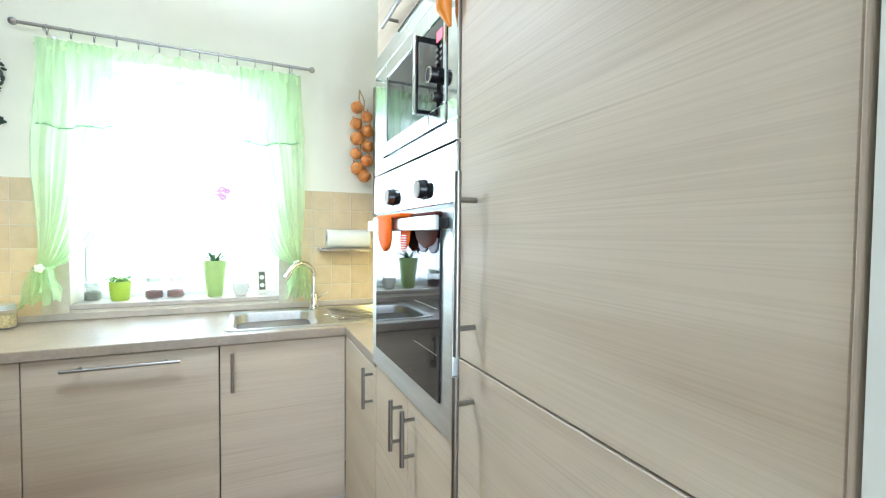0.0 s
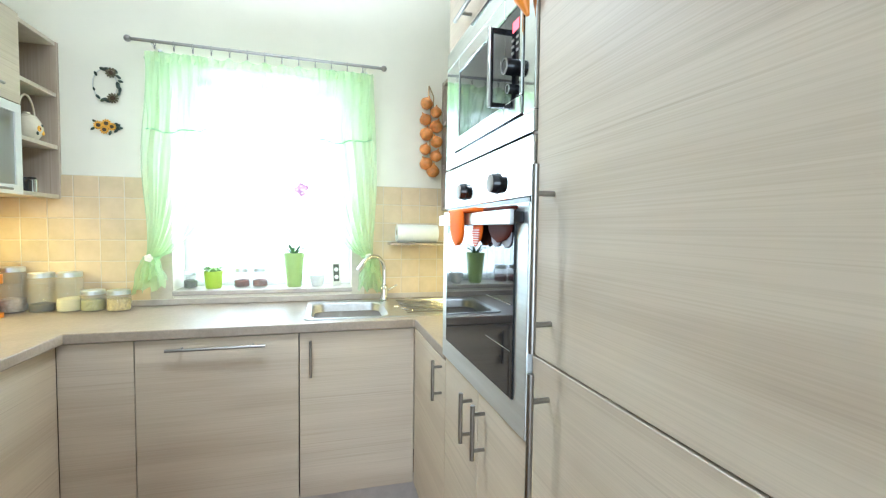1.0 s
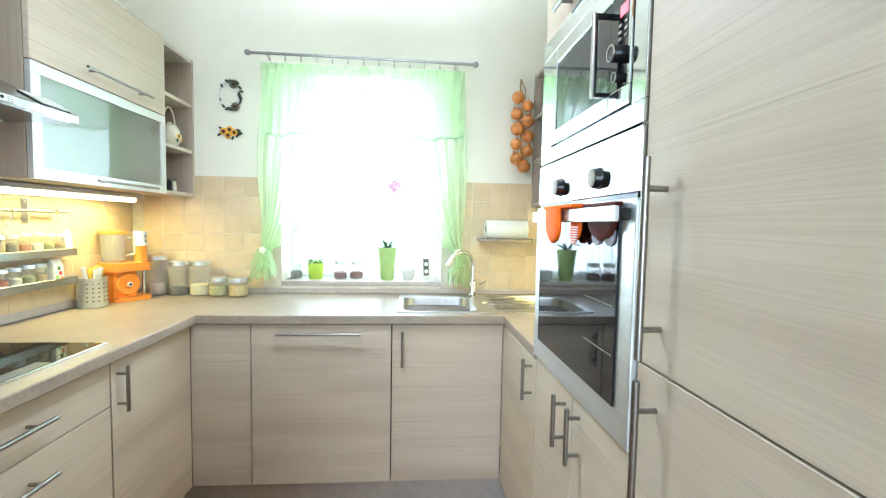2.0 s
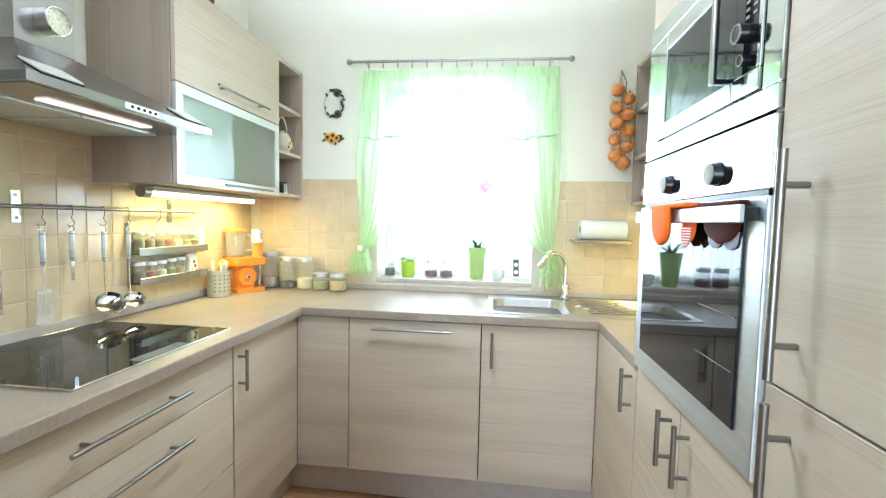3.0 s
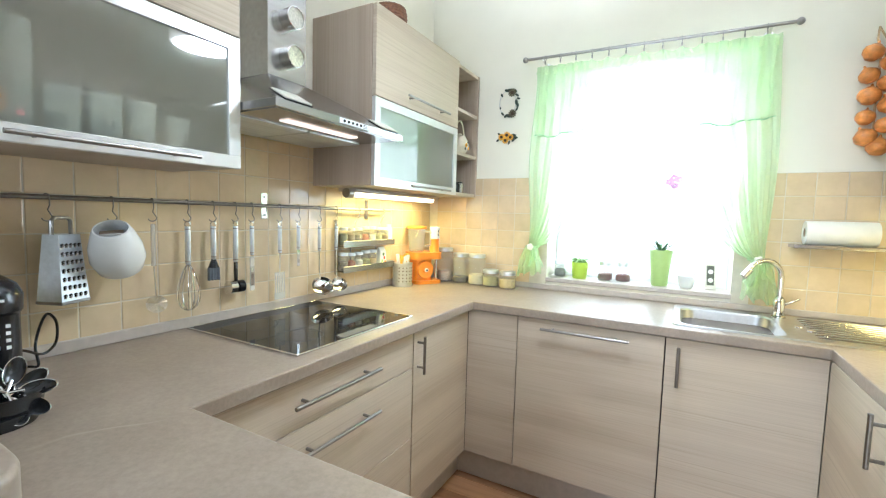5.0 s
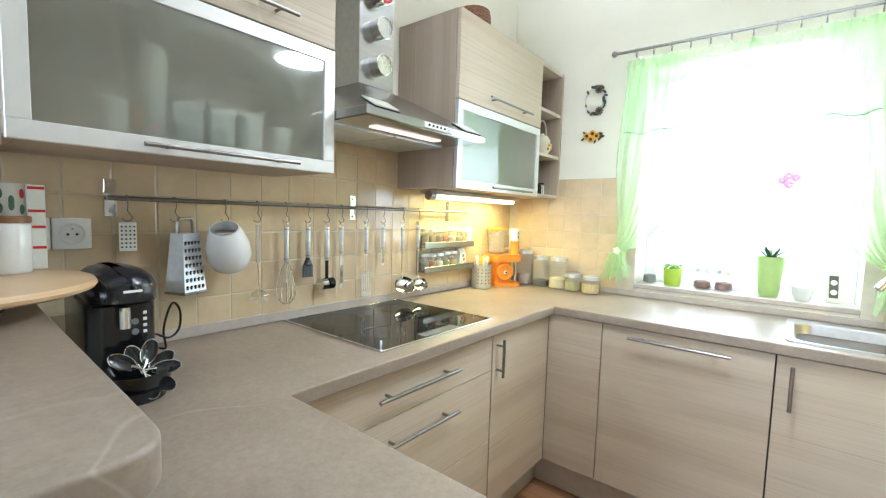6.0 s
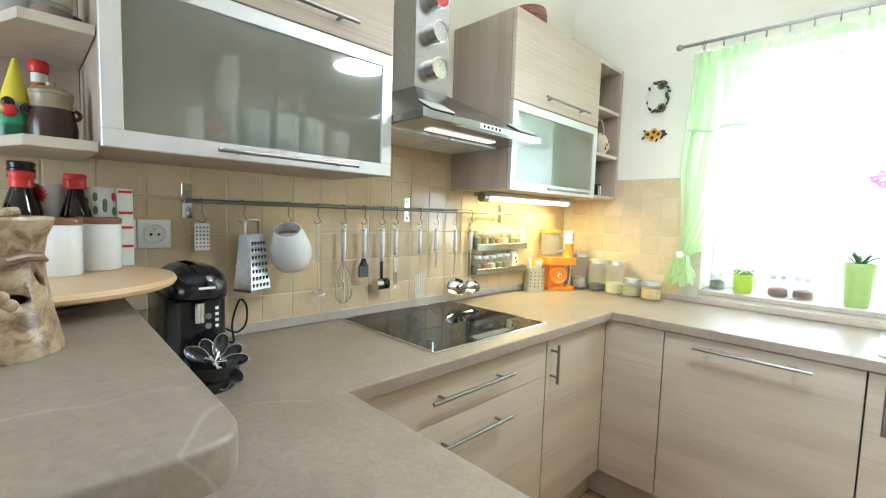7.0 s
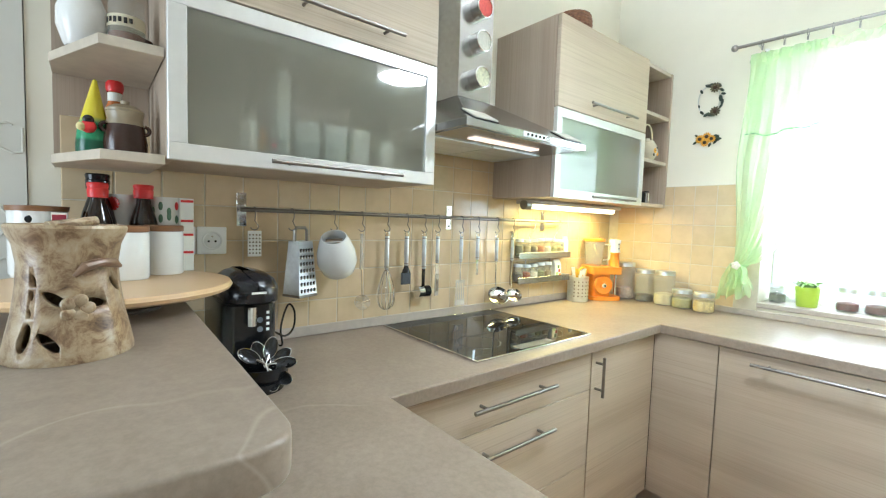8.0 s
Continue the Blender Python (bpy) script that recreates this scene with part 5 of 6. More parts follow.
# skimmer with a clear handle
o = tool("wire_skimmer", "small wire skimmer with a clear handle", -1.714)
part("handle", tube([(TX, -1.714, 1.251), (TX, -1.714, 1.189), (TX, -1.714, 1.124)], 0.007, segs=12), CLEAR, o, smooth=True)
part("shaft", rod((TX, -1.714, 1.129), (TX + 0.01, -1.714, 1.019), 0.0022, segs=8), CHROME, o, smooth=True)
b = bmesh.new()
for k in range(5):
    tube(arc((TX + 0.012, -1.714, 1.007), 0.006 + 0.005 * k, 0, 360, 20, (0.5, 0.866, 0), (-0.45, 0.2, 0.87)), 0.0013, b, 5)
part("wire_disc", b, CHROME, o, smooth=True)
# whisk
o = tool("whisk", "balloon whisk with a steel handle", -1.609)
grip(o, -1.609, 1.119, 1.239)
b = bmesh.new()
for k in range(6):
    a = math.pi * k / 6
    u = Vector((math.cos(a), math.sin(a), 0))
    pts = []
    for i in range(21):
        s = 2 * math.pi * i / 20
        z = 1.044 + 0.077 * math.cos(s)
        pts.append(Vector((TX, -1.609, z)) + u * 0.031 * math.sin(s) * (1.0 - 0.45 * math.cos(s)))
    tube(pts, 0.0011, b, 5)
part("wires", b, CHROME, o, smooth=True)
# silicone brush
o = tool("pastry_brush", "pastry brush with grey silicone bristles", -1.521)
grip(o, -1.521, 1.129, 1.239)
part("ferrule", lathe([(0.008, 0.03), (0.011, 0.022), (0.02, 0.0), (0.0, 0.0)], (TX, -1.521, 1.101), segs=18, m=Matrix.Diagonal((0.55, 1, 1, 1))), BLACK_PLASTIC, o, smooth=True)
for j in range(7):
    part("bristle", box(TX - 0.007, TX + 0.007, -1.540 + 0.0055 * j, -1.5355 + 0.0055 * j, 1.057 + 0.003 * (j % 2), 1.102, 0.001, segs=1), DARK_RUBBER, o)
# meat hammer
o = tool("meat_tenderizer", "steel and black meat hammer on a hook", -1.437)
grip(o, -1.437, 1.114, 1.239)
part("shaft", box(TX - 0.005, TX + 0.005, -1.443, -1.431, 1.034, 1.116, 0.003), BLACK_PLASTIC, o, smooth=True)
part("head", rod((TX, -1.467, 1.024), (TX, -1.441, 1.024), 0.0235, segs=22), CHROME, o, smooth=True)
part("head_neck", rod((TX, -1.441, 1.024), (TX, -1.433, 1.024), 0.012, segs=14), BLACK_PLASTIC, o, smooth=True)
part("head_cap", rod((TX, -1.433, 1.024), (TX, -1.410, 1.024), 0.0225, segs=14), BLACK_PLASTIC, o, smooth=True)
# clear-bladed tools
o = tool("vegetable_peeler", "peeler with a steel handle and clear blade", -1.369)
grip(o, -1.369, 1.134, 1.239, 0.0075)
part("blade", box(TX - 0.0015, TX + 0.0015, -1.379, -1.359, 1.0, 1.129, 0.0012), CLEAR, o)
part("cutter", box(TX + 0.0016, TX + 0.003, -1.376, -1.362, 1.019, 1.089, 0.0006, segs=1), CHROME, o)
o = tool("clear_spatula", "spatula with a steel handle and clear slotted blade", -1.241)
grip(o, -1.241, 1.134, 1.239, 0.0075)
part("shaft", rod((TX, -1.241, 1.136), (TX, -1.241, 1.049), 0.003, segs=8), CLEAR, o, smooth=True)
b = bmesh.new()
for j in range(5):
    box(TX - 0.001, TX + 0.001, -1.265 + 0.0105 * j, -1.258 + 0.0105 * j, 0.974, 1.044, 0.0005, b, segs=1)
box(TX - 0.001, TX + 0.001, -1.268, -1.214, 0.947, 0.974, 0.0005, b, segs=1)
box(TX - 0.001, TX + 0.001, -1.266, -1.216, 1.044, 1.057, 0.0005, b, segs=1)
part("blade", b, CLEAR, o)
o = tool("paring_knife", "short knife with a steel handle", -1.145)
grip(o, -1.145, 1.141, 1.239, 0.0075)
part("blade", box(TX - 0.0008, TX + 0.0008, -1.152, -1.138, 1.074, 1.142, 0.0005, segs=1), CHROME, o)


def ladle(y, z_shaft, r, label, name="ladle"):
    o = tool(name, label, y)
    grip(o, y, 1.131, 1.234, 0.0075)
    part("shaft", tube([(TX, y, 1.134), (TX, y, 1.049), (TX + 0.004, y, z_shaft)], 0.0032, segs=8), CHROME, o, smooth=True)
    tip = pose(TX + 0.022, y, z_shaft - 0.03, 0, 48, -30)
    part("bowl", lathe([(0, -r * 0.62), (r * 0.5, -r * 0.55), (r * 0.85, -r * 0.28), (r, 0.0), (r * 0.97, 0.001), (r * 0.8, -r * 0.24), (0, -r * 0.55)], (0, 0, 0), m=tip, segs=28), CHROME, o, smooth=True)


ladle(-1.025, 1.007, 0.048, "large steel soup ladle on a hook")
ladle(-0.919, 1.001, 0.038, "smaller steel sauce ladle on a hook")

# ---- spice rack ----
rack = thing("spice_rack", (0.05, -0.68, 1.009), "two-tier steel spice rack hung on the rail", "rack")
part("side_plate", box(0.012, 0.024, -0.889, -0.885, 1.007, 1.269, 0.0005, segs=1), STEEL, rack)
for z in (1.019, 1.141):
    part("shelf", box(0.014, 0.064, -0.884, -0.475, z, z + 0.003), STEEL, rack)
    part("front_strip", box(0.064, 0.0665, -0.884, -0.475, z - 0.004, z + 0.026, 0.0008, segs=1), STEEL, rack)
    part("end_strip", box(0.014, 0.064, -0.475, -0.4725, z - 0.004, z + 0.026), STEEL_LIGHT, rack)
for y in (-0.76, -0.56):
    part("hanger", tube([(RX, y, RZ + 0.008), (RX + 0.009, y, RZ), (RX + 0.004, y, 1.289), (0.03, y - 0.01, 1.249), (0.016, y - 0.02, 1.139), (0.016, y - 0.02, 1.009)], 0.0028, segs=8), STEEL, rack, smooth=True)
SPICES = [("ground_pepper", (0.16, 0.13, 0.09)), ("dried_herbs", (0.22, 0.22, 0.09)), ("paprika", (0.34, 0.09, 0.03)), ("cumin", (0.30, 0.21, 0.10)), ("salt_mix", (0.55, 0.52, 0.45))]
SPICES = [plain(n, c, 0.8, vary=0.3, scale=200) for n, c in SPICES]
for k, z in enumerate((1.0225, 1.1445)):
    for i in range(5 + 2 * k):
        lid_jar("spice_jar", 0.039, -0.858 + (0.054 if k else 0.056) * i, z, 0.021 + 0.003 * (1 - k), 0.088 + 0.004 * math.sin(5 * i), 0.042 + 0.016 * math.sin(3 * i + k) ** 2, SPICES[(i * 2 + k) % 5],
                "small glass spice jar with a steel lid", "spice jars", 0.014)
o = thing("spice_packet", (0.05, -0.55, 1.0225), "cream paper spice packet with green and red print", "packet")
part("bag", loft([round_rect(0.02, 0.06, -0.588, -0.535, 0.008, 1.0225), round_rect(0.022, 0.058, -0.586, -0.537, 0.008, 1.099), round_rect(0.039, 0.041, -0.587, -0.536, 0.0008, 1.124)], close_first=True), PAPER, o, smooth=True)
for dy, dz, m_ in ((0.012, 0.03, LEAF_LIGHT), (0.03, 0.045, RED), (0.022, 0.065, LEAF), (0.036, 0.022, ORANGE)):
    part("print", box(0.0592, 0.0606, -0.588 + dy - 0.007, -0.588 + dy + 0.007, 1.0225 + dz - 0.008, 1.0225 + dz + 0.008), m_, o)
o = thing("milk_carton", (0.05, -0.50, 1.1445), "small white bottle with dark print at the rack's end", "bottle")
part("bottle", lathe([(0, 0), (0.018, 0), (0.019, 0.004), (0.019, 0.075), (0.012, 0.09), (0.012, 0.1), (0, 0.1)], (0.040, -0.4965, 1.1445), segs=20), WHITE_PLASTIC, o, smooth=True)

# ---- tube lamp under the wall cabinet ----
lamp = thing("under_cabinet_lamp", (0.12, -0.55, 1.38), "lit tube lamp under the wall cabinet", "lamp")
part("housing", box(0.07, 0.175, -0.93, -0.18, 1.397, 1.4145, 0.003), PLINTH, lamp, "grey lamp housing", smooth=True)
part("end_cap", rod((0.122, -0.937, 1.392), (0.122, -0.90, 1.392), 0.022, segs=22), HANDLE, lamp, "grey round end cap", smooth=True)
part("diffuser", rod((0.122, -0.899, 1.392), (0.122, -0.18, 1.392), 0.0165, segs=20), glow("tube_diffuser", (1.0, 0.88, 0.55), 3.5), lamp, "glowing warm white tube", smooth=True)

far_lamp = thing("under_cabinet_lamp", (2.38, -0.7, 1.376), "lit tube lamp under the cabinet beside the oven column", "lamp")
part("housing", box(2.33, 2.43, -0.98, -0.42, 1.389, 1.4045, 0.003), PLINTH, far_lamp, "grey lamp housing", smooth=True)
part("diffuser", rod((2.38, -0.96, 1.387), (2.38, -0.44, 1.387), 0.012, segs=20), bpy.data.materials["tube_diffuser"], far_lamp, "glowing warm white tube", smooth=True)

# ---- jars and machines in the worktop's corner ----
WT = 0.9008
lid_jar("canister", 0.172, -0.082, WT, 0.050, 0.205, 0.06, plain("garlic_bulbs", (0.55, 0.45, 0.33), 0.7, vary=0.4, scale=40, rough_bump=0.6), "tall glass storage jar with garlic bulbs", "storage jars")
lid_jar("canister", 0.285, -0.085, WT, 0.049, 0.178, 0.035, plain("dark_tea", (0.06, 0.05, 0.04), 0.9, vary=0.5, scale=120, rough_bump=0.6), "glass storage jar with dark tea leaves", "storage jars")
lid_jar("canister", 0.398, -0.098, WT, 0.050, 0.181, 0.058, plain("pale_flour", (0.66, 0.60, 0.38), 0.9, vary=0.1, scale=80), "glass storage jar with pale flour at the bottom", "storage jars")
lid_jar("canister", 0.492, -0.105, WT, 0.048, 0.097, 0.05, plain("green_lentils", (0.40, 0.38, 0.14), 0.8, vary=0.3, scale=150, rough_bump=0.5), "low glass storage jar with green lentils", "storage jars", 0.02)
lid_jar("canister", 0.602, -0.125, WT, 0.048, 0.097, 0.055, plain("yellow_pasta", (0.62, 0.48, 0.18), 0.7, vary=0.35, scale=90, rough_bump=0.6), "low glass storage jar with yellow pasta", "storage jars", 0.02)

tin = thing("utensil_tin", (0.085, -0.42, WT), "perforated steel pot holding kitchen tools", "utensil pot")
part("cylinder", lathe([(0, 0.002), (0.054, 0.0), (0.0555, 0.004), (0.0555, 0.128), (0.057, 0.131), (0.0535, 0.131), (0.0525, 0.01), (0, 0.008)], (0.085, -0.42, WT), segs=36), STEEL_LIGHT, tin, smooth=True)
for j in range(9):
    for i in range(5):
        a = radians(-75 + 22 * j)
        p = Vector((0.085 + 0.0552 * math.cos(a), -0.42 + 0.0552 * math.sin(a), WT + 0.03 + 0.019 * i))
        part("hole", rod(p, p + Vector((math.cos(a), math.sin(a), 0)) * 0.0007, 0.0035, segs=8), GAP, tin)
YELLOW = plain("yellow_plastic", (0.78, 0.50, 0.06), 0.35)
for dx, dy, h, m_, w in ((-0.01, -0.025, 0.05, WHITE_PLASTIC, 0.009), (0.012, 0.02, 0.045, WHITE_PLASTIC, 0.012), (-0.015, 0.01, 0.04, YELLOW, 0.008), (0.02, -0.01, 0.035, WHITE_PLASTIC, 0.008)):
    part("tool_handle", tube([(0.085 + dx * 0.6, -0.42 + dy * 0.6, WT + 0.03), (0.085 + dx, -0.42 + dy, WT + 0.125), (0.085 + 1.3 * dx, -0.42 + 1.35 * dy, WT + 0.13 + h)], w, None, 10, [0.6, 0.9, 1.1]), m_, tin, smooth=True)
part("scissor_loop", tube(arc((0.10, -0.405, WT + 0.158), 0.021, 0, 360, 20, (0.4, 0.92, 0), (0, 0, 1)), 0.006, segs=8), YELLOW, tin, "yellow scissors handle", smooth=True)

fp = thing("food_processor", (0.11, -0.24, WT), "orange food processor with a clear jug on top", "food processor")
f_turn = pose(0.115, -0.235, WT, 0, 0, -32)
part("base_plate", loft([[tuple(f_turn @ Vector(p)) for p in round_rect(-0.075, 0.075, -0.085, 0.085, 0.03, z)] for z in (0.0, 0.014, 0.02)], close_first=True), ORANGE, fp, smooth=True)
part("motor_column", loft([[tuple(f_turn @ Vector(p)) for p in round_rect(-0.06, 0.05, -0.075, 0.03, 0.02, z)] for z in (0.02, 0.145)], close_first=True), ORANGE, fp, smooth=True)
part("platform", loft([[tuple(f_turn @ Vector(p)) for p in round_rect(-0.08, 0.08, -0.10, 0.085, 0.035, z)] for z in (0.145, 0.15, 0.178, 0.184)], close_first=True), ORANGE, fp, smooth=True)
disc_m = f_turn @ pose(0.05, -0.022, 0.083, 0, 90, 0)
part("dial_disc", lathe([(0.052, 0), (0.052, 0.014), (0.046, 0.02), (0.03, 0.014), (0.02, 0.014), (0.018, 0.022), (0, 0.022)], (0, 0, 0), m=disc_m, segs=32), ORANGE, fp, smooth=True)
part("dial_middle", lathe([(0.012, 0.0222), (0.011, 0.028), (0, 0.029)], (0, 0, 0), m=disc_m, segs=18), WHITE_PLASTIC, fp, smooth=True)
part("bowl_knob", lathe([(0.005, 0), (0.005, 0.006), (0, 0.007)], (0, 0, 0), m=disc_m @ pose(0, 0, 0.029), segs=12), BLACK_PLASTIC, fp)
part("steel_arm", rod(f_turn @ Vector((0.045, 0.055, 0.03)), f_turn @ Vector((0.045, 0.055, 0.145)), 0.008, segs=14), CHROME, fp, smooth=True)
jug_c = f_turn @ Vector((-0.02, -0.045, 0.185))
jug = part("jug", lathe([(0, 0), (0.042, 0), (0.046, 0.01), (0.056, 0.135), (0.054, 0.135), (0.043, 0.012), (0, 0.006)], jug_c, segs=28), JAR_GLASS, fp, "clear plastic jug", smooth=True)
part("jug_lid", lathe([(0.058, 0.135), (0.06, 0.139), (0.058, 0.149), (0.03, 0.153), (0, 0.153)], jug_c, segs=28), ORANGE, jug, smooth=True)
part("jug_handle", tube([jug_c + Vector((0.05, 0.02, 0.12)), jug_c + Vector((0.075, 0.035, 0.115)), jug_c + Vector((0.075, 0.035, 0.04)), jug_c + Vector((0.046, 0.02, 0.03))], 0.006, segs=8), CLEAR, jug, smooth=True)
o = thing("hand_blender", (0.15, -0.20, WT + 0.185), "upright hand blender with white head and orange grip", "hand blender")
hb = f_turn @ Vector((0.02, 0.055, 0.1848))
part("grip", lathe([(0, 0), (0.03, 0), (0.028, 0.004), (0.026, 0.07), (0.029, 0.078), (0, 0.078)], hb, segs=24), ORANGE, o, smooth=True)
part("head", lathe([(0, 0.0785), (0.03, 0.0785), (0.029, 0.09), (0.024, 0.115), (0.030, 0.135), (0.028, 0.148), (0, 0.15)], hb, segs=24), WHITE_PLASTIC, o, smooth=True)
for z in (0.1, 0.125):
    part("button", lathe([(0.005, 0), (0.0045, 0.002), (0, 0.0025)], hb + Vector((0.0255, -0.003, z)), m=pose(0, 0, 0, 0, 90, 0), segs=12), BLACK_PLASTIC, o)

# ---- socket on the west wall ----
o = thing("wall_socket", (0.012, -2.22, 1.226), "double grey-white wall socket on the tiles", "socket")
GREYW = plain("grey_white_plastic", (0.86, 0.87, 0.86), 0.35, vary=0.02)
for i, y in enumerate((-2.268, -2.187)):
    f_ = part("plate", box(0.0115, 0.02, y - 0.0395, y + 0.0395, 1.186, 1.266, 0.004), GREYW, o, smooth=True)
    if i:
        part("socket_ring", lathe([(0.027, 0), (0.027, 0.003), (0.024, 0.003), (0.022, 0.0006), (0, 0.0006)], (0.0202, y, 1.226), m=pose(0, 0, 0, 0, 90, 0), segs=30), WHITE_PLASTIC, f_, smooth=True)
        for dy in (-0.009, 0.009):
            part("pin_hole", rod((0.0209, y + dy, 1.224), (0.0212, y + dy, 1.224), 0.0032, segs=10), BLACK_PLASTIC, f_)
        part("earth_pin", rod((0.0207, y, 1.238), (0.0235, y, 1.238), 0.0024, segs=10), CHROME, f_)
    else:
        part("rocker", box(0.0195, 0.0225, y - 0.026, y + 0.026, 1.199, 1.253, 0.002), WHITE_PLASTIC, f_, smooth=True)

def eased(pts, n=5):
    """A smooth line through the given points."""
    p = [Vector(q) for q in pts]
    p = [p[0]] + p + [p[-1]]
    out = []
    for a, b, c, d in zip(p, p[1:], p[2:], p[3:]):
        for k in range(n):
            s = k / n
            out.append(0.5 * (2 * b + (c - a) * s + (2 * a - 5 * b + 4 * c - d) * s ** 2 + (3 * b - a - 3 * c + d) * s ** 3))
    return out + [p[-1]]


# ---- coffee machine ----
cm = thing("coffee_machine", (0.22, -2.19, WT), "black capsule coffee machine on the worktop", "coffee machine")
part("base", loft([round_rect(0.10, 0.375, -2.226, -2.098, 0.03, z) for z in (WT, WT + 0.035)], close_first=True), BLACK_PLASTIC, cm, smooth=True)
part("body", loft([round_rect(0.10, 0.335, -2.226, -2.098, 0.03, WT + 0.035), round_rect(0.10, 0.335, -2.226, -2.098, 0.03, WT + 0.185), round_rect(0.10, 0.35, -2.226, -2.098, 0.03, WT + 0.195)], close_first=True), BLACK_PLASTIC, cm, smooth=True)
part("head", loft([round_rect(0.14, 0.365, -2.220, -2.096, 0.055, WT + 0.195), round_rect(0.14, 0.37, -2.220, -2.095, 0.06, WT + 0.226), round_rect(0.146, 0.362, -2.214, -2.102, 0.06, WT + 0.246), round_rect(0.165, 0.34, -2.20, -2.118, 0.055, WT + 0.260), round_rect(0.20, 0.30, -2.185, -2.145, 0.03, WT + 0.267)], close_first=True), plain("dark_grey_plastic", (0.012, 0.013, 0.017), 0.18), cm, smooth=True)
part("name_strip", box(0.3695, 0.3712, -2.172, -2.138, WT + 0.218, WT + 0.223), GREYW, cm, "pale name strip")
part("spout", rod((0.352, -2.166, WT + 0.14), (0.352, -2.166, WT + 0.185), 0.011, segs=16), CHROME, cm, smooth=True)
for i in range(4):
    part("symbol", box(0.3352, 0.3358, -2.128, -2.121, WT + 0.12 + 0.014 * i, WT + 0.127 + 0.014 * i), GREYW, cm)
for z in (0.125, 0.148):
    part("button", rod((0.3352, -2.143, WT + z), (0.3362, -2.143, WT + z), 0.007, segs=14), DARK_RUBBER, cm)
part("drip_tray", lathe([(0.062, 0), (0.064, 0.004), (0.064, 0.022), (0.058, 0.024), (0.056, 0.014), (0, 0.014)], (0.385, -2.166, WT), segs=30), BLACK_PLASTIC, cm, smooth=True)
part("power_cord", tube(eased([(0.14, -2.10, WT + 0.07), (0.11, -2.04, WT + 0.055), (0.085, -1.995, WT + 0.03), (0.075, -1.965, WT + 0.05), (0.07, -1.96, WT + 0.10), (0.065, -1.975, WT + 0.125), (0.065, -1.99, WT + 0.10), (0.075, -2.005, WT + 0.05), (0.09, -2.005, WT + 0.006), (0.08, -2.02, WT + 0.004), (0.05, -2.05, WT + 0.004)]), 0.0032, segs=8), BLACK_PLASTIC, cm, smooth=True)

# black dish with spoons fanned out
dish = thing("spoon_holder", (0.43, -2.14, WT), "black holder with spoons fanned like petals", "spoon holder")
part("dish", lathe([(0, 0), (0.045, 0), (0.06, 0.03), (0.064, 0.055), (0.062, 0.056), (0.056, 0.032), (0.04, 0.008), (0, 0.006)], (0.385, -2.155, WT), segs=30), BLACK_PLASTIC, dish, smooth=True)
fan_u, fan_v = Vector((0.25, 0.97, 0)).normalized(), Vector((-0.60, 0.155, 0.78)).normalized()
fan_n = fan_u.cross(fan_v)
for i in range(7):
    a = radians(-75 + 37 * i)
    way = math.cos(a) * fan_u + math.sin(a) * fan_v
    root = Vector((0.405, -2.150, WT + 0.058 - 0.008 * (i % 2)))
    tip = root + way * 0.052
    m_ = Matrix.Translation(root.lerp(tip, 0.8)) @ Matrix((way, fan_n.cross(way), fan_n)).transposed().to_4x4() @ pose(0, 0, 0, 10 * math.sin(2 * i), -8, 0)
    s_ = part("spoon", lathe([(0, -0.006), (0.0125, -0.005), (0.018, 0), (0.0172, 0.0004), (0.011, -0.004), (0, -0.005)], (0, 0, 0), m=m_ @ Matrix.Diagonal((1.5, 0.86, 0.86, 1)), segs=20), BLACK_PLASTIC, dish, smooth=True)
    part("spoon_rim", lathe([(0.0174, 0.0004), (0.0184, 0.0012), (0.019, 0.0002), (0.0182, -0.0008)], (0, 0, 0), m=m_ @ Matrix.Diagonal((1.5, 0.86, 0.86, 1)), segs=20), CHROME, s_, "bright rim", smooth=True)
    part("spoon_handle", rod(root, root.lerp(tip, 0.45), 0.003, segs=8), CHROME, s_, smooth=True)
o = thing("lemon", (0.47, -2.19, WT), "yellow lemon beside the coffee machine", "fruit")
part("peel", lathe([(0, -0.035), (0.006, -0.033), (0.02, -0.022), (0.026, 0), (0.02, 0.022), (0.006, 0.033), (0, 0.036)], (0.485, -2.225, WT + 0.026), m=pose(0, 0, 0, 90, 0, 25), segs=22), plain("lemon_peel", (0.75, 0.55, 0.03), 0.45, rough_bump=0.4), o, smooth=True)

# ---- on the breakfast bar ----
BT = 1.1005
tray = thing("lazy_susan", (0.3, -2.43, BT), "round pale wood turntable tray on the bar", "tray")
part("foot", lathe([(0, 0), (0.1, 0), (0.1, 0.006), (0.06, 0.012), (0.06, 0.0335), (0, 0.0335)], (0.3, -2.44, BT), segs=30), plain("dark_foot", (0.06, 0.045, 0.03), 0.6), tray, smooth=True)
part("plate", lathe([(0, 0.034), (0.21, 0.034), (0.223, 0.039), (0.227, 0.046), (0.222, 0.0545), (0, 0.0545)], (0.3, -2.43, BT), segs=56), wood("pale_beech", (0.56, 0.37, 0.19), (0.68, 0.48, 0.27), rough=0.35, strong=0.35), tray, smooth=True)
PT = BT + 0.055
LID_WOOD = wood("dark_lid_wood", (0.16, 0.075, 0.03), (0.26, 0.13, 0.06), rough=0.4)


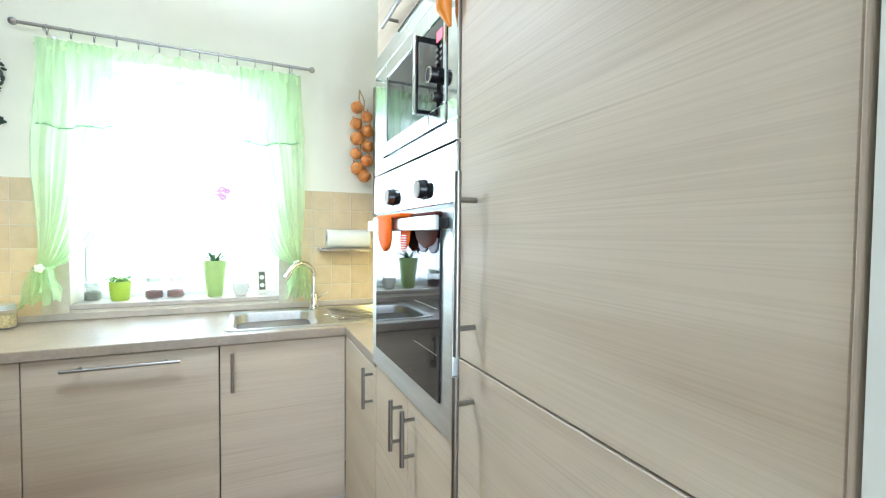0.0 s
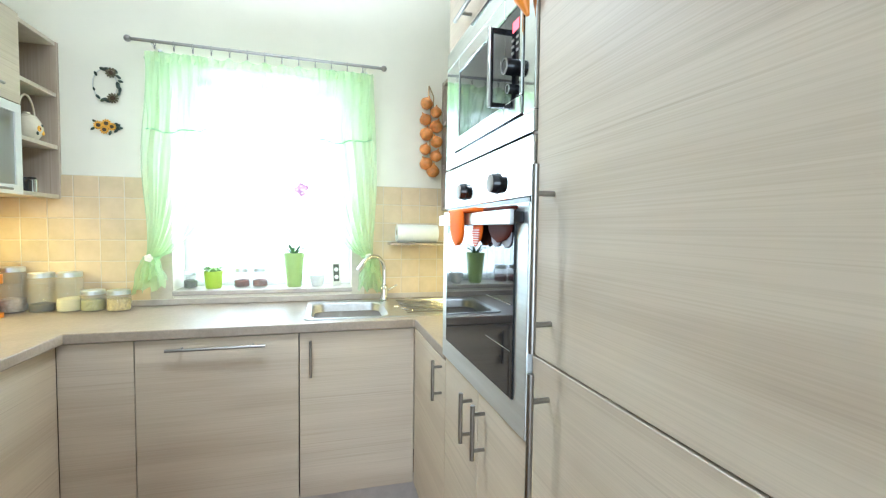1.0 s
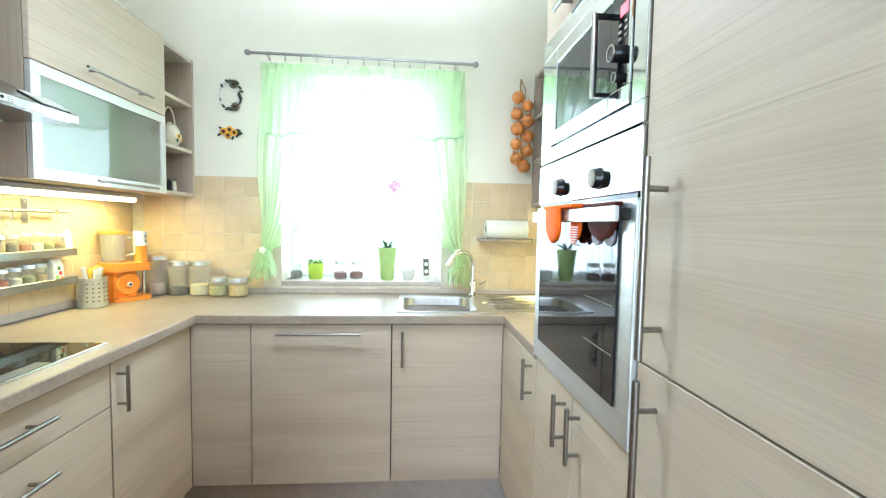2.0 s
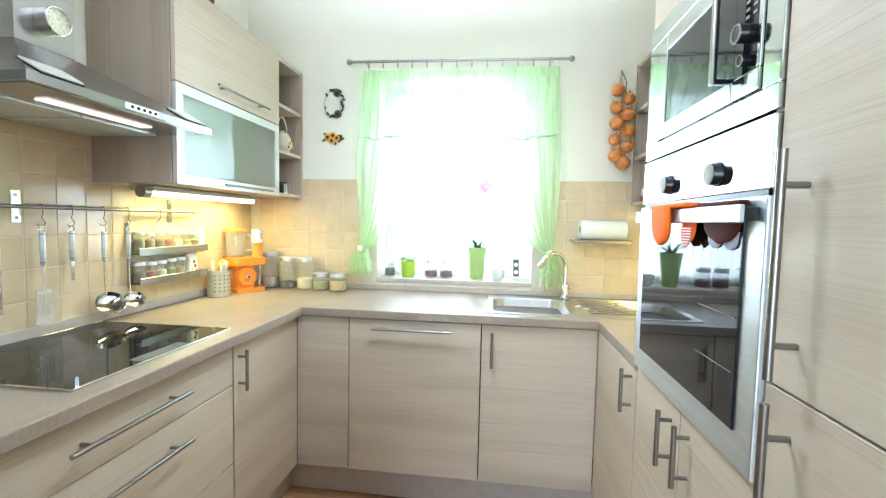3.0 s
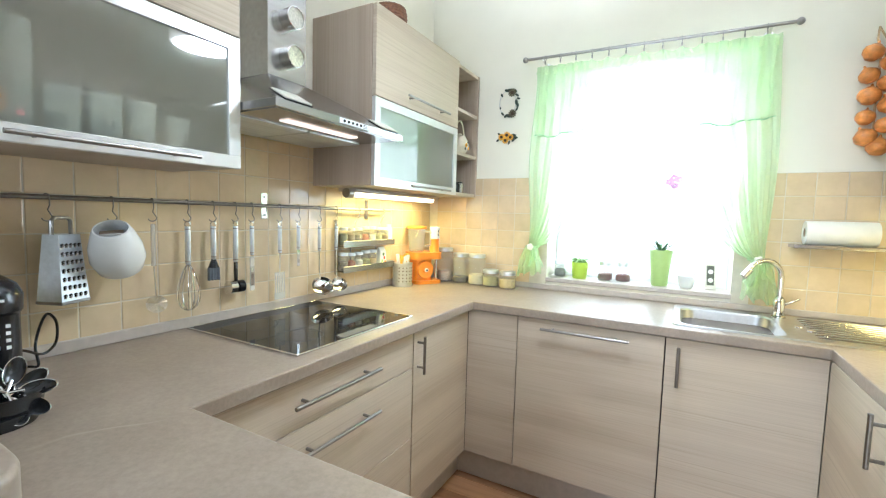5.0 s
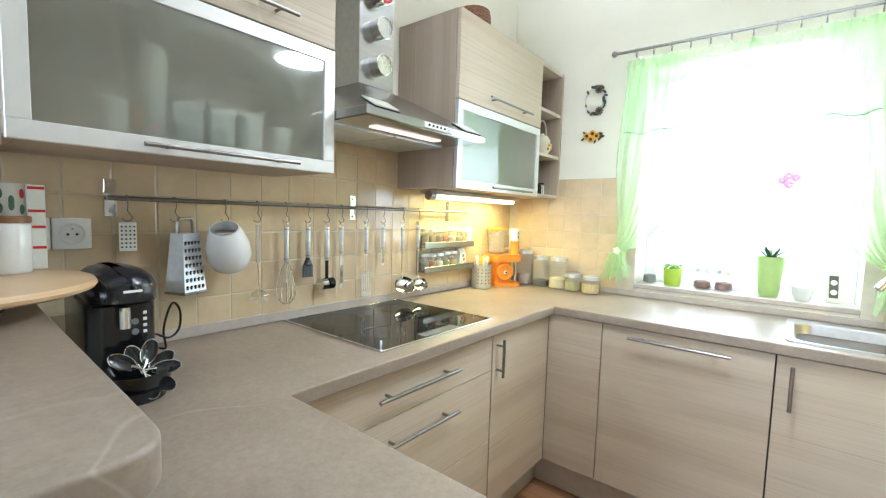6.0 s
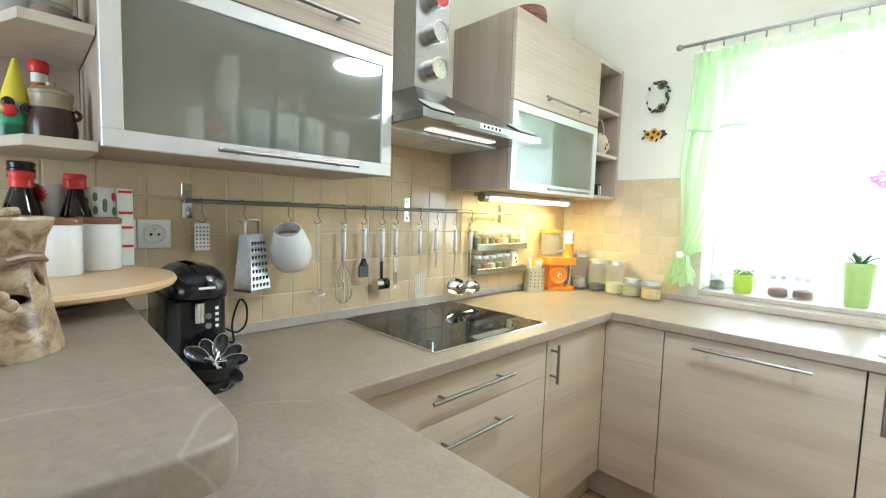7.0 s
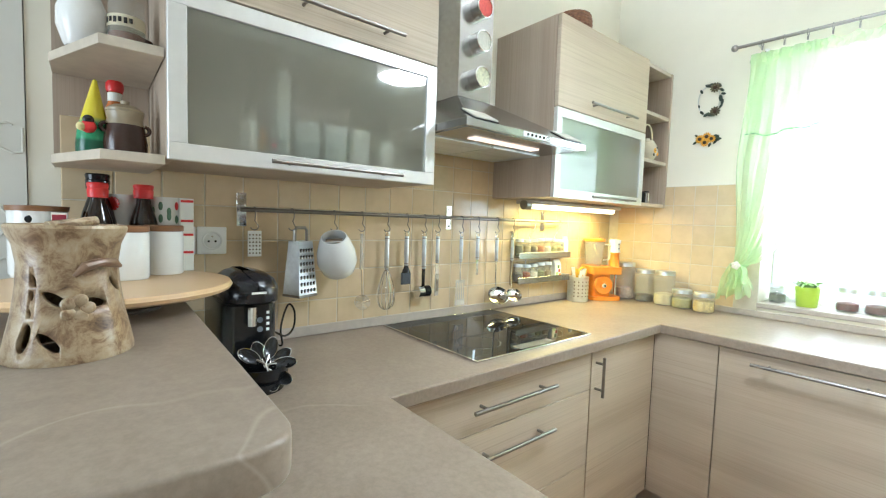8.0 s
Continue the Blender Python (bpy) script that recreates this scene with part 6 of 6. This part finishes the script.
def canister(x, y, r, h, z=PT, label="white ceramic canister with a dark wooden lid"):
    o = thing("ceramic_canister", (x, y, z), label, "canister", "white canisters")
    part("body", lathe([(0, 0), (r * 0.95, 0), (r, 0.004), (r, h - 0.012), (r * 0.96, h - 0.009), (0, h - 0.009)], (x, y, z), segs=32), WHITE_CERAMIC, o, smooth=True)
    part("lid", lathe([(r * 0.9, h - 0.009), (r * 1.02, h - 0.008), (r * 1.02, h + 0.003), (r * 0.98, h + 0.005), (0, h + 0.005)], (x, y, z), segs=32), LID_WOOD, o, "dark wooden lid", smooth=True)


canister(0.183, -2.324, 0.041, 0.112)
canister(0.255, -2.40, 0.041, 0.112)
SOY = plain("dark_soy_glass", (0.012, 0.006, 0.004), 0.08)


def sauce_bottle(x, y, h, r, cap, label, z=PT):
    o = thing("sauce_bottle", (x, y, z), label, "bottle", "sauce bottles")
    part("glass", lathe([(0, 0), (r * 0.95, 0), (r, 0.005), (r, h * 0.5), (r * 0.82, h * 0.62), (r * 0.5, h * 0.78), (r * 0.42, h * 0.86), (0, h * 0.86)], (x, y, z), segs=28), SOY, o, smooth=True)
    part("cap", lathe([(r * 0.42, h * 0.84), (r * 0.62, h * 0.845), (r * 0.66, h * 0.93), (r * 0.62, h * 0.94), (r * 0.68, h * 0.985), (r * 0.6, h), (0, h)], (x, y, z), segs=24), cap, o, "screw cap", smooth=True)
    part("label_band", lathe([(r * 1.01, h * 0.2), (r * 1.01, h * 0.42)], (x, y, z), segs=28), plain("paper_label", (0.5, 0.42, 0.2), 0.7), o, smooth=True)


sauce_bottle(0.135, -2.360, 0.213, 0.032, RED, "dark soy sauce bottle with a red cap")
sauce_bottle(0.185, -2.448, 0.209, 0.030, RED, "dark soy sauce bottle with a red cap")
sauce_bottle(0.115, -2.447, 0.233, 0.036, BLACK_PLASTIC, "large dark sauce bottle with a black cap")
MUG_PRINT = plain("leaf_print", (0.10, 0.20, 0.12), 0.4, vary=0.3)
o = thing("printed_mug", (0.12, -2.305, PT), "white mug printed with green leaves and red stars", "mug")
part("mug", lathe([(0, 0), (0.036, 0), (0.04, 0.004), (0.041, 0.186), (0.039, 0.186), (0.037, 0.01), (0, 0.008)], (0.105, -2.312, PT), segs=30), WHITE_CERAMIC, o, smooth=True)
for k in range(10):
    a, z = radians(-70 + 25 * (k % 5)), 0.135 + 0.022 * (k // 5) + 0.008 * math.sin(3 * k)
    b = bmesh.new()
    bmesh.ops.create_uvsphere(b, u_segments=8, v_segments=6, radius=0.009, matrix=Matrix.Translation((0.105 + 0.041 * math.cos(a), -2.312 + 0.041 * math.sin(a), PT + z)) @ Matrix.Rotation(a, 4, "Z") @ Matrix.Diagonal((0.12, 0.55, 1.2, 1)))
    part("print", b, RED if k in (0, 5, 9) else MUG_PRINT, o, smooth=True)
o = thing("printed_carton", (0.145, -2.275, PT), "white carton with red stripes", "carton")
part("box", box(0.12, 0.152, -2.285, -2.255, PT, PT + 0.185, 0.002), PAPER, o)
for z in (0.175, 0.125, 0.09, 0.045):
    part("stripe", box(0.1521, 0.1525, -2.284, -2.256, PT + z, PT + z + 0.006), RED, o)
o = thing("printed_mug", (0.07, -2.385, PT), "white mug with a large red star", "mug")
part("mug", lathe([(0, 0), (0.034, 0), (0.038, 0.004), (0.036, 0.188), (0.034, 0.188), (0.032, 0.01), (0, 0.008)], (0.085, -2.40, PT), segs=30), WHITE_CERAMIC, o, smooth=True)
for k in range(6):
    a = math.pi * k / 6
    b = box(-0.0006, 0.0006, -0.017, 0.017, -0.003, 0.003, m=Matrix.Translation((0.116, -2.421, PT + 0.165)) @ Matrix.Rotation(-0.65, 4, "Z") @ Matrix.Rotation(a, 4, "X"))
    part("star_ray", b, RED, o)
o = thing("sugar_bowl", (0.10, -2.53, PT), "low white bowl with a wooden lid", "bowl", "white canisters")
part("bowl", lathe([(0, 0), (0.045, 0), (0.05, 0.01), (0.05, 0.142), (0, 0.142)], (0.135, -2.55, PT), segs=30), WHITE_CERAMIC, o, smooth=True)
part("lid", lathe([(0.052, 0.142), (0.053, 0.153), (0, 0.155)], (0.135, -2.55, PT), segs=30), LID_WOOD, o, "brown wooden lid", smooth=True)
part("spoon_hole", lathe([(0.008, 0), (0, 0.0008)], (0.184, -2.56, PT + 0.125), m=pose(0, 0, 0, 0, 90, 0), segs=14), BLACK_PLASTIC, o)
o = thing("tea_box", (0.16, -2.497, PT), "small white and dark red tea box", "box")
part("box", box(0.19, 0.21, -2.525, -2.50, PT, PT + 0.14, 0.001, segs=1), PAPER, o)
part("band", box(0.2101, 0.2106, -2.524, -2.501, PT + 0.115, PT + 0.136), plain("dark_red_print", (0.25, 0.02, 0.04), 0.6), o)
part("bar_print", box(0.2101, 0.2106, -2.522, -2.503, PT + 0.102, PT + 0.106), GAP, o)

# pottery burner with cut-out leaves
CLAY_M, tree_, b_ = material("glazed_mottled_pottery")
vec_ = coords(tree_, (1, 1, 1), False)
c_ = ramp(tree_, noise_tex(tree_, vec_, 34, 7, 0.7, 0.5), [(0.30, (0.06, 0.032, 0.016)), (0.42, (0.22, 0.135, 0.07)), (0.53, (0.385, 0.29, 0.175)), (0.72, (0.49, 0.415, 0.305))])
tree_.links.new(c_, b_.inputs["Base Color"])
b_.inputs["Roughness"].default_value = 0.28
bump(tree_, b_, noise_tex(tree_, vec_, 60, 4), 0.35, 0.002)
burner = thing("aroma_burner", (0.615, -2.495, BT), "mottled glazed pottery burner with leaf-shaped cut-outs", "pottery")
PB = (0.62, -2.485, BT)
outer = [(0.073, 0.0), (0.0735, 0.006), (0.069, 0.03), (0.0625, 0.06), (0.057, 0.1), (0.0555, 0.13), (0.059, 0.155), (0.066, 0.172), (0.0675, 0.178), (0.066, 0.182)]
inner = [(0.058, 0.176), (0.03, 0.166), (0.0, 0.163)]
shell = part("body", lathe([(0.0, 0.158), (0.048, 0.158), (0.050, 0.13), (0.051, 0.1), (0.0565, 0.06), (0.066, 0.004)] + outer + inner, PB, segs=56), CLAY_M, burner, smooth=True)


def leaf_cutter(turn_deg, z, size, lean):
    b = bmesh.new()
    a = radians(turn_deg)
    bmesh.ops.create_uvsphere(b, u_segments=12, v_segments=8, radius=1, matrix=Matrix.Translation((PB[0] + 0.062 * math.cos(a), PB[1] + 0.062 * math.sin(a), PB[2] + z)) @ Matrix.Rotation(a, 4, "Z") @ Matrix.Rotation(lean, 4, "X") @ Matrix.Diagonal((0.022, size * 0.42, size, 1)))
    return b


carve(shell, [leaf_cutter(-14, 0.085, 0.017, 0.95), leaf_cutter(27, 0.078, 0.016, 1.35), leaf_cutter(-18, 0.03, 0.018, 0.8),
              leaf_cutter(-38, 0.11, 0.009, 0.3), leaf_cutter(-39, 0.09, 0.007, 0.0), leaf_cutter(-40, 0.068, 0.006, 0.2), leaf_cutter(-42, 0.035, 0.02, -0.15), leaf_cutter(60, 0.1, 0.015, 0.7)])
shell.data.materials.clear()
shell.data.materials.append(CLAY_M)
for fc in shell.data.polygons:
    fc.use_smooth = True
a0 = radians(8)
for k in range(5):
    a = 2 * math.pi * k / 5
    b = bmesh.new()
    bmesh.ops.create_uvsphere(b, u_segments=10, v_segments=8, radius=0.0085, matrix=Matrix.Translation((PB[0], PB[1], PB[2] + 0.072)) @ Matrix.Rotation(a0, 4, "Z") @ Matrix.Translation((0.061, 0.0115 * math.cos(a), 0.0115 * math.sin(a))) @ Matrix.Diagonal((0.4, 1, 1, 1)))
    part("relief_petal", b, CLAY_M, burner, smooth=True)
b = tube([Vector((PB[0], PB[1], PB[2])) + Vector(((0.0575 + 0.004) * math.cos(a), (0.0575 + 0.004) * math.sin(a), z)) for a, z in ((0.1, 0.115), (0.3, 0.128), (0.6, 0.132), (0.9, 0.13), (1.15, 0.124))], 0.007, None, 10, [0.4, 1, 0.9, 1, 0.4])
part("relief_branch", b, plain("dark_glazed_clay", (0.20, 0.12, 0.07), 0.35, vary=0.3), burner, smooth=True)
part("relief_buds", rod((PB[0] + 0.05, PB[1] - 0.02, PB[2] + 0.18), (PB[0] + 0.02, PB[1] + 0.03, PB[2] + 0.188), 0.007, segs=10), CLAY_M, burner, smooth=True)

# ---- on the end shelf ----
S1, S2 = 1.4255, 1.6475
BODY, tree_, b_ = material("painted_ceramic_bands")
sep = tree_.nodes.new("ShaderNodeSeparateXYZ")
tc = tree_.nodes.new("ShaderNodeTexCoord")
tree_.links.new(tc.outputs["Generated"], sep.inputs[0])
tree_.links.new(ramp(tree_, sep.outputs["Z"], [(0.0, (0.01, 0.10, 0.05)), (0.16, (0.01, 0.10, 0.05)), (0.2, (0.04, 0.30, 0.14)), (0.4, (0.06, 0.34, 0.15)), (0.48, (0.68, 0.58, 0.03)), (1.0, (0.72, 0.62, 0.04))]), b_.inputs["Base Color"])
b_.inputs["Roughness"].default_value = 0.25
lean = lathe([(0, 0), (0.030, 0), (0.031, 0.02), (0.028, 0.055), (0.020, 0.09), (0.011, 0.13), (0.004, 0.160), (0, 0.163)], (0, 0, 0), segs=28, m=Matrix(((1, 0, 0, 0.19), (0, 1, 0.03, -2.455), (0, 0, 1, S1), (0, 0, 0, 1))))
solo("cone_figurine", lean, BODY, (0.19, -2.452, S1), "painted ceramic cone, green below and yellow above", "figurine", smooth=True)
o = thing("ladybird_ornament", (0.228, -2.478, S1 + 0.05), "small red and black ladybird stuck on the cone", "ornament")
for dx, dz, r, m_ in ((0.0, 0.0, 0.014, RED), (0.002, 0.014, 0.010, BLACK_PLASTIC), (0.004, -0.002, 0.009, plain("pale_yellow_dot", (0.75, 0.65, 0.3), 0.4))):
    b = bmesh.new()
    bmesh.ops.create_uvsphere(b, u_segments=14, v_segments=10, radius=r, matrix=Matrix.Translation((0.222 + dx, -2.462 - (0.012 if r < 0.0095 else 0), S1 + 0.055 + dz)) @ Matrix.Diagonal((0.7, 1, 1, 1)))
    part("body" if r > 0.012 else "spot", b, m_, o, smooth=True)
BROWN = plain("brown_glazed_stoneware", (0.055, 0.028, 0.02), 0.18, vary=0.25, scale=20)
SAND = plain("sand_glazed_stoneware", (0.36, 0.30, 0.20), 0.3, vary=0.2, scale=30)
o = thing("stoneware_jar", (0.2, -2.397, S1), "brown stoneware jar with a sandy neck and lid", "jar")
jc = (0.205, -2.398, S1)
part("belly", lathe([(0, 0), (0.036, 0), (0.041, 0.006), (0.042, 0.03), (0.036, 0.068), (0, 0.068)], jc, segs=30), BROWN, o, smooth=True)
part("neck", lathe([(0.036, 0.068), (0.033, 0.082), (0.036, 0.096), (0.03, 0.1), (0, 0.1)], jc, segs=30), SAND, o, smooth=True)
part("lid", lathe([(0.036, 0.097), (0.036, 0.102), (0.022, 0.112), (0.008, 0.115), (0.009, 0.122), (0, 0.124)], jc, segs=30), SAND, o, smooth=True)
for dy in (-0.035, 0.035):
    part("ear", tube(arc((jc[0] + 0.014, jc[1] + dy, S1 + 0.06), 0.009, 90, -90, 10, (0, 1 if dy > 0 else -1, 0), (0, 0, 1)), 0.004, segs=8), BROWN, o, smooth=True)
o = thing("spirit_bottle", (0.1, -2.405, S1), "small bottle with a red cap behind the jar", "bottle")
part("glass", lathe([(0, 0), (0.026, 0), (0.027, 0.1), (0.014, 0.135), (0.013, 0.16), (0, 0.16)], (0.1, -2.412, S1), segs=22), plain("amber_liquor", (0.42, 0.13, 0.03), 0.1), o, smooth=True)
part("neck_label", lathe([(0.0142, 0.138), (0.0142, 0.158)], (0.1, -2.412, S1), segs=22), PAPER, o)
part("cap", lathe([(0.016, 0.16), (0.018, 0.168), (0.018, 0.18), (0.014, 0.186), (0, 0.186)], (0.1, -2.412, S1), segs=22), RED, o, smooth=True)
o = thing("white_vase", (0.2, -2.468, S2), "round white glazed vase on the end shelf", "vase")
part("body", lathe([(0, 0), (0.03, 0), (0.034, 0.005), (0.045, 0.04), (0.045, 0.075), (0.032, 0.11), (0.022, 0.125), (0.02, 0.125), (0.03, 0.1), (0, 0.09)], (0.19, -2.468, S2), segs=32), WHITE_CERAMIC, o, smooth=True)
o = thing("coffee_jar", (0.21, -2.392, S2), "glass coffee jar with a cream lettered band", "jar")
cj = (0.215, -2.394, S2)
part("glass", lathe([(0, 0.001), (0.034, 0.001), (0.037, 0.008), (0.034, 0.05), (0.033, 0.11), (0, 0.11)], cj, segs=28), JAR_GLASS, o, smooth=True)
part("content", lathe([(0, 0.003), (0.032, 0.003), (0.0345, 0.01), (0.033, 0.04), (0, 0.042)], cj, segs=24), plain("ground_coffee", (0.16, 0.055, 0.025), 0.8, vary=0.3, scale=150), o, smooth=True)
part("band", lathe([(0.0352, 0.05), (0.0345, 0.075)], cj, segs=28), plain("cream_band", (0.60, 0.55, 0.40), 0.5), o, smooth=True)
for k in range(6):
    a = radians(-70 + 16 * k)
    p = Vector(cj) + Vector((0.0355 * math.cos(a), 0.0355 * math.sin(a), 0.062))
    part("letter_bar", box(-0.0004, 0.0004, -0.003, 0.003, -0.006 + 0.002 * (k % 2), 0.006, m=Matrix.Translation(p) @ Matrix.Rotation(a, 4, "Z")), BLACK_PLASTIC, o)
o = thing("dark_glass", (0.08, -2.37, S2), "small dark glass at the back of the shelf", "glass")
part("cup", lathe([(0, 0), (0.02, 0), (0.024, 0.06), (0.022, 0.06), (0.018, 0.006), (0, 0.006)], (0.14, -2.362, S2), segs=22), plain("smoky_glass", (0.08, 0.05, 0.04), 0.1), o, smooth=True)

# ---- on the open shelf by the window ----
o = thing("teapot", (0.26, -0.15, 1.6635), "cream ceramic teapot with painted sunflowers and a hoop handle", "teapot")
tp = (0.275, -0.135, 1.6635)
part("body", lathe([(0, 0), (0.034, 0), (0.038, 0.006), (0.054, 0.035), (0.056, 0.055), (0.046, 0.085), (0.038, 0.096), (0, 0.096)], tp, segs=30), CREAM, o, smooth=True)
part("lid", lathe([(0.038, 0.096), (0.035, 0.104), (0.014, 0.112), (0.013, 0.12), (0, 0.123)], tp, segs=26), CREAM, o, smooth=True)
part("handle", tube([Vector(tp) + Vector((0, 0.056 * math.cos(a), 0.09 + 0.105 * math.sin(a))) for a in (math.pi * k / 16 for k in range(17))], 0.0045, segs=8), CREAM, o, smooth=True)
for dy, dz, m_, r in ((-0.012, 0.05, PETAL, 0.013), (-0.012, 0.05, SEED, 0.006), (0.014, 0.035, PETAL, 0.010), (-0.024, 0.028, DARK_LEAF, 0.008), (0.008, 0.066, DARK_LEAF, 0.007)):
    b = bmesh.new()
    bmesh.ops.create_uvsphere(b, u_segments=12, v_segments=8, radius=r, matrix=Matrix.Translation((tp[0] + 0.052 + (0.003 if m_ == SEED else 0), tp[1] + dy, tp[2] + dz)) @ Matrix.Diagonal((0.35, 1, 1, 1)))
    part("painted_flower", b, m_, o, smooth=True)
for y, r, h, m_, lb in ((-0.10, 0.022, 0.06, CHROME, "small steel shaker on the open shelf"), (-0.16, 0.025, 0.055, BLACK_PLASTIC, "small black tin on the open shelf")):
    o = thing("small_shaker", (0.27, y, 1.4335), lb, "shaker", "small shakers")
    part("body", lathe([(0, 0), (r, 0), (r, h), (r * 0.8, h + 0.004), (0, h + 0.004)], (0.27, y, 1.4335), segs=24), m_, o, smooth=True)
    part("cap", lathe([(r * 0.7, h + 0.004), (r * 0.6, h + 0.012), (0, h + 0.013)], (0.27, y, 1.4335), segs=20), BLACK_PLASTIC, o, smooth=True)

# ---- on top of the wall cabinet ----
o = thing("wicker_basket", (0.2, -0.83, 2.134), "brown wicker basket on top of the wall cabinet", "basket")
WICKER = plain("brown_wicker", (0.16, 0.07, 0.035), 0.7, vary=0.45, scale=70, rough_bump=0.6)
for i in range(9):
    z = 2.141 + 0.012 * i
    r = 0.062 + 0.014 * math.sin(math.pi * i / 10)
    part("woven_ring", tube([(0.21 + r * (1 + 0.02 * math.sin(18 * a + math.pi * (i % 2))) * math.cos(a), -0.755 + r * math.sin(a), z) for a in (2 * math.pi * k / 40 for k in range(41))], 0.0075, segs=6), WICKER, o, smooth=True)
part("basket_floor", lathe([(0, 0.0), (0.058, 0.0), (0.062, 0.008), (0, 0.01)], (0.21, -0.755, 2.135), segs=30), WICKER, o)

# ---- pendant lamp over the kitchen floor ----
o = thing("pendant_lamp", (1.24, -1.15, 2.06), "white drum pendant lamp hanging from the ceiling", "lamp")
SHADE = glow("lit_lamp_shade", (1.0, 0.94, 0.84), 1.6)
pc = (1.24, -1.15, 2.06)
part("shade", lathe([(0.146, 0), (0.148, 0.0), (0.148, 0.16), (0.146, 0.16), (0.146, 0.0)], pc, segs=48), SHADE, o, smooth=True)
part("diffuser", lathe([(0, 0.006), (0.145, 0.006), (0.145, 0.01), (0, 0.01)], pc, segs=48), glow("lamp_diffuser", (1.0, 0.96, 0.88), 2.6), o, "lit white diffuser disc", smooth=True)
part("cable", rod((1.24, -1.15, 2.07), (1.24, -1.15, 2.685), 0.004, segs=8), WHITE_PLASTIC, o)
part("canopy", lathe([(0, 0.02), (0.02, 0.02), (0.045, 0.0), (0.045, -0.001)], (1.24, -1.15, 2.68), segs=24, m=Matrix.Diagonal((1, 1, 1, 1))), WHITE_PLASTIC, o, smooth=True)

# ---- floor boards and tiles ----
def pieces(name, mesh, places, parent):
    for p in places:
        o = new(name, mesh)
        o.location, o.parent = p, parent


def board_mesh(length):
    t = bpy.data.meshes.new("floor_board")
    b = box(-length / 2, length / 2, -0.06, 0.06, -0.012, 0.0, 0.0015, segs=1)
    b.to_mesh(t)
    b.free()
    t.materials.append(FLOOR)
    return t


boards = {}
for j in range(24):
    y = -2.94 + 0.122 * j
    x = 0.0
    cuts = [0.0] + [c for c in ((j * 0.37) % 1.0 + 0.12 + 1.002 * i for i in range(-1, 3)) if 0.08 < c < 2.42] + [2.5]
    for a, c in zip(cuts, cuts[1:]):
        size = round(c - a - 0.002, 3)
        boards.setdefault(size, board_mesh(size))
        pieces("board", boards[size], [((a + c) / 2, y, 0)], floor)
structure("floor_dining", box(-0.2, 4.7, -5.7, -3.003, -0.12, 0.0), FLOOR, "brown oak floor of the dining room", "floor")

PITCH = 0.1045


def tile_mesh(axis):
    h, d = PITCH / 2 - 0.0012, 0.007
    t = bpy.data.meshes.new("tile")
    k = 0.1024 / 2 - 0.0012
    b = box(0, d, -h, h, -k, k) if axis == "x" else box(-h, h, -d, 0, -k, k)
    far = [e for e in b.edges if all((v.co.x > d * 0.5 if axis == "x" else v.co.y < -d * 0.5) for v in e.verts)]
    bmesh.ops.bevel(b, geom=far, offset=0.0026, segments=2, affect="EDGES", profile=0.5)
    for fc in b.faces:
        fc.smooth = False
    b.to_mesh(t)
    b.free()
    t.materials.append(TILE)
    return t


RISE = 0.1024
rows = [1.0205 - RISE / 2 + RISE * i for i in range(6)]
tx, ty = tile_mesh("x"), tile_mesh("y")
ys = [-1.995 - PITCH / 2 + PITCH * i for i in range(-4, 20)]
top_rows = rows[-1] + RISE
west = [(0.004, y, z) for y in ys if -2.5 < y < -0.03 for z in rows]
west += [(0.004, y, top_rows + k * RISE) for y in ys if -1.66 < y < -1.0 for k in range(2)]
part("grout", box(0.0005, 0.0095, -2.5, -0.001, 0.93, rows[-1] + RISE / 2), GROUT, wall_west)
part("grout", box(0.0005, 0.0095, -1.66, -1.0, rows[-1] + RISE / 2, rows[-1] + 2.5 * RISE), GROUT, wall_west)
pieces("tile", tx, west, wall_west)
xs = [0.380 + PITCH * (i + 0.5) for i in range(-4, 21)]
north = [(x, -0.004, z) for x in xs if (0.03 < x < 0.74 or 1.72 < x < 2.5) for z in rows]
part("grout", box(0.0115, WIN[0], -0.0095, -0.0005, 0.925, rows[-1] + RISE / 2), GROUT, wall_north)
part("grout", box(WIN[1], 2.509, -0.0095, -0.0005, 0.925, rows[-1] + RISE / 2), GROUT, wall_north)
pieces("tile", ty, north, wall_north)
